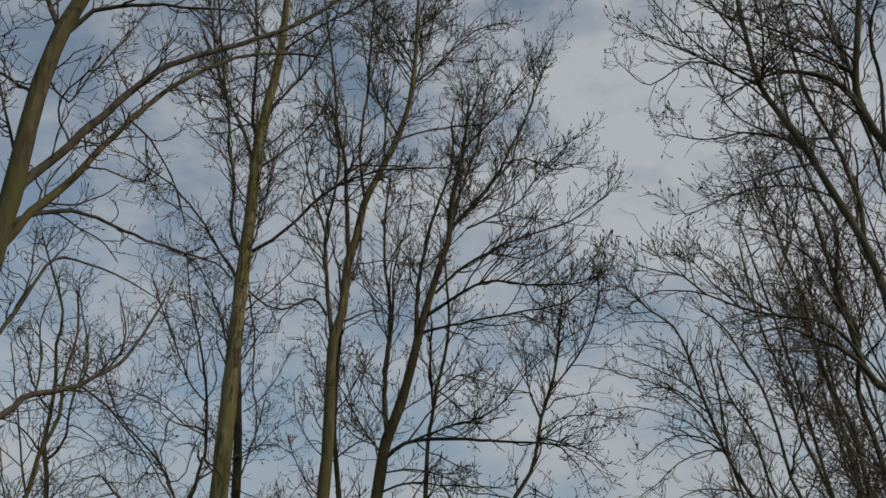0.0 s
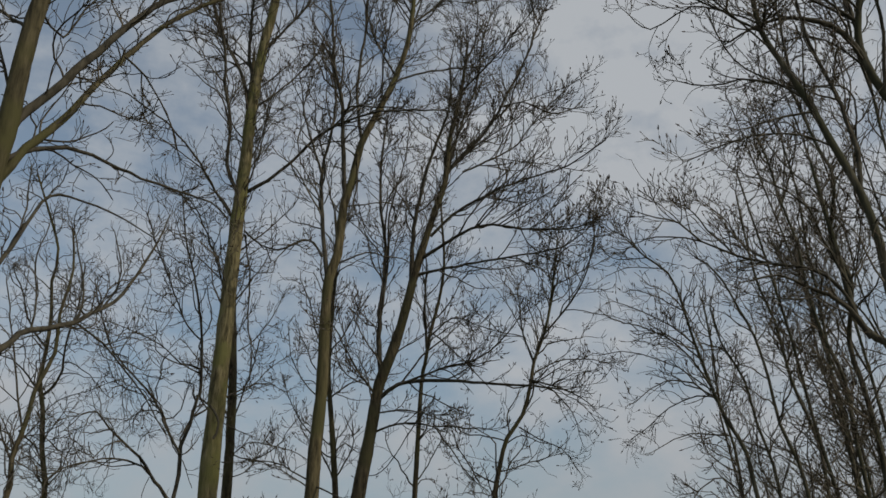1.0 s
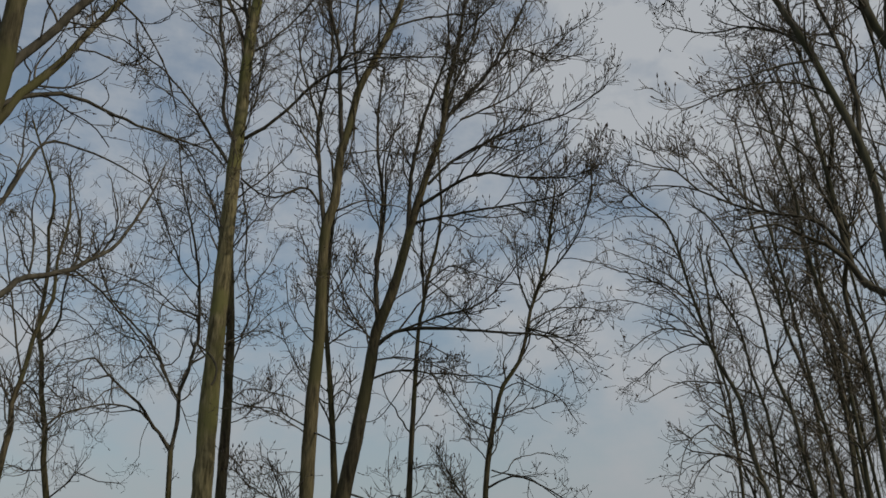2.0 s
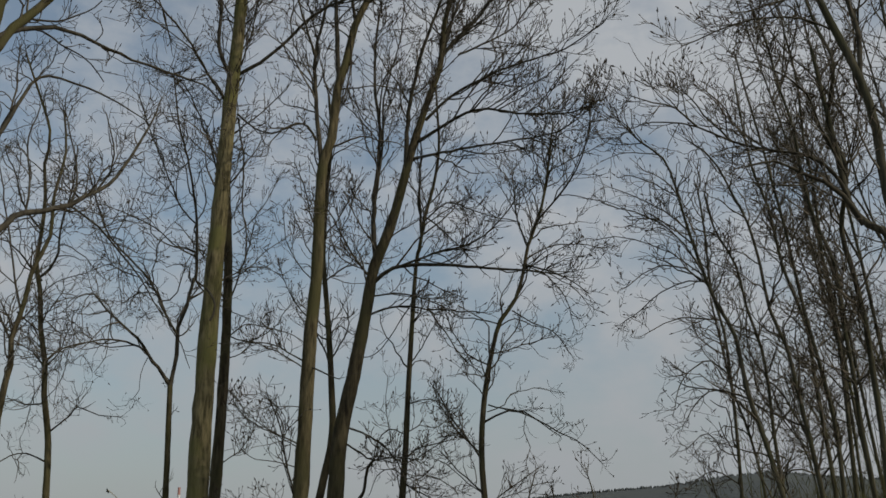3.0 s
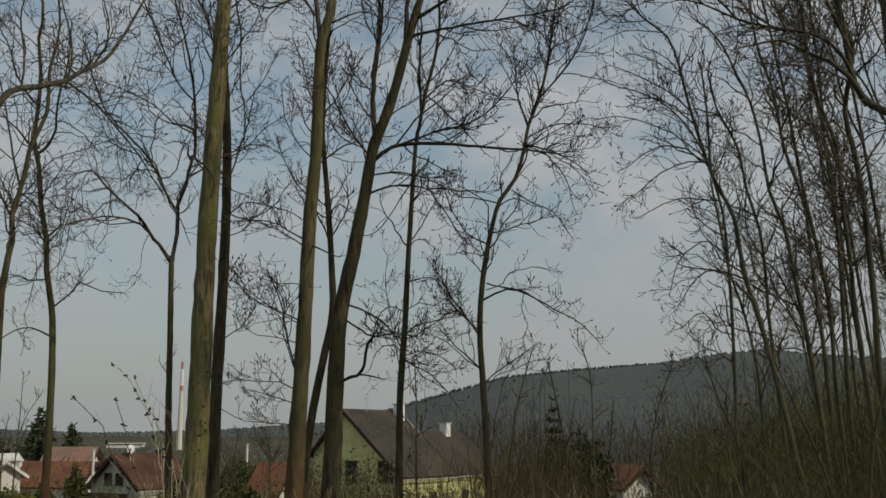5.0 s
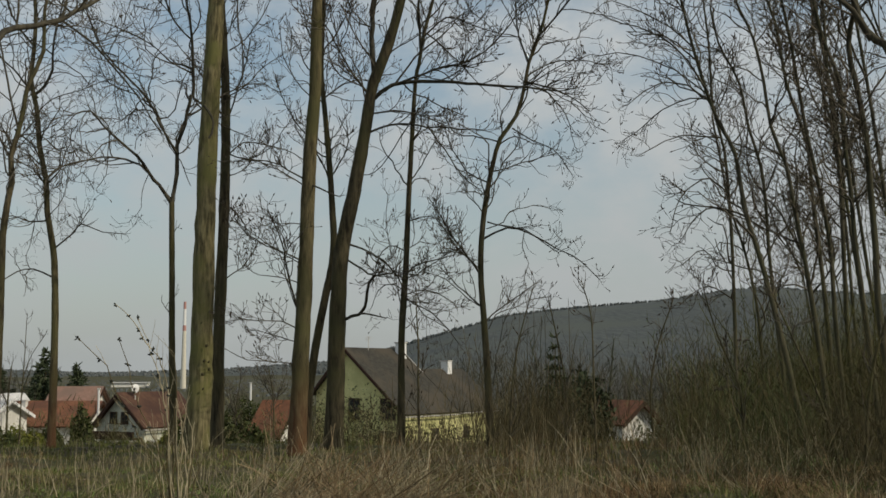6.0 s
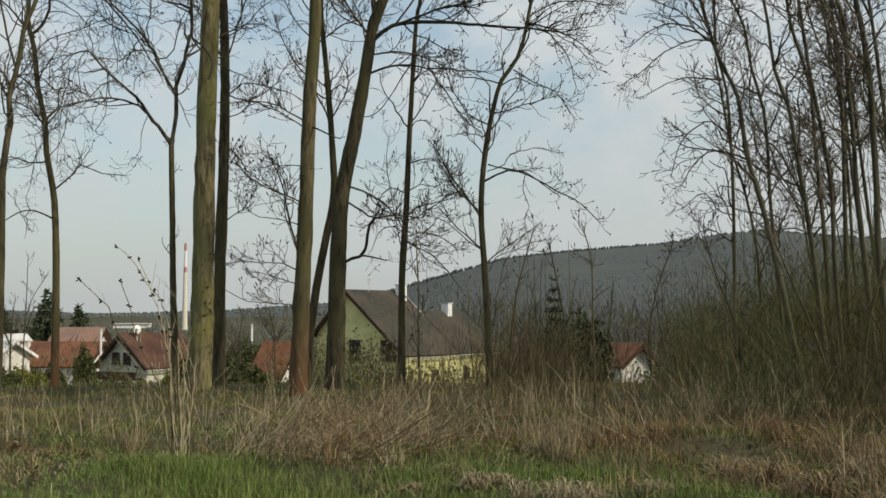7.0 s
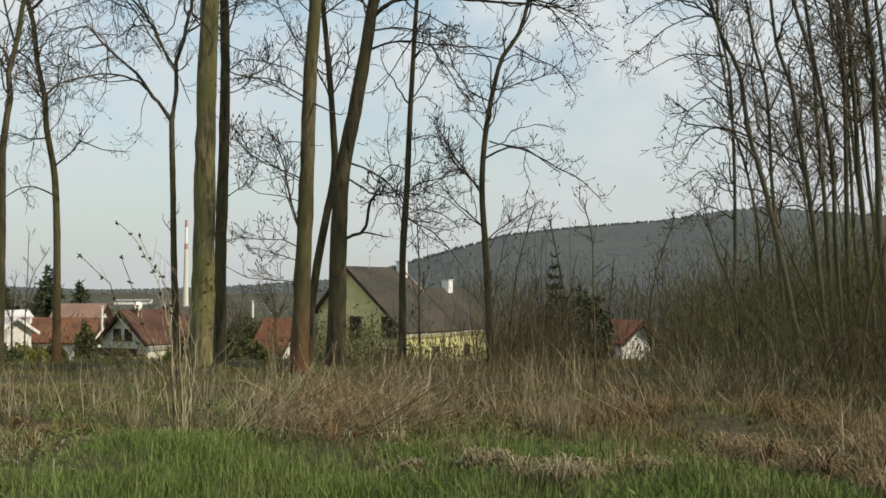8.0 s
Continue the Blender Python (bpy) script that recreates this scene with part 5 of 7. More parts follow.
low_bough_tree.limb((4.59, 17.61, 9.06), (4.18, 17.41, 9.34), (3.74, 17.18, 9.35), (3.29, 16.88, 9.34), r=(0.021, 0.008), twigs=5.8)
low_bough_tree.limb((5.23, 17.85, 8.89), (4.90, 18.26, 9.58), (4.65, 18.72, 10.28), (4.31, 19.12, 10.59), r=(0.021, 0.009), twigs=6, reach=1.0)
low_bough_tree.limb((5.91, 17.85, 8.70), (5.51, 18.30, 9.35), (5.36, 18.68, 9.99), (5.10, 19.13, 10.58), r=(0.021, 0.009), twigs=6, reach=1.0)
low_bough_tree.build()
sapling = Tree("thin young sapling standing in withered grass", name='sapling', dark=True, bare=0.2)
sapling.trunk((-0.40, 20.00, -0.40), (-0.45, 19.99, 1.14), (-0.45, 19.99, 2.10), (-0.49, 19.99, 2.84), r=(0.027, 0.011), twigs=2.5, reach=0.5)
sapling.build()
sapling = Tree("thin young sapling standing in withered grass", name='sapling', dark=True, bare=0.2)
sapling.trunk((2.69, 18.81, -0.40), (2.66, 18.81, 1.57), (2.64, 18.82, 2.57), (2.52, 18.83, 3.07), r=(0.020, 0.010), twigs=2.5, reach=0.5)
sapling.build()
sapling = Tree("slanting olive-brown sapling in brushwood", name='sapling', bare=0.2)
sapling.trunk((6.30, 16.86, -0.40), (6.07, 16.94, 0.85), (5.84, 17.03, 1.57), (5.60, 17.11, 2.21), (5.36, 17.18, 2.85), r=(0.029, 0.010), twigs=2.5, reach=0.6)
sapling.build()
sapling = Tree("slanting olive-brown sapling in brushwood", name='sapling', bare=0.2)
sapling.trunk((6.55, 16.77, -0.40), (6.62, 16.74, 0.86), (6.75, 16.69, 1.75), (6.93, 16.61, 2.36), (7.10, 16.54, 3.07), r=(0.034, 0.014), twigs=2.5, reach=0.6)
sapling.build()
sapling = Tree("slanting olive-brown sapling in brushwood", name='sapling', bare=0.2)
sapling.trunk((4.72, 16.33, -0.40), (4.58, 16.37, 0.88), (4.54, 16.38, 1.40), (4.25, 16.46, 2.18), (4.09, 16.50, 2.80), r=(0.027, 0.009), twigs=2.5, reach=0.6)
sapling.build()
sapling = Tree("thin young sapling standing in withered grass", name='sapling', dark=True, bare=0.2)
sapling.trunk((1.16, 18.96, -0.40), (1.22, 18.96, 1.16), (1.32, 18.95, 1.97), (1.47, 18.94, 2.57), (1.62, 18.93, 3.08), r=(0.020, 0.010), twigs=3, reach=0.5)
sapling.build()
sapling = Tree("thin young sapling standing in withered grass", name='sapling', dark=True, bare=0.2)
sapling.trunk((2.50, 21.86, -0.40), (2.53, 21.85, 1.10), (2.39, 21.87, 2.14), (2.22, 21.89, 2.96), r=(0.023, 0.012), twigs=3, reach=0.5)
sapling.build()
sapling = Tree("thin young sapling standing in withered grass", name='sapling', dark=True, bare=0.2)
sapling.trunk((4.68, 23.54, -0.40), (4.57, 23.56, 1.06), (4.76, 23.52, 2.18), (5.07, 23.46, 3.06), r=(0.026, 0.013), twigs=3, reach=0.6)
sapling.build()
garden_tree = Tree("rounded bare tree between the village houses", group='bare garden trees', name='garden_tree', dark=True, bare=0.3, spread=0.9)
garden_tree.trunk((-12.40, 79.03, -4.40), (-12.42, 79.03, -1.47), (-12.55, 79.01, 0.41), (-12.85, 78.96, 2.09), r=(0.085, 0.032), twigs=4)
garden_tree.limb((-12.46, 79.02, -0.85), (-12.00, 79.51, 0.40), (-11.68, 80.15, 1.67), r=(0.043, 0.022), twigs=4)
garden_tree.limb((-12.51, 79.02, -0.22), (-13.25, 79.38, 0.83), (-13.75, 79.82, 1.67), r=(0.043, 0.022), twigs=4)
garden_tree.build()
garden_tree = Tree("rounded bare tree between the village houses", group='bare garden trees', name='garden_tree', dark=True, bare=0.3, spread=0.9)
garden_tree.trunk((-35.66, 88.05, -4.15), (-35.70, 88.04, -1.36), (-35.64, 88.06, 0.51), (-35.51, 88.11, 2.38), r=(0.101, 0.038), twigs=4)
garden_tree.limb((-35.70, 88.04, -0.89), (-36.51, 88.23, 0.74), (-37.25, 88.48, 1.91), r=(0.051, 0.026), twigs=4)
garden_tree.build()
garden_tree = Tree("rounded bare tree between the village houses", group='bare garden trees', name='garden_tree', dark=True, bare=0.3, spread=0.8)
garden_tree.trunk((-16.10, 83.46, -4.73), (-16.12, 83.46, -2.09), (-15.96, 83.49, -0.32), (-15.72, 83.53, 1.45), r=(0.079, 0.029), twigs=4)
garden_tree.limb((-16.08, 83.46, -1.65), (-16.74, 83.82, -0.33), (-17.11, 84.28, 0.78), r=(0.045, 0.023), twigs=4)
garden_tree.build()
garden_tree = Tree("slim bare young tree in a garden", group='bare garden trees', name='garden_tree', dark=True, bare=0.35, spread=0.5)
garden_tree.trunk((-21.96, 55.84, -2.05), (-21.94, 55.84, 0.32), (-21.87, 55.87, 2.39), (-21.84, 55.88, 4.47), r=(0.040, 0.016), twigs=1.5)
garden_tree.limb((-21.91, 55.86, 1.50), (-21.51, 56.01, 2.69), (-21.10, 56.17, 3.44), r=(0.024, 0.016), twigs=1.5)
garden_tree.build()


def grove_fill(count, near=(19, 30), sides=(20.0, 28.5), heights=(12, 18), r=(0.04, 0.07), twigs=1.6):
    """Further slim trees of the grove, set back among the others and leaning the same way."""
    for _ in range(count):
        far, side = rng.uniform(*near), rng.uniform(*sides)
        x, y = far * math.sin(radians(side)), far * math.cos(radians(side))
        tall, lean = rng.uniform(*heights), rng.uniform(0.8, 2.4)
        u = np.linspace(0, 1, 7)
        path = np.stack([x - lean * u**1.7 + rng.normal(0, 0.12, 7) * u, y + rng.normal(0, 0.15, 7), tall * u - 0.15], 1)
        slim = Tree("slim dark bare tree crowded among leaning neighbours", group="grove of leaning bare trees", bare=0.5, buds=0.4, grove=True, curly=0.8)
        slim.trunk(*path.tolist(), r=(rng.uniform(*r), 0.015), twigs=twigs)
        for n in range(2):
            k = int(rng.integers(3, 5))
            a, s = path[k] + (path[k + 1] - path[k]) * rng.random(), rng.choice((-1.0, 1.0))
            slim.limb(a.tolist(), (a + (s * 0.5, rng.normal(0, 0.4), 0.9)).tolist(), (a + (s * 0.8 - 0.3, rng.normal(0, 0.7), 2.2)).tolist(), (a + (s * 0.9 - 0.8, rng.normal(0, 0.8), 3.4)).tolist(), r=(0.03, 0.012), twigs=twigs)
        slim.build()


grove_fill(8)
grove_fill(7, (28, 40), (18.0, 27.0), (5.5, 9), (0.03, 0.045), 2.0)

# ---- undergrowth ----


def blades(place, height, width, lean, droop, short=False):
    """Grass blades as bent strips, one for each place (n, 3); short ones in one piece."""
    n = len(place)
    a = rng.uniform(0, 2 * math.pi, n)
    out = np.stack([np.cos(a), np.sin(a), np.zeros(n)], 1)
    b = a + rng.uniform(0.6, 2.5, n)
    flat = np.stack([np.cos(b), np.sin(b), np.zeros(n)], 1) * (width / 2)[:, None]
    up = np.array((0, 0, 1.0))
    p0, h = place, height[:, None]
    p1 = p0 + h * (up * 0.6 + out * (0.5 * lean)[:, None])
    p2 = p0 + h * (up * (1 - droop[:, None]) + out * (1.15 * lean)[:, None])
    if short:
        verts = np.stack([p0 - flat, p0 + flat, p2 + 0.2 * flat, p2 - 0.2 * flat], 1).reshape(-1, 3)
        return verts, np.arange(4 * n).reshape(-1, 4)
    verts = np.stack([p0 - flat, p0 + flat, p1 - 0.8 * flat, p1 + 0.8 * flat, p2 - 0.15 * flat, p2 + 0.15 * flat], 1).reshape(-1, 3)
    i = np.arange(n)[:, None] * 6
    quads = np.concatenate([i + (0, 1, 3, 2), i + (2, 3, 5, 4)])
    return verts, quads


def scattered(n, y0, y1, slope, power=1.0, left=-1.0, right=1.0):
    """Places on the ground between two distances, over the view's width."""
    y = y0 + (y1 - y0) * rng.random(n) ** power
    x = (left + (right - left) * rng.random(n)) * (slope * y + 1.0)
    return x, y


def on_ground(x, y):
    return np.stack([x, y, ground_height(x, y) - 0.02], 1)


def clumpy(x, y, scale, seed):
    """A slow pattern from 0 to 1 over the ground."""
    s = np.sin(x * scale + seed) + np.sin(y * scale * 1.3 + 2 * seed) + np.sin((x + y) * scale * 0.7 - seed) + 0.7 * np.sin((x - 1.7 * y) * scale * 2.1 + seed)
    return smoothstep(-2.2, 2.2, s)


def low_field(x, y):
    """How low the dead grass lies: trampled to the left of the mound and towards the trees."""
    return np.maximum(smoothstep(-2.6, -3.4, x), smoothstep(14.5, 18, y))


def green_share(x, y):
    """Where the turf is green: on the mound and in patches along the near edge."""
    edge = np.interp(x, (-4.2, -3.73, -3.49, -3.29, -2.95, -2.25, -1.55, -1.04, -0.63, -0.2), (8.2, 8.8, 9.5, 10.5, 11.4, 11.6, 11.0, 10.3, 9.5, 8.9))
    mound = smoothstep(0.4, -0.4, y - edge + 0.35 * np.sin(2.3 * x) * np.sin(1.9 * y))
    strip = smoothstep(11.7, 11.0, y + 0.3 * np.sin(2.7 * x)) * smoothstep(2.9, 2.1, x - 0.25 * (10 - y)) * smoothstep(-1.6, -0.8, x) * (0.3 + 0.7 * smoothstep(0.3, 0.5, patches(x, y, 0.9, 83)))
    bank = 0.75 * smoothstep(0.44, 0.6, patches(x, y, 0.8, 97)) * smoothstep(1.8, 2.4, x) * smoothstep(12.0, 11.0, y)
    return np.clip(np.maximum(np.maximum(mound, 0.85 * strip), bank), 0, 1)


def grass(name, label, n, y0, y1, height, width, lean, droop, material, keep):
    x, y = scattered(n, y0, y1, 0.46)
    ok = rng.random(n) < keep(x, y)
    p = on_ground(x[ok], y[ok])
    n = len(p)
    v, q = blades(p, rng.uniform(*height, n) * (0.55 + 0.45 * smoothstep(21, 13, p[:, 1])) * (1 - 0.25 * low_field(p[:, 0], p[:, 1])) * (0.6 + 0.75 * clumpy(p[:, 0], p[:, 1], 2.9, 1.3)), rng.uniform(*width, n), rng.normal(0, lean, n), rng.uniform(*droop, n), height[1] < 0.3)
    tagged(new(name, mesh_of(name, v, q, material, False)), label, "grass", kind="stuff")


def tussocks(name, label, n, y0, y1, blades_each, height, material, keep, wide=0.16):
    """Separate tufts of long leaning blades, each fanning out from its own foot."""
    x, y = scattered(n, y0, y1, 0.46)
    ok = rng.random(n) < keep(x, y)
    x, y = x[ok], y[ok]
    tall = rng.uniform(*height, len(x)) * (0.5 + 0.5 * smoothstep(21, 13, y)) * (1 - 0.4 * low_field(x, y))
    k = rng.poisson(blades_each, len(x))
    foot = np.repeat(np.stack([x, y], 1), k, 0) + rng.normal(0, wide * 0.5, (k.sum(), 2))
    p = on_ground(foot[:, 0], foot[:, 1])
    h = np.repeat(tall, k) * rng.uniform(0.5, 1.1, k.sum())
    v, q = blades(p, h, rng.uniform(0.005, 0.012, len(p)), rng.normal(0, 0.6, len(p)), rng.uniform(0, 0.5, len(p)))
    tagged(new(name, mesh_of(name, v, q, material, False)), label, "grass", kind="stuff")


def hollow(x, y):
    """Damp dark hollows where little straw stands; the (6.4, 16.5) pit imitates the grove's shade."""
    pits = ((0.9, 14.6, 1.2, 1.6), (4.2, 13.6, 2.1, 1.3), (-4.6, 16.0, 1.6, 2.0), (2.9, 12.2, 0.6, 0.9), (0.55, 13.6, 1.0, 2.0), (3.2, 12.6, 1.5, 1.1), (5.4, 12.9, 1.6, 1.6), (-3.9, 12.6, 0.7, 1.0), (6.4, 16.5, 2.6, 4.5), (-4.3, 14.2, 1.2, 1.5), (-2.9, 15.6, 1.0, 1.5))
    return np.clip(sum(np.exp(-(((x - a) / c) ** 2 + ((y - b) / d) ** 2)) for a, b, c, d in pits), 0, 1)


def withered(x, y):
    return (1 - 0.97 * green_share(x, y)) * (1 - 0.96 * hollow(x, y))


def patches(x, y, size, seed):
    """Uneven patches of the given size, from 0 to 1, each with a value of its own and soft edges."""
    u, v = np.asarray(x) / size, np.asarray(y) / size
    i, j = np.floor(u).astype(int), np.floor(v).astype(int)
    f, g = u - i, v - j
    f, g = f * f * (3 - 2 * f), g * g * (3 - 2 * g)

    def corner(a, b):
        k = np.sin(a * 127.1 + b * 311.7 + seed * 74.7) * 43758.5453
        return k - np.floor(k)
    return (corner(i, j) * (1 - f) + corner(i + 1, j) * f) * (1 - g) + (corner(i, j + 1) * (1 - f) + corner(i + 1, j + 1) * f) * g


def mixed_patches(x, y, seed):
    return 0.5 * patches(x, y, 1.1, seed) + 0.3 * patches(x, y, 0.45, seed + 1) + 0.2 * patches(x, y, 0.2, seed + 2)


def russet_bank(x, y):
    """The bank of reddish dead grass at the grove's near edge."""
    return smoothstep(2.5, 3.3, x + 0.25 * np.sin(2.1 * y)) * smoothstep(1.0, 0.0, y - 9.9 - 2.6 * smoothstep(3.6, 4.8, x))


def heap(x, y):
    """The heap of tangled straw beside the mound."""
    return np.exp(-(((x + 0.9) / 1.3) ** 2 + ((y - 12.2) / 1.5) ** 2))


grass("green_grass", "short fresh green meadow grass on a low mound", 120000, 6.5, 13, (0.05, 0.2), (0.005, 0.012), 0.45, (0.0, 0.3), GREEN, lambda x, y: green_share(x, y) * (0.55 + 0.45 * smoothstep(0.25, 0.5, mixed_patches(x, y, 2))))
grass("sunlit_blades", "long pale green blades over the turf", 9000, 6.5, 13, (0.12, 0.32), (0.004, 0.009), 0.5, (0.0, 0.4), OLIVE, lambda x, y: green_share(x, y) * smoothstep(0.45, 0.65, mixed_patches(x, y, 5)))
grass("undergrass", "low olive-green grass between withered tufts", 105000, 8, 27, (0.05, 0.2), (0.007, 0.016), 0.5, (0.0, 0.3), OLIVE, lambda x, y: (1 - green_share(x, y)) * np.maximum(np.maximum(smoothstep(0.36, 0.58, mixed_patches(x, y, 9)), 0.7 * smoothstep(14, 17, y)), 0.95 * hollow(x, y) * smoothstep(0.15, 0.4, mixed_patches(x, y, 9))))
grass("russet_grass", "matted reddish-brown dead grass", 110000, 8.0, 28, (0.05, 0.22), (0.006, 0.014), 0.8, (0.1, 0.6), RUSSET, lambda x, y: withered(x, y) * np.maximum(smoothstep(0.45, 0.65, mixed_patches(x, y, 21)), 0.4 * russet_bank(x, y)))
grass("straw_litter", "flattened withered straw in the turf", 60000, 7.0, 27, (0.12, 0.42), (0.004, 0.008), 1.1, (0.4, 0.9), DRY, lambda x, y: withered(x, y) * np.maximum(smoothstep(0.5, 0.7, mixed_patches(x, y, 31)), 0.45 * heap(x, y)) * (1 - 0.5 * smoothstep(0.3, 1.5, x)))
grass("meadow_grass", "faded yellow-green grass towards the trees", 60000, 13, 27, (0.06, 0.24), (0.006, 0.014), 0.5, (0.0, 0.4), MEADOW, lambda x, y: smoothstep(13, 15.5, y) * smoothstep(0.35, 0.55, mixed_patches(x, y, 91)) * (1 - 0.8 * smoothstep(1.0, 3.0, x)))
grass("flattened_straw", "dead grass pressed flat in damp hollows", 50000, 11, 17, (0.15, 0.4), (0.004, 0.009), 1.3, (0.5, 0.9), RUSSET, lambda x, y: hollow(x, y) ** 2 * smoothstep(0.42, 0.6, mixed_patches(x, y, 33)) * (x > 0))
tussocks("straw_tussocks", "tall leaning tufts of withered straw-coloured grass", 230, 10, 24, 40, (0.25, 0.65), DRY, lambda x, y: withered(x, y) * smoothstep(0.45, 0.6, mixed_patches(x, y, 41)) * (1 - 0.8 * low_field(x, y)) * (1 - 0.7 * smoothstep(0.3, 1.5, x)))
tussocks("russet_tussocks", "reddish-brown tufts of dead grass", 520, 8.3, 24, 32, (0.16, 0.48), RUSSET, lambda x, y: withered(x, y) * np.maximum(smoothstep(0.42, 0.6, mixed_patches(x, y, 51)), 0.5 * russet_bank(x, y)))
tussocks("near_tufts", "small withered tufts in the green turf", 60, 7.5, 10.5, 45, (0.1, 0.24), DRY, lambda x, y: (x > -0.6) * 0.5 * np.maximum(withered(x, y), 0.45), 0.25)
tussocks("green_tufts", "fresh green tufts among withered grass", 330, 10, 20, 40, (0.1, 0.28), GREEN, lambda x, y: (1 - 0.9 * green_share(x, y)) * smoothstep(0.5, 0.65, mixed_patches(x, y, 61)), 0.3)


def litter(name, label, n, size, material, keep, tilt, lift=0.02):
    """Small bent leaves of four corners, lying about on the ground or held a little over it."""
    x, y = scattered(n, 7.5, 19, 0.46)
    ok = rng.random(n) < keep(x, y)
    p = on_ground(x[ok], y[ok]) + (0, 0, 0.03)
    n = len(p)
    p[:, 2] += lift * rng.random(n)
    a, lean = rng.uniform(0, 2 * math.pi, n), rng.normal(0, tilt, n)
    long = np.stack([np.cos(a) * np.cos(lean), np.sin(a) * np.cos(lean), np.sin(lean)], 1) * rng.uniform(*size, n)[:, None]
    wide = np.stack([-np.sin(a), np.cos(a), rng.normal(0, tilt, n)], 1) * (rng.uniform(0.25, 0.45, n) * np.linalg.norm(long, axis=1))[:, None]
    verts = np.stack([p - long, p + wide - 0.2 * long, p + long + (0, 0, 0.012), p - wide - 0.2 * long], 1).reshape(-1, 3)
    tagged(new(name, mesh_of(name, verts, np.arange(4 * n).reshape(-1, 4), material, False)), label, "ground cover", kind="stuff")


litter("dead_leaves", "curled dead leaves lying on bare soil", 26000, (0.015, 0.035), LEAF, lambda x, y: (1 - 0.9 * green_share(x, y)) * smoothstep(0.45, 0.3, mixed_patches(x, y, 9)), 0.5)
litter("ground_weeds", "low broad-leaved green weeds among dead grass", 30000, (0.015, 0.04), FORB, lambda x, y: (1 - 0.7 * green_share(x, y)) * smoothstep(0.55, 0.68, mixed_patches(x, y, 71)) + 0.25 * (x > -0.5) * green_share(x, y), 0.6, 0.08)


def thicket(name, label, x, y, height, radius, material, bushy=3.0, fine=True, lean=0.2, wander=0.06):
    """Bare upright shoots with side twigs, all in one mesh."""
    p = on_ground(x, y)
    n = len(p)
    way = np.stack([rng.normal(0, lean, n), rng.normal(0, lean, n), np.ones(n)], 1)
    p1, r1 = grown(p, way, height, radius, 6, 0.03, wander, 0.35)
    s, w, pr, u = offshoots(p1, r1, bushy, 0.2, (20, 50))
    l2 = np.maximum(0.1, rng.uniform(0.15, 0.5, len(s)) * np.minimum(2.2, pr * 160))
    p2, r2 = grown(s, w, l2, pr * 0.55, 4, 0.08, 0.1, 0.5)
    pieces = [tubes(p1, r1, 4 if fine else 3), tubes(p2, r2, 3)]
    if fine:
        s3, w3, pr3, u3 = offshoots(p2, r2, bushy * 1.4, 0.2, (25, 60))
        pieces.append(tubes(*grown(s3, w3, l2.mean() * rng.uniform(0.3, 0.7, len(s3)), pr3 * 0.7, 3, 0.08, 0.1, 0.7), 3))
    v, q = joined(pieces)
    tagged(new(name, mesh_of(name, v, q, material)), label, "undergrowth", kind="stuff")


def opened(x, y):
    """Drops most places in the lines of the cottage and of the yellow wall, where the brush stands thin."""
    side = np.degrees(np.arctan2(x, y))
    keep = (y < 14.5) | (side < 7.2) | (side > 12.3) | (rng.random(len(x)) < 0.05)
    keep &= (y < 16) | (side < -2.2) | (side > 2.8) | (rng.random(len(x)) < 0.35)
    return x[keep], y[keep]


# brushwood among and behind the trees
x, y = opened(*scattered(560, 13.5, 27, 0.44, 0.8, -0.1, 1.0))
thicket("brushwood", "thin brown saplings and dead stems in tall grass", x, y, rng.uniform(0.5, 2.0, len(x)), rng.uniform(0.004, 0.008, len(x)), BRUSH, lean=0.3, wander=0.12)
x, y = scattered(120, 14.5, 20, 0.44, 1.0, 0.58, 1.05)
thicket("brown_saplings", "crowded brown saplings before the grove", x, y, rng.uniform(0.8, 2.8, 120), rng.uniform(0.005, 0.010, 120), BRUSH, 3.0, lean=0.38, wander=0.15)
x, y = scattered(60, 19, 29, 0.44, 1.0, 0.6, 1.06)
thicket("grove_saplings", "tall thin saplings crowded between the grove's stems", x, y, rng.uniform(3.0, 6.0, 60), rng.uniform(0.009, 0.016, 60), MOSSY, 2.4, lean=0.2, wander=0.1)
x, y = opened(*scattered(170, 20, 34, 0.44, 1.0, 0.05, 0.6))
thicket("slender_saplings", "slender brown saplings at the field edge", x, y, rng.uniform(1.2, 3.2, len(x)), rng.uniform(0.006, 0.011, len(x)), BRUSH, 3.5)
x, y = opened(*scattered(330, 18, 42, 0.44, 0.9, 0.36, 1.08))
thicket("mossy_brushwood", "dense olive-brown brushwood under the grove", x, y, rng.uniform(1.2, 4.6, len(x)) * smoothstep(0.2, 0.75, x / (0.44 * y)), rng.uniform(0.006, 0.011, len(x)), MOSSY, 3.8, lean=0.34, wander=0.14)
x, y = scattered(260, 13, 20, 0.44, 1.0, -1.0, 0.1)
thicket("dead_stems", "withered weed stems standing in the grass", x, y, rng.uniform(0.25, 0.7, 260), rng.uniform(0.003, 0.006, 260), STALK, 2.0)
x, y = scattered(110, 12.5, 19, 0.44, 1.0, 0.0, 0.85)
thicket("pale_stems", "pale withered stems standing among brown grass", x, y, rng.uniform(0.4, 1.2, 110), rng.uniform(0.003, 0.005, 110), STALK, 1.6, lean=0.4, wander=0.14)
x, y = opened(*scattered(420, 34, 68, 0.44, 1.0, 0.08, 1.05))
thicket("valley_brush", "brown bare shrubs on the slope below the field", x, y, rng.uniform(2.0, 4.5, len(x)), rng.uniform(0.012, 0.024, len(x)), BRUSH, 2.4, False)
x, y = scattered(130, 50, 76, 0.40, 1.0, -1.05, -0.12)
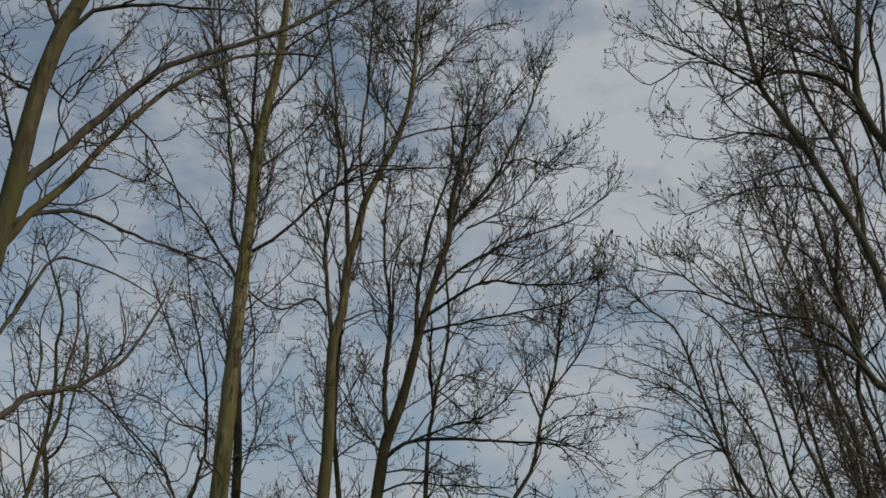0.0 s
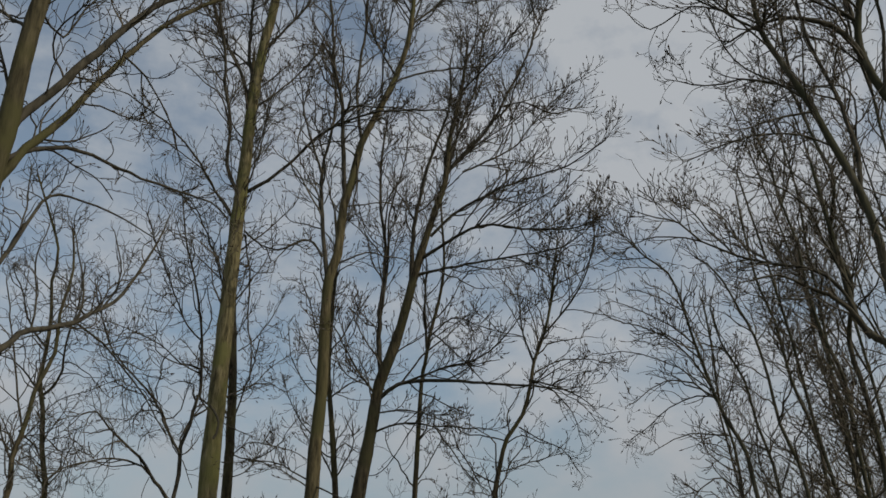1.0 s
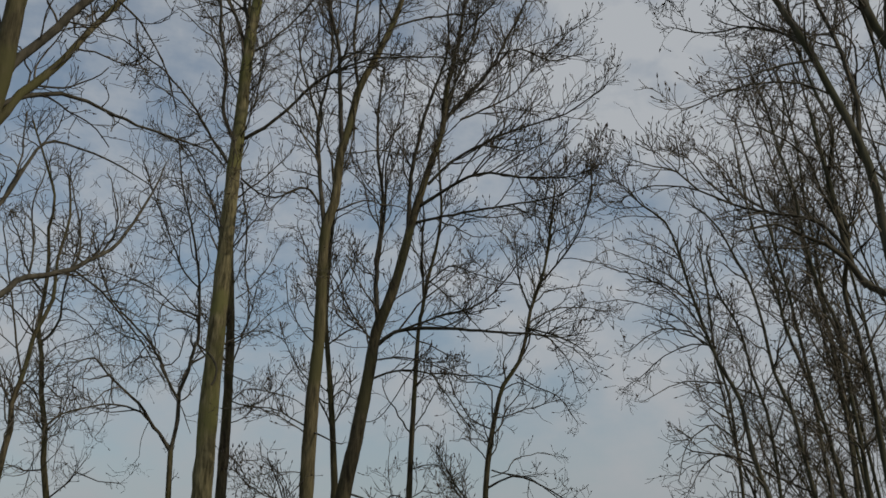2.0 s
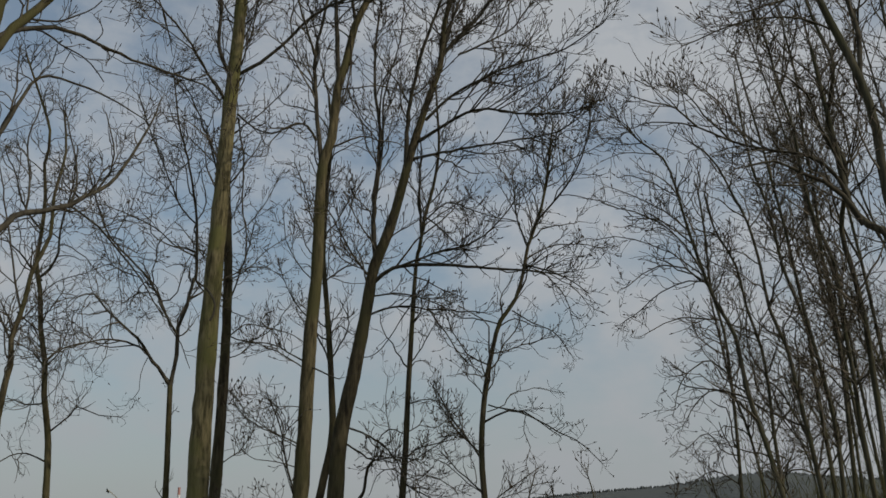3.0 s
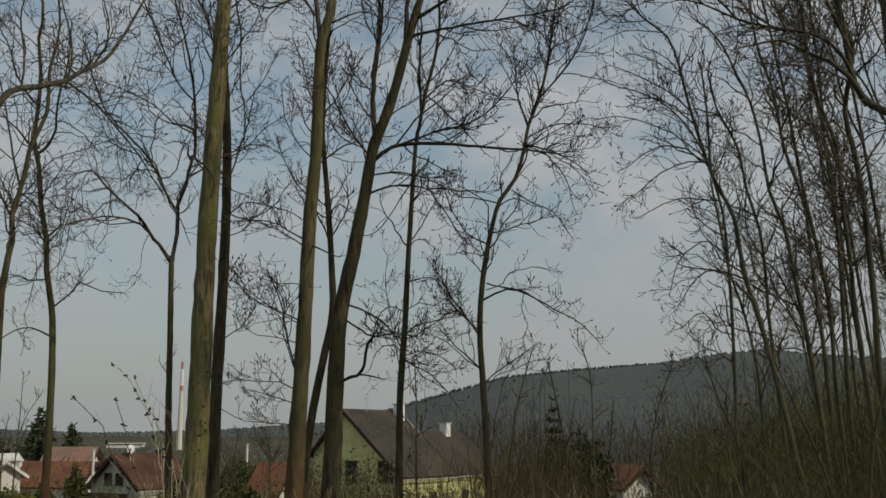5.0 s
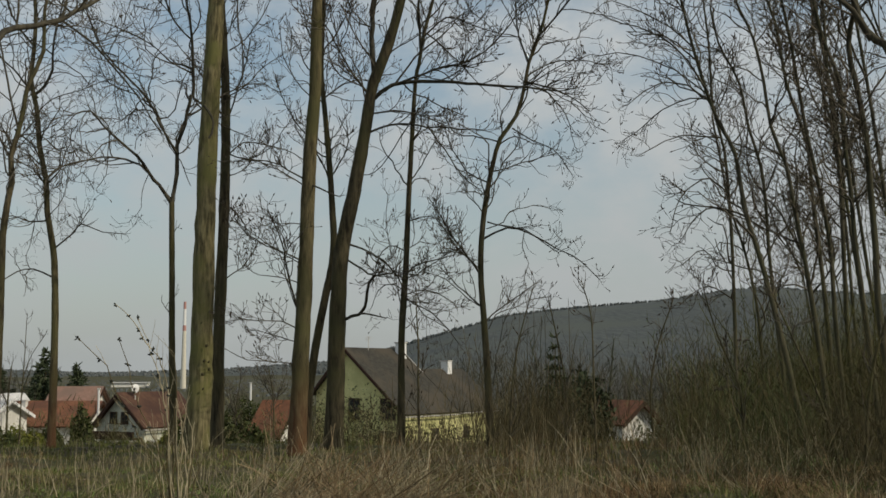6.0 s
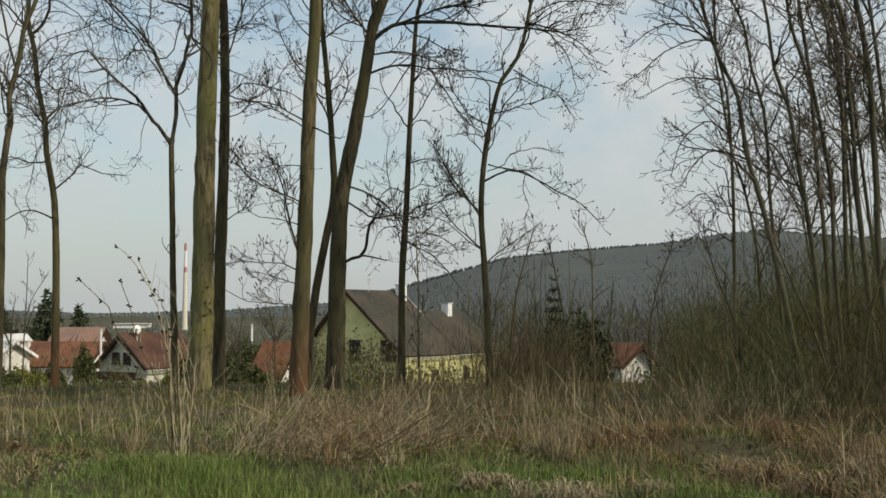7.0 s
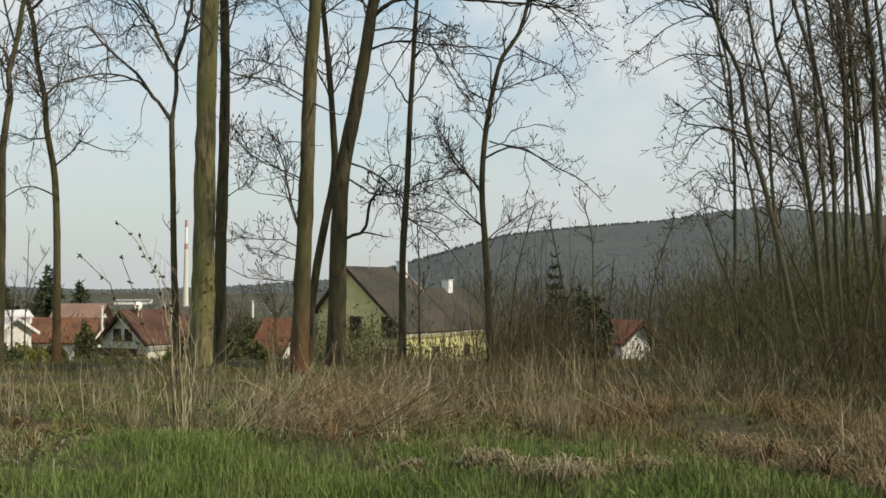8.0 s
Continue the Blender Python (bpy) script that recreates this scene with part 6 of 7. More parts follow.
thicket("garden_brush", "bare garden shrubs in front of the houses", x, y, rng.uniform(1.6, 3.6, 130), rng.uniform(0.012, 0.02, 130), MOSSY, 3.0)
x, y = scattered(300, 120, 420, 0.42, 1.6, -1.05, 0.0)
thicket("village_trees", "bare trees between the far roofs", x, y, rng.uniform(2.5, 5.5, 300), rng.uniform(0.05, 0.1, 300), COPSE, 2.6, False)
x, y = scattered(170, 90, 330, 0.42, 1.0, 0.0, 1.05)
thicket("valley_trees", "bare trees and thickets on the valley floor", x, y, rng.uniform(4.5, 11.0, 170), rng.uniform(0.07, 0.14, 170), COPSE, 2.6, False)


x, y = scattered(46, 190, 280, 0.44, 1.0, -1.1, -0.82)
thicket("brown_copse", "brown bare copse behind the white houses", x, y, rng.uniform(8.0, 11.0, 46), rng.uniform(0.1, 0.18, 46), COPSE, 2.6, False)
x, y = scattered(85, 58, 84, 0.13, 1.0, -0.9, 0.05)
thicket("house_brush", "bare twiggy bushes before the yellow house", x, y, rng.uniform(2.2, 4.6, 85), rng.uniform(0.012, 0.022, 85), BRUSH, 3.2)

x, y = scattered(52, 76, 87, 0.06, 1.0, 0.0, 0.95)
thicket("roof_brush", "brown twiggy trees before the dark roof", x, y, rng.uniform(3.6, 6.4, 52), rng.uniform(0.014, 0.024, 52), BRUSH, 3.2)


def standing(name, label, x, y, height, width, lean, material):
    """Tall thin dead grass that stands nearly upright."""
    n = len(x)
    v, q = blades(on_ground(x, y), height[0] + (height[1] - height[0]) * rng.random(n) ** 1.8, rng.uniform(*width, n), rng.normal(0, lean, n), rng.uniform(0, 0.45, n))
    tagged(new(name, mesh_of(name, v, q, material, False)), label, "grass", kind="stuff")


def patchy(x, y, scale, seed, low=0.3, high=0.7):
    ok = rng.random(len(x)) < smoothstep(low, high, clumpy(x, y, scale, seed)) * (1 - 0.97 * hollow(x, y))
    return x[ok], y[ok]


x, y = patchy(*opened(*scattered(7000, 15, 25, 0.44, 1.0, -0.15, 1.05)), 2.6, 4, 0.4, 0.75)
standing("tall_russet_grass", "tall reddish-brown dead grass under the trees", x, y, (0.12, 0.55), (0.004, 0.01), 0.35, RUSSET)
x, y = patchy(*opened(*scattered(1700, 14, 24, 0.44, 1.0, -0.1, 0.7)), 2.3, 9, 0.4, 0.8)
standing("tall_straw", "tall pale dead grass stems under the trees", x, y, (0.2, 0.75), (0.004, 0.009), 0.38, DRY)
x, y = patchy(*scattered(2600, 15, 21, 0.44, 1.0, -1.05, -0.1), 2.4, 7, 0.4, 0.8)
standing("field_edge_grass", "ragged dead grass along the edge of the field", x, y, (0.08, 0.3), (0.004, 0.01), 0.65, RUSSET)
x, y = scattered(5000, 16, 27, 0.23, 1.0, -0.2, 1.05)
standing("gap_grass", "low tangled dead grass between field and brushwood", x, y, (0.06, 0.4), (0.005, 0.012), 0.4, RUSSET)
x, y = patchy(*scattered(16000, 20, 36, 0.44, 1.0, -1.05, 0.7), 1.1, 17, 0.1, 0.5)
standing("slope_grass", "rough green grass on the slope below the field", x, y, (0.08, 0.22), (0.012, 0.03), 0.35, OLIVE)
x, y = patchy(*scattered(3600, 9, 14, 0.44, 1.0, 0.72, 1.05), 2.2, 12, 0.4, 0.75)
standing("bank_grass", "tall tangled reddish dead grass at the grove's edge", x, y, (0.2, 0.75), (0.004, 0.009), 0.4, TAN)

x, y = patchy(*scattered(1200, 8.4, 13, 0.44, 1.0, 0.68, 1.05), 2.6, 22, 0.4, 0.7)
standing("bank_straw", "long pale leaning straw over the bank", x, y, (0.3, 0.95), (0.004, 0.008), 0.55, DRY)


x, y = opened(*scattered(800, 15.5, 19.5, 0.44, 1.0, 0.15, 0.72))
ok = patches(x, y, 1.3, 57) > 0.42
standing("pale_reeds", "bleached upright reeds standing before the brushwood", x[ok], y[ok], (0.3, 1.2), (0.005, 0.010), 0.22, STALK)


def budding(name, label, x, y, height, each, material, wide=0.5, size=(0.25, 0.75), thin=(0.012, 0.03), lean=0.55):
    """Shrubs of crowded upright shoots, each shoot a thin bent strip, filled from the ground up."""
    h = np.repeat(height, each)
    n = len(h)
    px, py = np.repeat(x, each) + rng.normal(0, wide, n), np.repeat(y, each) + rng.normal(0, wide, n)
    p = on_ground(px, py)
    p[:, 2] += h * rng.random(n) ** 1.1 * np.exp(-0.5 * ((px - np.repeat(x, each)) / (2 * wide)) ** 2)
    far = np.sqrt(py / 30)
    v, q = blades(p, rng.uniform(*size, n) * far, rng.uniform(*thin, n) * far, rng.normal(0, lean, n), rng.uniform(0, 0.3, n), True)
    tagged(new(name, mesh_of(name, v, q, material, False)), label, "undergrowth", kind="stuff")


x, y = opened(*scattered(420, 30, 62, 0.44, 1.0, 0.15, 1.08))
budding("budding_thicket", "dense olive-green budding thicket behind the brushwood", x, y, rng.uniform(1.6, 3.6, len(x)) * (0.75 + 0.5 * smoothstep(0.4, 0.8, x / (0.44 * y))), 120, SHOOT, 0.9, (0.2, 0.6), (0.010, 0.024), 0.85)
x, y = scattered(300, 110, 320, 0.44, 1.0, -0.02, 1.08)
budding("valley_wood", "brown-grey bare woods across the valley floor", x, y, rng.uniform(7.0, 14.0, len(x)) * (0.8 + 0.4 * smoothstep(0.3, 0.9, x / (0.44 * y))), 110, COPSE, 3.0, (0.35, 1.0), (0.014, 0.032), 0.6)
x, y = opened(*scattered(150, 26, 40, 0.44, 1.0, 0.1, 1.05))
budding("brown_thicket", "brown leafless thicket below the field", x, y, rng.uniform(0.6, 1.6, len(x)), 60, BRUSH, 0.6)
x, y = scattered(170, 46, 70, 0.44, 1.0, -1.02, -0.1)
budding("hedge_shoots", "green budding bushes between field and gardens", x, y, rng.uniform(0.3, 1.2, len(x)), 50, SHOOT, 0.8)


x, y = scattered(170, 16.5, 27, 0.44, 1.0, 0.62, 1.06)
budding("grove_shoots", "fine olive budding shoots between the grove's stems", x, y, rng.uniform(1.0, 3.0, len(x)), 150, SHOOT, 0.45, (0.1, 0.3), (0.004, 0.009), 0.95)
x, y = scattered(110, 14.8, 19.5, 0.44, 1.0, 0.5, 1.06)
ok = patches(x, y, 1.5, 7) > 0.45
budding("leafing_bushes", "low olive-green leafing bushes before the grove", x[ok], y[ok], rng.uniform(0.9, 2.1, ok.sum()), 150, LEAFING, 0.4, (0.08, 0.28), (0.005, 0.012), 1.1)
x, y = opened(*scattered(190, 21, 34, 0.44, 1.0, 0.3, 1.06))
ok = patches(x, y, 3.0, 13) > 0.42
budding("leafing_scrub", "patches of green leafing scrub among brown brushwood", x[ok], y[ok], rng.uniform(1.8, 4.0, ok.sum()), 130, LEAFING, 0.8, (0.15, 0.45), (0.010, 0.022), 1.1)
x, y = scattered(130, 19, 30, 0.44, 1.0, 0.66, 1.06)
budding("grove_twigs", "fine dark twiggy undergrowth between the grove's stems", x, y, rng.uniform(1.8, 3.8, len(x)), 150, MOSSY, 0.7, (0.15, 0.45), (0.005, 0.011), 0.8)
x, y = scattered(66, 52, 78, 0.44, 1.0, -1.03, -0.1)
budding("garden_twigs", "bare and budding twigs of garden bushes before the houses", x, y, rng.uniform(1.6, 4.6, len(x)), 150, SHOOT, 0.9, (0.12, 0.4), (0.018, 0.045), 0.95)
x, y = scattered(5, 52, 66, 0.21, 1.0, 0.8, 1.0)
budding("cottage_shoots", "leafing bushes before the white cottage", x, y, rng.uniform(2.0, 3.4, len(x)), 45, SHOOT, 0.9, (0.08, 0.25), (0.03, 0.07))
x, y = scattered(60, 60, 76, 0.13, 1.0, -0.95, 0.1)
budding("house_shoots", "leafing twiggy bushes before the yellow house", x, y, rng.uniform(2.0, 5.0, len(x)), 60, SHOOT, 1.1, (0.08, 0.22), (0.04, 0.1))


def grass_tussock(label, x, y, tall, count, lean):
    """One tuft of long arching blades that lean over together."""
    p = on_ground(x + rng.normal(0, 0.12, count), y + rng.normal(0, 0.12, count))
    v, q = blades(p, (0.62 if x > 1.9 and y < 12 else 1.0) * tall * rng.uniform(0.55, 1.1, count), rng.uniform(0.004, 0.009, count), np.abs(rng.normal(lean, 0.35, count)), rng.uniform(0.1, 0.6, count))
    foot = np.array((x, y, float(ground_height(np.array(x), np.array(y)))))
    ob = new("grass_tussock", mesh_of("grass_tussock", v - foot, q, TAN if x > 1.9 else DRY, False))
    ob.location = foot
    tagged(ob, label, "grass tuft", "tufts of withered grass")


for x, y, tall, lean in ((-2.1, 12.6, 0.55, 0.6), (-1.6, 12.4, 0.55, 0.8), (-1.0, 12.8, 0.6, 0.7), (-0.5, 13.6, 0.6, 0.5), (-0.3, 12.7, 0.5, 0.6), (-2.5, 14.5, 0.5, 0.4), (-1.7, 15.2, 0.55, 0.5),
                         (1.1, 12.2, 0.75, 0.35), (1.35, 11.9, 0.75, 0.3), (1.6, 13.2, 0.75, 0.4), (2.2, 13.8, 0.7, 0.4), (3.1, 11.0, 0.5, 0.9), (3.4, 10.6, 0.5, 0.9), (4.2, 11.2, 0.7, 0.5), (4.0, 9.8, 0.55, 0.8), (3.0, 9.4, 0.45, 0.7), (3.6, 9.0, 0.5, 0.6), (2.6, 10.3, 0.4, 0.8), (-3.9, 13.4, 0.4, 0.5), (-5.2, 13.0, 0.35, 0.5)):
    grass_tussock("leaning tuft of long reddish-brown dead grass" if x > 1.9 else "leaning tuft of long withered straw-coloured grass", x, y, tall, 80, lean)


def grass_mop(x, y, wide, tall, count, material, label):
    """A domed tussock whose long blades arch out from the crown and hang to the ground."""
    foot = np.array((x, y, float(ground_height(np.array(x), np.array(y))) - 0.03))
    a = rng.uniform(0, 2 * math.pi, count)
    reach, rise = wide * rng.uniform(0.35, 1.1, count), tall * rng.uniform(0.55, 1.15, count)
    u = np.array((0.0, 0.25, 0.5, 0.75, 1.0))
    out = np.stack([np.cos(a), np.sin(a)], 1)[:, None] * (reach[:, None] * u**1.3)[..., None] + rng.normal(0, 0.05, (count, 1, 2)) + rng.normal(0, 0.012, (count, 5, 2))
    z = rise[:, None] * (4 * u * (1 - 0.78 * u))
    mid = np.concatenate([out, z[..., None]], 2)
    b = a + rng.uniform(0.8, 2.3, count)
    flat = np.stack([np.cos(b), np.sin(b), 0 * b], 1)[:, None] * (rng.uniform(0.003, 0.006, count)[:, None] * np.array((1.0, 1.0, 0.9, 0.7, 0.2)))[..., None]
    verts = np.stack([mid - flat, mid + flat], 2).reshape(-1, 3)
    i = (np.arange(count)[:, None] * 10 + np.arange(4) * 2).reshape(-1, 1)
    ob = new("grass_tussock", mesh_of("grass_tussock", verts, i + (0, 1, 3, 2), material, False))
    ob.location = foot
    tagged(ob, label, "grass tuft", "domed tussocks of dead grass")


for x, y, wide, tall in ((0.25, 9.35, 0.22, 0.2), (0.5, 9.5, 0.2, 0.18), (0.62, 8.75, 0.26, 0.2), (0.9, 8.55, 0.3, 0.24), (1.15, 8.8, 0.24, 0.2), (1.75, 9.2, 0.24, 0.16), (0.05, 10.6, 0.25, 0.16), (-0.25, 9.6, 0.22, 0.1)):
    grass_mop(x, y - 0.2, wide, 0.75 * tall, 130, DRY, "domed tussock of bleached dead grass in green turf")
for x, y, wide, tall in ((2.75, 10.5, 0.4, 0.3), (3.05, 10.1, 0.42, 0.32), (3.3, 9.3, 0.45, 0.3), (3.8, 9.9, 0.45, 0.3), (3.55, 8.5, 0.4, 0.3), (4.3, 10.4, 0.4, 0.32), (0.1, 13.1, 0.4, 0.22), (-4.6, 11.8, 0.3, 0.18), (-4.2, 11.2, 0.3, 0.16), (-3.9, 11.7, 0.28, 0.15), (-5.0, 12.6, 0.3, 0.16)):
    grass_mop(x, y, wide, 0.7 * tall, 120, TAN if x > 2.6 else RUSSET, "domed tussock of reddish-brown dead grass")


STRAWS = (STALK, DRY, RUSSET, TAN)


def straw_sheaf(x, y, long, count, toward):
    """A heap of long thin stalks, fallen over mostly to one side."""
    p = on_ground(x + rng.normal(0, 0.22, count), y + rng.normal(0, 0.22, count))
    a = np.radians(toward) + rng.normal(0, 0.7, count)
    fall = np.radians(np.clip(rng.normal(58, 20, count), 3, 86))
    way = np.stack([np.sin(fall) * np.cos(a), np.sin(fall) * np.sin(a), np.cos(fall)], 1)
    path, rad = grown(p, way, long * rng.uniform(0.35, 1.0, count), rng.uniform(0.003, 0.0055, count), 6, -0.03, 0.08, 0.75)
    foot = np.array((x, y, float(ground_height(np.array(x), np.array(y)))))
    v, q = tubes(path, rad, 3)
    ob = new("straw_sheaf", mesh_of("straw_sheaf", v - foot, q, STRAWS[int(rng.integers(4))]))
    ob.location = foot
    tagged(ob, "heap of long fallen pale stalks in dead grass", "grass tuft", "heaps of fallen stalks", "stuff")


for x, y, long, toward in ((-2.1, 11.7, 1.1, 20), (-1.75, 11.9, 1.25, 15), (-1.45, 11.5, 1.2, 30), (-1.15, 12.1, 1.3, 20), (-0.85, 11.5, 1.2, 175), (-0.55, 12.0, 1.2, 10), (-0.3, 11.5, 1.0, 25), (-1.0, 11.1, 1.1, 5), (-1.9, 13.6, 1.3, 40), (-0.1, 12.3, 1.0, 165), (-0.7, 12.9, 1.2, 30), (-1.4, 12.7, 1.2, 150),
                           (0.65, 13.5, 1.1, 140), (0.9, 14.2, 1.2, 30), (1.3, 12.1, 0.9, 80), (2.3, 12.9, 1.0, 160), (3.3, 14.5, 1.2, 150), (3.9, 13.2, 1.2, 100), (4.6, 12.0, 1.1, 120), (3.8, 10.6, 0.8, 60), (-3.0, 14.2, 0.8, 90), (-4.7, 14.4, 0.6, 70)):
    straw_sheaf(x, y, long, (16 if x < -2.5 else 50) if x < 0 else 22, toward)


class Weed:
    """A clump of dry stems from one foot, some arching over with pods along their ends."""

    def __init__(self, label):
        self.thing, self.foot = None, None
        self.label = label

    def stem(self, *points, r, pods=0):
        if self.thing is None:
            self.foot = np.array(points[0])
            self.thing = new("weed_clump")
            self.thing.location = self.foot
            tagged(self.thing, self.label, "weed")
        path, far, long = smooth_path(points, 0.08)
        path = path + rng.normal(0, 0.006, path.shape)
        rad = 0.95 * (r[0] + (r[1] - r[0]) * far)
        v, q = tubes(path[None], rad[None], 6)
        ob = part("stem", mesh_of("stem", v - self.foot, q, BRUSH if rng.random() < 0.5 else STALK), self.thing)
        s, w, pr, u = offshoots(path[None], rad[None], 2.5, 0.25, (20, 45))
        if len(s):
            p, rr = grown(s, w, rng.uniform(0.12, 0.45, len(s)), np.full(len(s), 0.0028), 4, 0.08, 0.08, 0.6)
            part("side_shoot", mesh_of("side_shoot", *shifted(tubes(p, rr, 4), -self.foot), STALK), self.thing, kind="stuff")
        for n in range(pods):
            at = path[int((0.55 + 0.45 * n / max(1, pods - 1)) * (len(path) - 1))]
            way = unit(rng.normal(0, 1, (5, 3)) + (0, 0, -0.3))
            k = np.linspace(0, 1, 4)[None, :, None]
            leaf = at + way[:, None] * k * rng.uniform(0.025, 0.048, (5, 1, 1))
            size = rng.uniform(0.007, 0.012, (5, 1)) * np.array((0.2, 0.9, 1.0, 0.15))
            part("pod", mesh_of("pod", *shifted(tubes(leaf, size, 5), -self.foot), POD), ob)


def shifted(piece, by):
    return piece[0] + by, piece[1]


weed = Weed("dry weed clump with arching stems and brown pods")
weed.stem((-2.95, 11.84, 0.05), (-3.00, 11.83, 0.58), (-3.02, 11.82, 1.08), (-3.04, 11.82, 1.45), (-3.13, 11.79, 1.77), (-3.27, 11.75, 1.94), (-3.39, 11.72, 2.17), (-3.59, 11.66, 2.37), r=(0.010, 0.004), pods=9)
weed.stem((-2.93, 11.84, 0.05), (-3.00, 11.89, 0.70), (-3.08, 11.94, 1.20), (-3.18, 11.97, 1.58), (-3.28, 11.99, 1.83), (-3.35, 12.01, 2.06), (-3.45, 12.01, 2.22), r=(0.009, 0.004), pods=6)
weed.stem((-2.92, 11.85, 0.03), (-3.02, 11.79, 0.52), (-3.19, 11.69, 1.02), (-3.32, 11.61, 1.33), (-3.40, 11.55, 1.70), (-3.48, 11.48, 1.98), r=(0.008, 0.004), pods=5)
weed.stem((-2.98, 11.83, 0.05), (-3.11, 11.75, 0.52), (-3.30, 11.64, 0.96), (-3.48, 11.52, 1.34), (-3.59, 11.42, 1.69), (-3.71, 11.35, 1.83), (-3.85, 11.26, 1.97), r=(0.008, 0.004), pods=5)
weed.stem((-2.88, 11.86, 0.05), (-2.93, 11.88, 0.57), (-2.99, 11.93, 1.07), (-2.97, 11.99, 1.45), (-3.02, 12.03, 1.83), r=(0.010, 0.005))
weed.stem((-2.82, 11.87, 0.04), (-2.81, 11.95, 0.50), (-2.80, 12.02, 0.81), (-2.78, 12.08, 1.07), r=(0.008, 0.004))
weed.stem((-2.85, 11.86, 0.04), (-2.82, 11.87, 0.45), (-2.85, 11.86, 0.83), (-2.91, 11.85, 1.20), r=(0.010, 0.005))
weed.stem((-3.02, 11.82, 0.05), (-3.06, 11.81, 0.45), (-3.12, 11.79, 0.77), (-3.21, 11.77, 1.08), r=(0.008, 0.004))
weed.stem((-2.79, 11.88, 0.04), (-2.73, 11.92, 0.44), (-2.62, 11.99, 0.75), (-2.49, 12.05, 0.97), r=(0.008, 0.004))
weed.stem((-2.89, 11.85, 0.03), (-2.89, 11.81, 0.46), (-2.90, 11.74, 0.83), (-2.89, 11.65, 1.33), r=(0.011, 0.005))
weed.stem((-2.99, 11.83, 0.03), (-3.00, 11.85, 0.45), (-3.04, 11.88, 0.82), (-3.08, 11.91, 1.17), r=(0.010, 0.005))
weed.stem((-2.86, 11.86, 0.03), (-2.87, 11.83, 0.52), (-2.84, 11.80, 1.02), (-2.79, 11.77, 1.39), r=(0.010, 0.005))
weed.stem((-2.94, 11.84, 0.03), (-2.97, 11.89, 0.51), (-3.03, 11.96, 1.01), (-3.08, 12.01, 1.32), r=(0.010, 0.005))
weed.stem((-2.83, 11.87, 0.02), (-2.80, 11.94, 0.38), (-2.79, 12.00, 0.63), (-2.79, 12.08, 0.91), r=(0.010, 0.005))

# ---- houses in the valley ----


def at_side(side, far):
    """The place far metres off, at degrees to the right of straight ahead."""
    return far * math.sin(radians(side)), far * math.cos(radians(side))


def slab(a, b, c, d, thick):
    """A flat plate with the upper corners a, b, c, d."""
    top = np.array((a, b, c, d), float)
    n = unit(np.cross(top[1] - top[0], top[3] - top[0]))
    if n[2] < 0:
        n = -n
    v = np.concatenate([top, top - n * thick])
    q = np.array([(0, 1, 2, 3), (7, 6, 5, 4), (0, 4, 5, 1), (1, 5, 6, 2), (2, 6, 7, 3), (3, 7, 4, 0)])
    return v, q


def window(thing, x, y, z, w, h, face="front"):
    """A window with frame, sill and dark glass, set 3 cm proud of a wall that faces the local -y or +x."""
    f = 0.08
    bars = [((-w / 2, -0.05, 0), (-w / 2 + f, 0.02, h)), ((w / 2 - f, -0.05, 0), (w / 2, 0.02, h)), ((-w / 2 + f, -0.05, 0), (w / 2 - f, 0.02, f)),
            ((-w / 2 + f, -0.05, h - f), (w / 2 - f, 0.02, h)), ((-f / 2, -0.045, f), (f / 2, 0.02, h - f))]
    turn = pose(x, y, z, 0, 0, {"front": 0, "side": 90, "back side": -90}[face])
    frame_part = part("window", mesh_of("window", *boxes(bars), TIMBER, False), thing)
    frame_part.matrix_local = turn
    part("pane", mesh_of("pane", *boxes([((-w / 2 + f, -0.02, f), (w / 2 - f, 0.01, h - f))]), PANE, False), frame_part)
    part("sill", mesh_of("sill", *boxes([((-w / 2 - 0.1, -0.16, -0.07), (w / 2 + 0.1, 0.02, -0.004))]), TIMBER, False), frame_part)


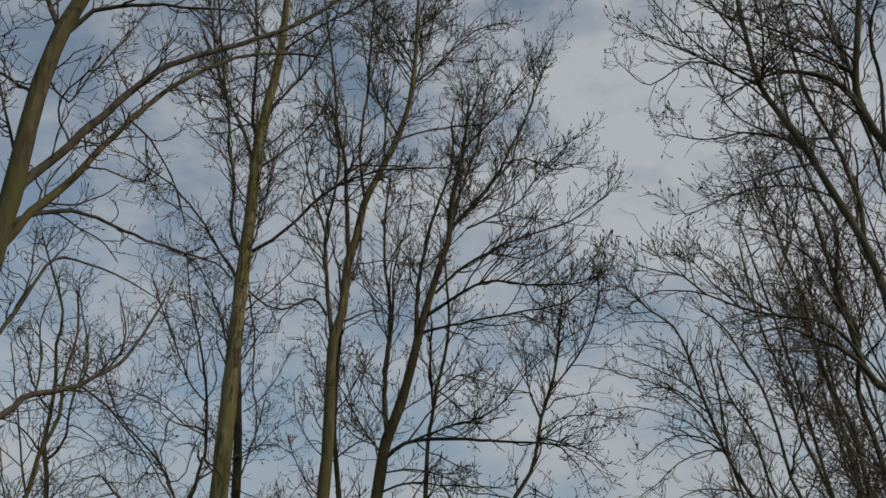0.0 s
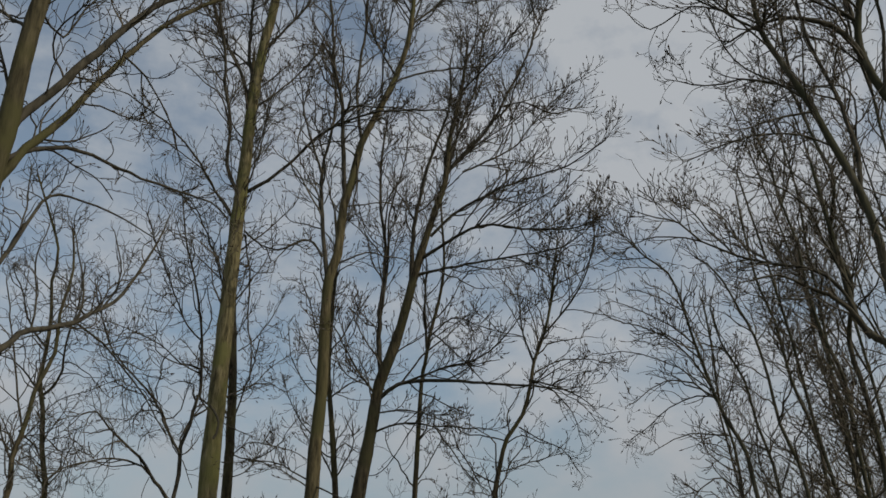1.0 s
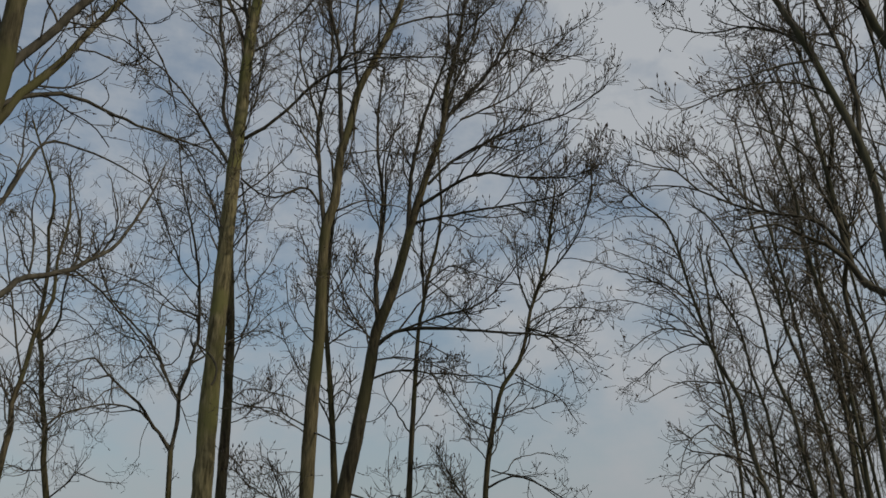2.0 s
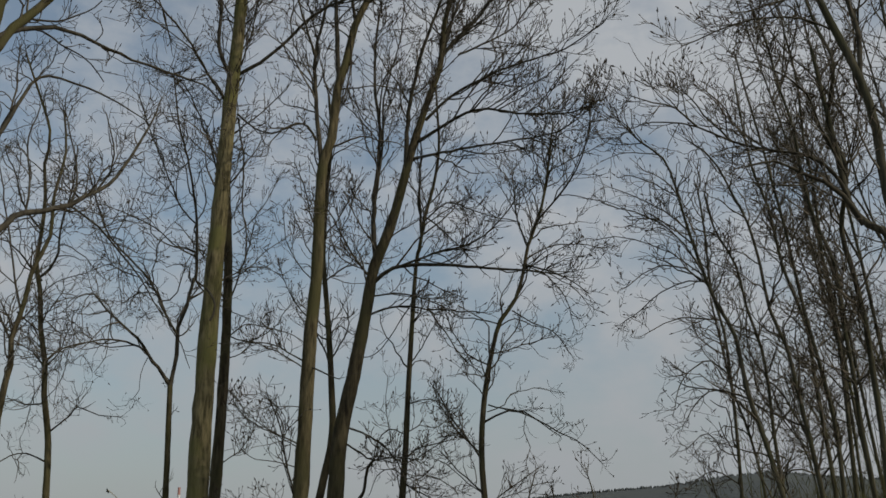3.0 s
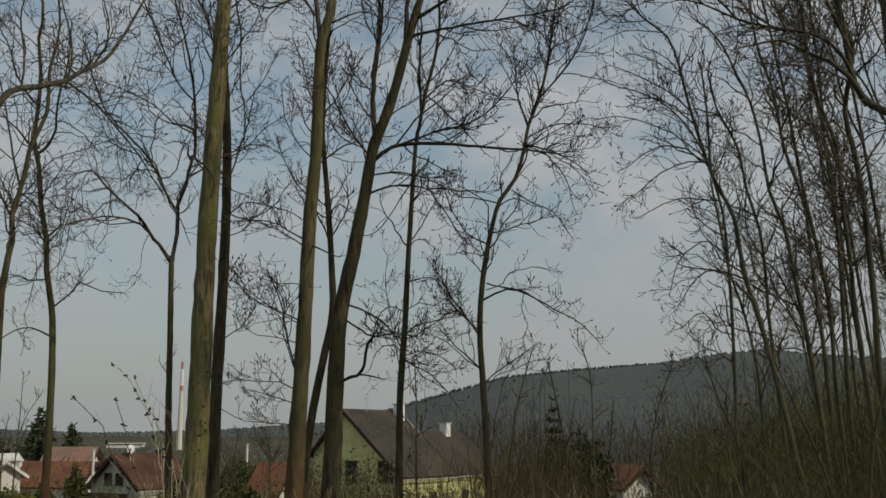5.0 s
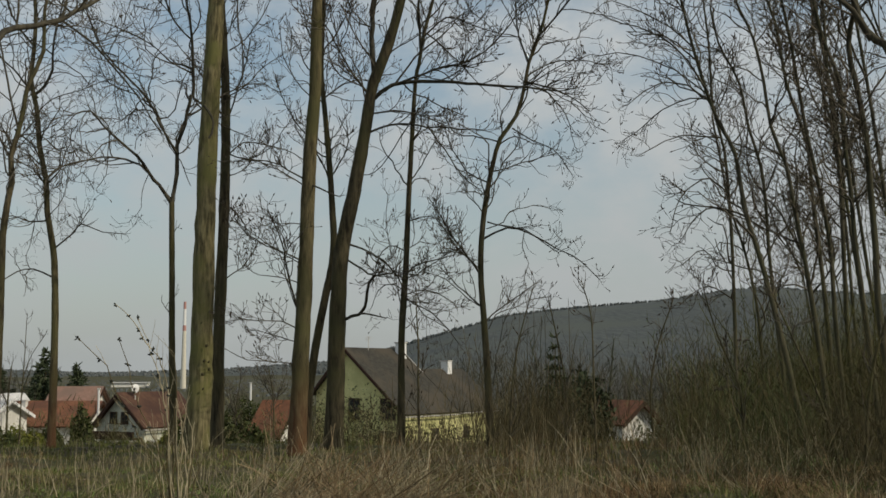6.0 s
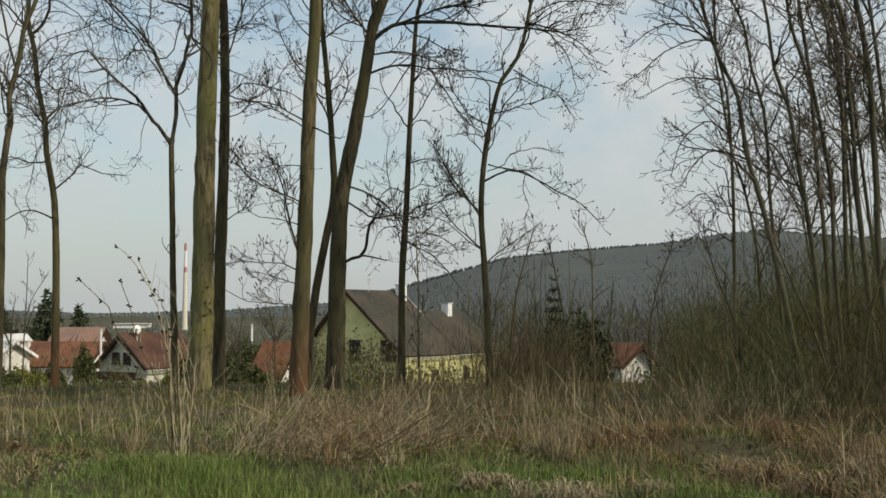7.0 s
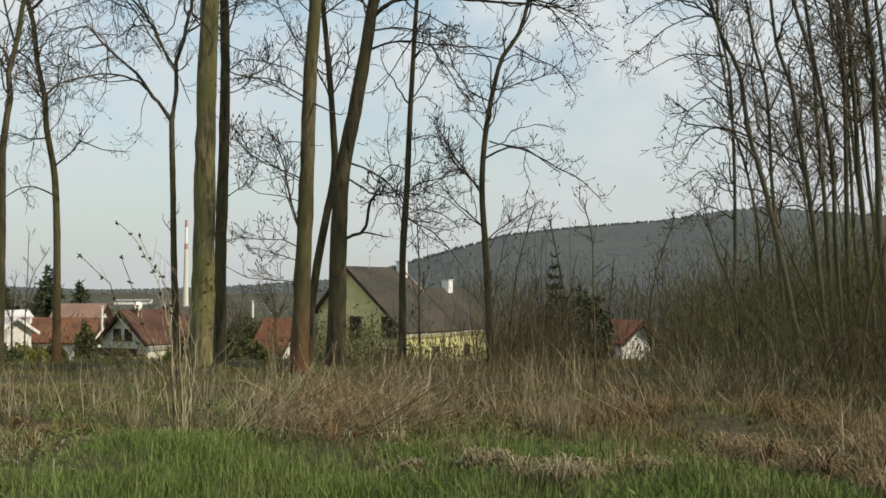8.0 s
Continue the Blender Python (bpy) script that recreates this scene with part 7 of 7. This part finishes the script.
def gabled_house(label, side, far, turn, width, depth, floor, eaves, ridge, wall, roof, peak=0.5, left_eaves=None, name="house", trim=None):
    """A house whose gable wall faces the local -y; its corner on the right stands at the given place. Heights are over the sea of the valley: z values."""
    thing = new(name)
    px, py = at_side(side, far)
    thing.matrix_world = pose(px, py, floor, 0, 0, turn)
    tagged(thing, label, "house")
    left = (left_eaves if left_eaves is not None else eaves) - floor
    right, top, mid = eaves - floor, ridge - floor, -width * (1 - peak)
    shape = [(-width, -1.5), (0, -1.5), (0, right), (mid, top), (-width, left)]
    v = np.array([(x, y, z) for y in (0, depth) for x, z in shape], float)
    bm = bmesh.new()
    c = [bm.verts.new(p) for p in v]
    for loop in ((0, 1, 2, 3, 4), (9, 8, 7, 6, 5), (1, 6, 7, 2), (5, 0, 4, 9), (2, 7, 8, 3), (3, 8, 9, 4)):
        bm.faces.new([c[i] for i in loop])
    me = bpy.data.meshes.new("wall")
    bm.to_mesh(me)
    bm.free()
    me.materials.append(wall)
    part("wall", me, thing)
    over, out = 0.5, 0.45
    k = (top - right) / max(0.1, -mid)
    a = slab((mid, -over, top + 0.16), (out, -over, right + 0.16 - k * out), (out, depth + over, right + 0.16 - k * out), (mid, depth + over, top + 0.16), 0.15)
    k = (top - left) / (width + mid)
    b = slab((mid - 0.003, -over, top + 0.16), (-width - out, -over, left + 0.16 - k * out), (-width - out, depth + over, left + 0.16 - k * out), (mid - 0.003, depth + over, top + 0.16), 0.15)
    part("roof", mesh_of("roof", *a, roof, False), thing)
    part("roof", mesh_of("roof", *b, roof, False), thing)
    k = (top - right) / -mid
    rail = slab((mid, -over - 0.06, top + 0.12), (out, -over - 0.06, right + 0.12 - k * out), (out, -over, right + 0.12 - k * out), (mid, -over, top + 0.12), 0.25)
    k = (top - left) / (width + mid)
    rail2 = slab((mid - 0.003, -over - 0.06, top + 0.12), (-width - out, -over - 0.06, left + 0.12 - k * out), (-width - out, -over, left + 0.12 - k * out), (mid - 0.003, -over, top + 0.12), 0.25)
    part("bargeboard", mesh_of("bargeboard", *joined([rail, rail2]), trim or TIMBER, False), thing)
    gutter = boxes([((out - 0.02, -over, right - 0.45 * k - 0.03), (out + 0.1, depth + over, right - 0.45 * k + 0.05))])
    part("gutter", mesh_of("gutter", *gutter, CONCRETE, False), thing)
    return thing


def chimney(thing, x, y, z, w, d, h, material):
    stack = part("chimney", mesh_of("chimney", *boxes([((x - w / 2, y - d / 2, z - 1.0), (x + w / 2, y + d / 2, z + h))]), material, False), thing)
    part("cap", mesh_of("cap", *boxes([((x - w / 2 - 0.08, y - d / 2 - 0.08, z + h + 0.003), (x + w / 2 + 0.08, y + d / 2 + 0.08, z + h + 0.1))]), CONCRETE, False), stack)


yellow = gabled_house("yellow rendered house with a steep dark brown tiled roof", -2.05, 92, -35, 10.0, 7.3, -4.9, -1.7, 3.75, YELLOW_WALL, TILE_BROWN, 0.365, 0.0)
window(yellow, -5.55, -0.003, 2.5, 1.3, 1.8)
window(yellow, -1.75, -0.003, 2.5, 1.7, 1.8)
window(yellow, -2.0, -0.003, 0.2, 1.6, 1.3)
for along in (4.6, 9.6):
    window(yellow, 0.003, along, 0.6, 1.1, 1.0, "side")
k = 5.45 / 6.35
# Only the upper stretch is built, standing for where light catches the verge.
part("verge", mesh_of("verge", *slab((-6.35, 7.803, 8.83), (-3.6, 7.803, 3.38 + 3.6 * k), (-3.6, 7.87, 3.38 + 3.6 * k), (-6.35, 7.87, 8.83), 0.2), CONCRETE, False), yellow, "lit upper run of pale metal verge")
part("annex_wall", mesh_of("annex_wall", *boxes([((-8.0, 7.304, -1.5), (-0.004, 14.6, 3.05))]), YELLOW_WALL, False), yellow)
part("annex_roof", mesh_of("annex_roof", *slab((-4.1, 7.88, 3.36 + 4.1 * k), (0.45, 7.88, 3.36 - 0.45 * k), (0.45, 15.1, 3.36 - 0.45 * k), (-4.1, 15.1, 3.36 + 4.1 * k), 0.15), TILE_BROWN, False), yellow)
part("annex_roof", mesh_of("annex_roof", *slab((-4.103, 7.88, 3.36 + 4.1 * k), (-8.4, 7.88, 3.2), (-8.4, 15.1, 3.2), (-4.103, 15.1, 3.36 + 4.1 * k), 0.15), TILE_BROWN, False), yellow)
part("gutter", mesh_of("gutter", *boxes([((0.43, 7.88, 3.2 - 0.45 * k - 0.03), (0.55, 15.1, 3.2 - 0.45 * k + 0.05))]), CONCRETE, False), yellow)
chimney(yellow, -5.6, 6.9, 8.2, 0.8, 0.7, 1.1, WHITE_PAINT)
chimney(yellow, -3.9, 12.0, 6.7, 0.8, 0.7, 0.9, WHITE_PAINT)

timbered = gabled_house("house with red-brown roof and dark timber gable", -15.5, 88, -28, 5.0, 6.2, -5.2, -2.35, 0.0, GREY_WALL, TILE_RED, 0.48)
window(timbered, -3.3, -0.003, 2.9, 0.8, 0.9)
window(timbered, -2.1, -0.003, 2.9, 0.8, 0.9)
part("balcony", mesh_of("balcony", *boxes([((-4.8, -1.0, 1.65), (-0.2, -0.003, 1.8)), ((-4.8, -1.0, 1.803), (-0.2, -0.92, 2.3))]), TIMBER, False), timbered)
part("plinth_wall", mesh_of("plinth_wall", *boxes([((-5.05, -0.06, -1.0), (0.06, -0.004, 1.6))]), WHITE_WALL, False), timbered)
orange = gabled_house("long white house with an orange tiled roof", -17.1, 104, 84, 6.5, 8.2, -5.6, -2.75, -0.9, WHITE_WALL, TILE_ORANGE)
chimney(orange, -4.2, 6.4, 4.5, 0.45, 0.45, 0.35, WHITE_WALL)
gabled_house("house with a faded pinkish roof behind another", -17.2, 126, 86, 6.5, 4.8, -5.6, -2.6, 0.15, WHITE_WALL, TILE_FADED)
pale = gabled_house("white house with a pale grey roof", -21.15, 99, 82, 6.5, 7.0, -5.6, -1.85, -0.6, WHITE_WALL, TILE_PALE, trim=WHITE_PAINT)
window(pale, -6.503, 1.6, 1.2, 1.2, 1.3, "back side")
gabled_house("white gabled house with an orange verge", -22.2, 112, -20, 5.0, 5.0, -5.6, -3.0, -0.4, WHITE_WALL, TILE_PALE, trim=TILE_ORANGE)
gabled_house("house with an orange tiled roof behind trees", -7.2, 98, 66, 5.0, 2.6, -5.6, -3.6, -0.9, WHITE_WALL, TILE_ORANGE)
cottage = gabled_house("small white cottage with an orange tiled roof", 11.25, 70, 28, 2.7, 5.0, -5.0, -1.45, -0.35, WHITE_WALL, TILE_ORANGE)
chimney(cottage, -1.35, 4.0, 4.4, 0.3, 0.3, 0.5, WHITE_PAINT)


def stack_tower():
    """A tall works chimney with red and white bands."""
    thing = new("factory_chimney")
    px, py = at_side(-13.62, 600)
    thing.location = (px, py, -8.0)
    tagged(thing, "tall factory chimney with red and white bands", "chimney")
    for z0, z1, m in ((0, 28, CREAM), (28, 33, CREAM), (33, 36, RED_PAINT), (36, 45, WHITE_PAINT), (45, 49.0, RED_PAINT)):
        z = np.linspace(z0, z1, 4)
        path = np.stack([0 * z, 0 * z, z], 1)[None]
        part("band", mesh_of("band", *tubes(path, (1.6 - 0.018 * z)[None], 16), m), thing)


stack_tower()


def works_hall():
    thing = new("factory_hall")
    px, py = at_side(-16.3, 700)
    thing.matrix_world = pose(px, py, -8, 0, 0, 10)
    tagged(thing, "long pale factory hall in the valley", "building")
    part("wall", mesh_of("wall", *boxes([((-11, 0, 0), (11, 14, 4))]), WHITE_WALL, False), thing)
    part("roof", mesh_of("roof", *boxes([((-11.4, -1, 4.003), (11.4, 15, 4.5))]), TILE_PALE, False), thing)


works_hall()


def mast(label, side, far, base, top, r, name="white_post"):
    thing = new(name)
    px, py = at_side(side, far)
    thing.location = (px, py, base)
    tagged(thing, label, "post")
    z = np.array((0, (top - base) * 0.5, top - base))
    part("pole", mesh_of("pole", *tubes(np.stack([0 * z, 0 * z, z], 1)[None], np.full((1, 3), r), 10), WHITE_PAINT), thing)
    part("cap", mesh_of("cap", *boxes([((-1.3 * r, -1.3 * r, z[2] + 0.003), (1.3 * r, 1.3 * r, z[2] + 0.12))]), CONCRETE, False), thing)


mast("slim white flue pipe before a faded roof", -17.78, 92, -5.4, 0.35, 0.09)
mast("white post between roofs", -10.15, 110, -6.0, 0.6, 0.1)


def dish():
    thing = new("satellite_dish")
    px, py = at_side(-16.0, 90)
    thing.location = (px, py, 0.0)
    thing.rotation_euler = (0, 0, 0.9)
    tagged(thing, "round white satellite dish above a roof ridge", "satellite dish")
    u, a = np.meshgrid(np.linspace(0.02, 0.36, 5), np.linspace(0, 2 * math.pi, 16, endpoint=False), indexing="ij")
    bowl = np.stack([u * np.cos(a), 0.6 * u**2 - 0.1, 0.45 + u * np.sin(a)], -1).reshape(-1, 3)
    i, j = np.meshgrid(np.arange(4), np.arange(16), indexing="ij")
    q = np.stack([i * 16 + j, (i + 1) * 16 + j, (i + 1) * 16 + (j + 1) % 16, i * 16 + (j + 1) % 16], -1).reshape(-1, 4)
    part("bowl", mesh_of("bowl", bowl, q, WHITE_PAINT), thing)
    part("mount", mesh_of("mount", *boxes([((-0.03, -0.03, -0.9), (0.03, 0.03, 0.4))]), CONCRETE, False), thing)


dish()


def aerial():
    """A thin rod with cross bars on the ridge of the yellow house."""
    thing = new("roof_aerial")
    thing.location = (-6.65, 96.0, 3.7)
    tagged(thing, "thin grey television aerial on a dark roof ridge", "aerial")
    z = np.array((0.0, 0.6, 1.2))
    part("rod", mesh_of("rod", *tubes(np.stack([0 * z, 0 * z, z], 1)[None], np.full((1, 3), 0.03), 6), CONCRETE), thing)
    for up in (0.85, 1.0, 1.12):
        part("cross_bar", mesh_of("cross_bar", *boxes([((-0.28, -0.015, up), (0.28, 0.015, up + 0.03))]), CONCRETE, False), thing)


aerial()


def garden_wall(side, far, long):
    """A low white wall with posts and a coping before a garden."""
    thing = new("garden_wall")
    px, py = at_side(side, far)
    thing.matrix_world = pose(px, py, float(ground_height(np.array(px), np.array(py))) - 0.1, 0, 0, 12)
    tagged(thing, "low white rendered garden wall with posts", "wall")
    part("wall_panel", mesh_of("wall_panel", *boxes([((0, -0.1, 0), (long, 0.1, 1.45))]), WHITE_WALL, False), thing)
    part("coping", mesh_of("coping", *boxes([((-0.04, -0.15, 1.453), (long + 0.04, 0.15, 1.53))]), CONCRETE, False), thing)
    for k in range(4):
        x = k * (long - 0.36) / 3
        post = part("post", mesh_of("post", *boxes([((x, -0.2, 0), (x + 0.36, 0.2, 1.75))]), WHITE_WALL, False), thing)
        part("cap", mesh_of("cap", *boxes([((x - 0.05, -0.25, 1.753), (x + 0.41, 0.25, 1.84))]), CONCRETE, False), post)


garden_wall(-18.0, 80, 4.2)


# ---- garden shrubs, conifers and far woods ----


def leaf_cloud(n, size, leaf, flat=1.0):
    """n small leaf quads through a rounded, uneven body of the given half sizes, standing on z = 0."""
    d = unit(rng.normal(0, 1, (n, 3)))
    lumps = 1 + 0.25 * np.sin(5 * d[:, 0] + 3 * d[:, 2]) * np.sin(4 * d[:, 1] + 1)
    p = d * (rng.random(n) ** 0.35 * lumps)[:, None] * np.array(size) + (0, 0, size[2] * 0.9)
    a, b = unit(rng.normal(0, 1, (n, 3))), unit(rng.normal(0, 1, (n, 3)))
    s = (leaf * rng.uniform(0.6, 1.4, n))[:, None]
    verts = np.stack([p - a * s, p + b * s, p + a * s, p - b * s], 1).reshape(-1, 3)
    return verts, np.arange(4 * n).reshape(-1, 4)


def shrub(label, side, far, size, material, n=3500, leaf=0.1):
    px, py = at_side(side, far)
    z = float(ground_height(np.array(px), np.array(py)))
    ob = new("shrub", mesh_of("shrub", *leaf_cloud(n, size, leaf), material, False))
    ob.location = (px, py, z)
    tagged(ob, label, "shrub")


for side, far, size, material, label in (
    (-22.4, 72, (2.2, 1.6, 1.7), HEDGE, "dark green hedge round a garden"), (-21.5, 74, (1.3, 1.4, 1.6), LIME, "yellow-green hedge round a garden"),
    (-20.7, 70, (0.9, 0.8, 1.5), LIME, "yellow-green bush in a garden"), (-20.0, 71, (0.9, 0.9, 1.7), HEDGE, "dense green thuja bush in a garden"),
    (-18.55, 76, (0.75, 0.8, 2.3), HEDGE, "dark green bush by a house"), (-18.2, 72, (0.8, 0.8, 1.4), HEDGE, "dark green bush by a house"), (-14.3, 70, (0.8, 0.8, 1.4), LIME, "yellow-green bush in a garden"),
    (-13.4, 66, (1.4, 1.2, 1.9), HEDGE, "dark bush below the field edge"), (-11.7, 68, (1.4, 1.2, 2.1), HEDGE, "dark bush below the field edge"),
    (-9.9, 64, (1.2, 1.2, 1.7), HEDGE, "dark bush below the field edge"), (-10.3, 100, (2.2, 1.4, 2.2), HEDGE, "dark evergreen bush among the houses"),
    (6.3, 47, (1.1, 1.0, 1.8), NEEDLE, "dark evergreen bush in the brushwood"), (7.6, 45, (1.2, 1.0, 2.0), NEEDLE, "dark evergreen bush in the brushwood")):
    shrub(label, side, far, size, material)


for side, far, size in ((-6.3, 78, (1.8, 1.2, 3.0)), (-4.9, 74, (2.2, 1.2, 3.2)), (-3.6, 76, (2.2, 1.2, 3.0)), (-2.2, 73, (1.8, 1.2, 1.6)), (-0.6, 78, (2.2, 1.2, 1.5)), (1.2, 78, (2.2, 1.2, 1.5)), (10.9, 60, (1.3, 0.8, 1.9)), (11.6, 62, (1.0, 0.8, 1.7))):
    shrub("thin bush with sparse young leaves before a house", side, far, size, HEDGE, 560, 0.08)


def conifer(label, side, far, height, wide, tiers, group=""):
    """A spruce: straight stem and whorls of drooping boughs set with needle sprays."""
    thing = new("conifer")
    px, py = at_side(side, far)
    thing.location = (px, py, float(ground_height(np.array(px), np.array(py))) - 0.2)
    tagged(thing, label, "tree", group)
    z = np.linspace(0, height, 6)
    part("trunk", mesh_of("trunk", *tubes(np.stack([0 * z, 0 * z, z], 1)[None], (0.012 * height * (1.05 - z / height))[None], 7), BARK_DARK), thing)
    start, way, length = [], [], []
    for t in range(tiers):
        u = (t + 0.6) / tiers
        for _ in range(7):
            a = rng.uniform(0, 2 * math.pi)
            start.append((0, 0, height * (0.1 + 0.9 * u)))
            way.append((math.cos(a), math.sin(a), 0.15))
            length.append(wide * (1.05 - u) * rng.uniform(0.7, 1.15))
    p, r = grown(np.array(start), np.array(way), np.array(length), np.full(len(start), 0.004 * height), 5, -0.05, 0.06, 0.3)
    s, w, pr, u = offshoots(p, r, 9.0 / wide * 2, 0.1, (35, 80))
    l2 = wide * 0.22 * rng.uniform(0.5, 1.2, len(s))
    p2, r2 = grown(s, w, l2, np.full(len(s), 0.035 * wide), 3, -0.05, 0.1, 0.3)
    v, q = joined([tubes(p, r * 2, 4), tubes(p2, r2, 4)])
    part("crown", mesh_of("crown", v, q, NEEDLE), thing, "dark drooping needle boughs")


conifer("dark conical spruce beyond the roofs", -20.35, 190, 12.0, 4.4, 22)
conifer("dark conical spruce beyond the roofs", -18.85, 200, 9.5, 4.2, 18)
conifer("low dark spruce beyond the roofs", -22.5, 195, 9.0, 4.2, 16)
conifer("young dark spruce among brushwood", 6.05, 42, 5.3, 1.2, 12)
conifer("young dark spruce among brushwood", 7.5, 46, 4.4, 1.4, 12)


def wood(name, label, n, side0, side1, r0, r1, height, material, slim=(0.2, 0.4)):
    """A far wood: many small uneven crowns."""
    side = np.radians(rng.uniform(side0, side1, n))
    r = rng.uniform(r0, r1, n)
    x, y = r * np.sin(side), r * np.cos(side)
    z = ground_height(x, y)
    h = rng.uniform(*height, n)
    w = h * rng.uniform(*slim, n)
    path = np.stack([np.stack([x + h * 0.03 * rng.normal(0, 1, n) * f, y, z + h * f - 1], 1) for f in (0.0, 0.35, 0.75, 1.0)], 1)
    rad = np.stack([w * 0.7, w, w * rng.uniform(0.5, 0.95, n), w * 0.1], 1)
    v, q = tubes(path, rad, 4)
    tagged(new(name, mesh_of(name, v, q, material)), label, "wood", kind="stuff")


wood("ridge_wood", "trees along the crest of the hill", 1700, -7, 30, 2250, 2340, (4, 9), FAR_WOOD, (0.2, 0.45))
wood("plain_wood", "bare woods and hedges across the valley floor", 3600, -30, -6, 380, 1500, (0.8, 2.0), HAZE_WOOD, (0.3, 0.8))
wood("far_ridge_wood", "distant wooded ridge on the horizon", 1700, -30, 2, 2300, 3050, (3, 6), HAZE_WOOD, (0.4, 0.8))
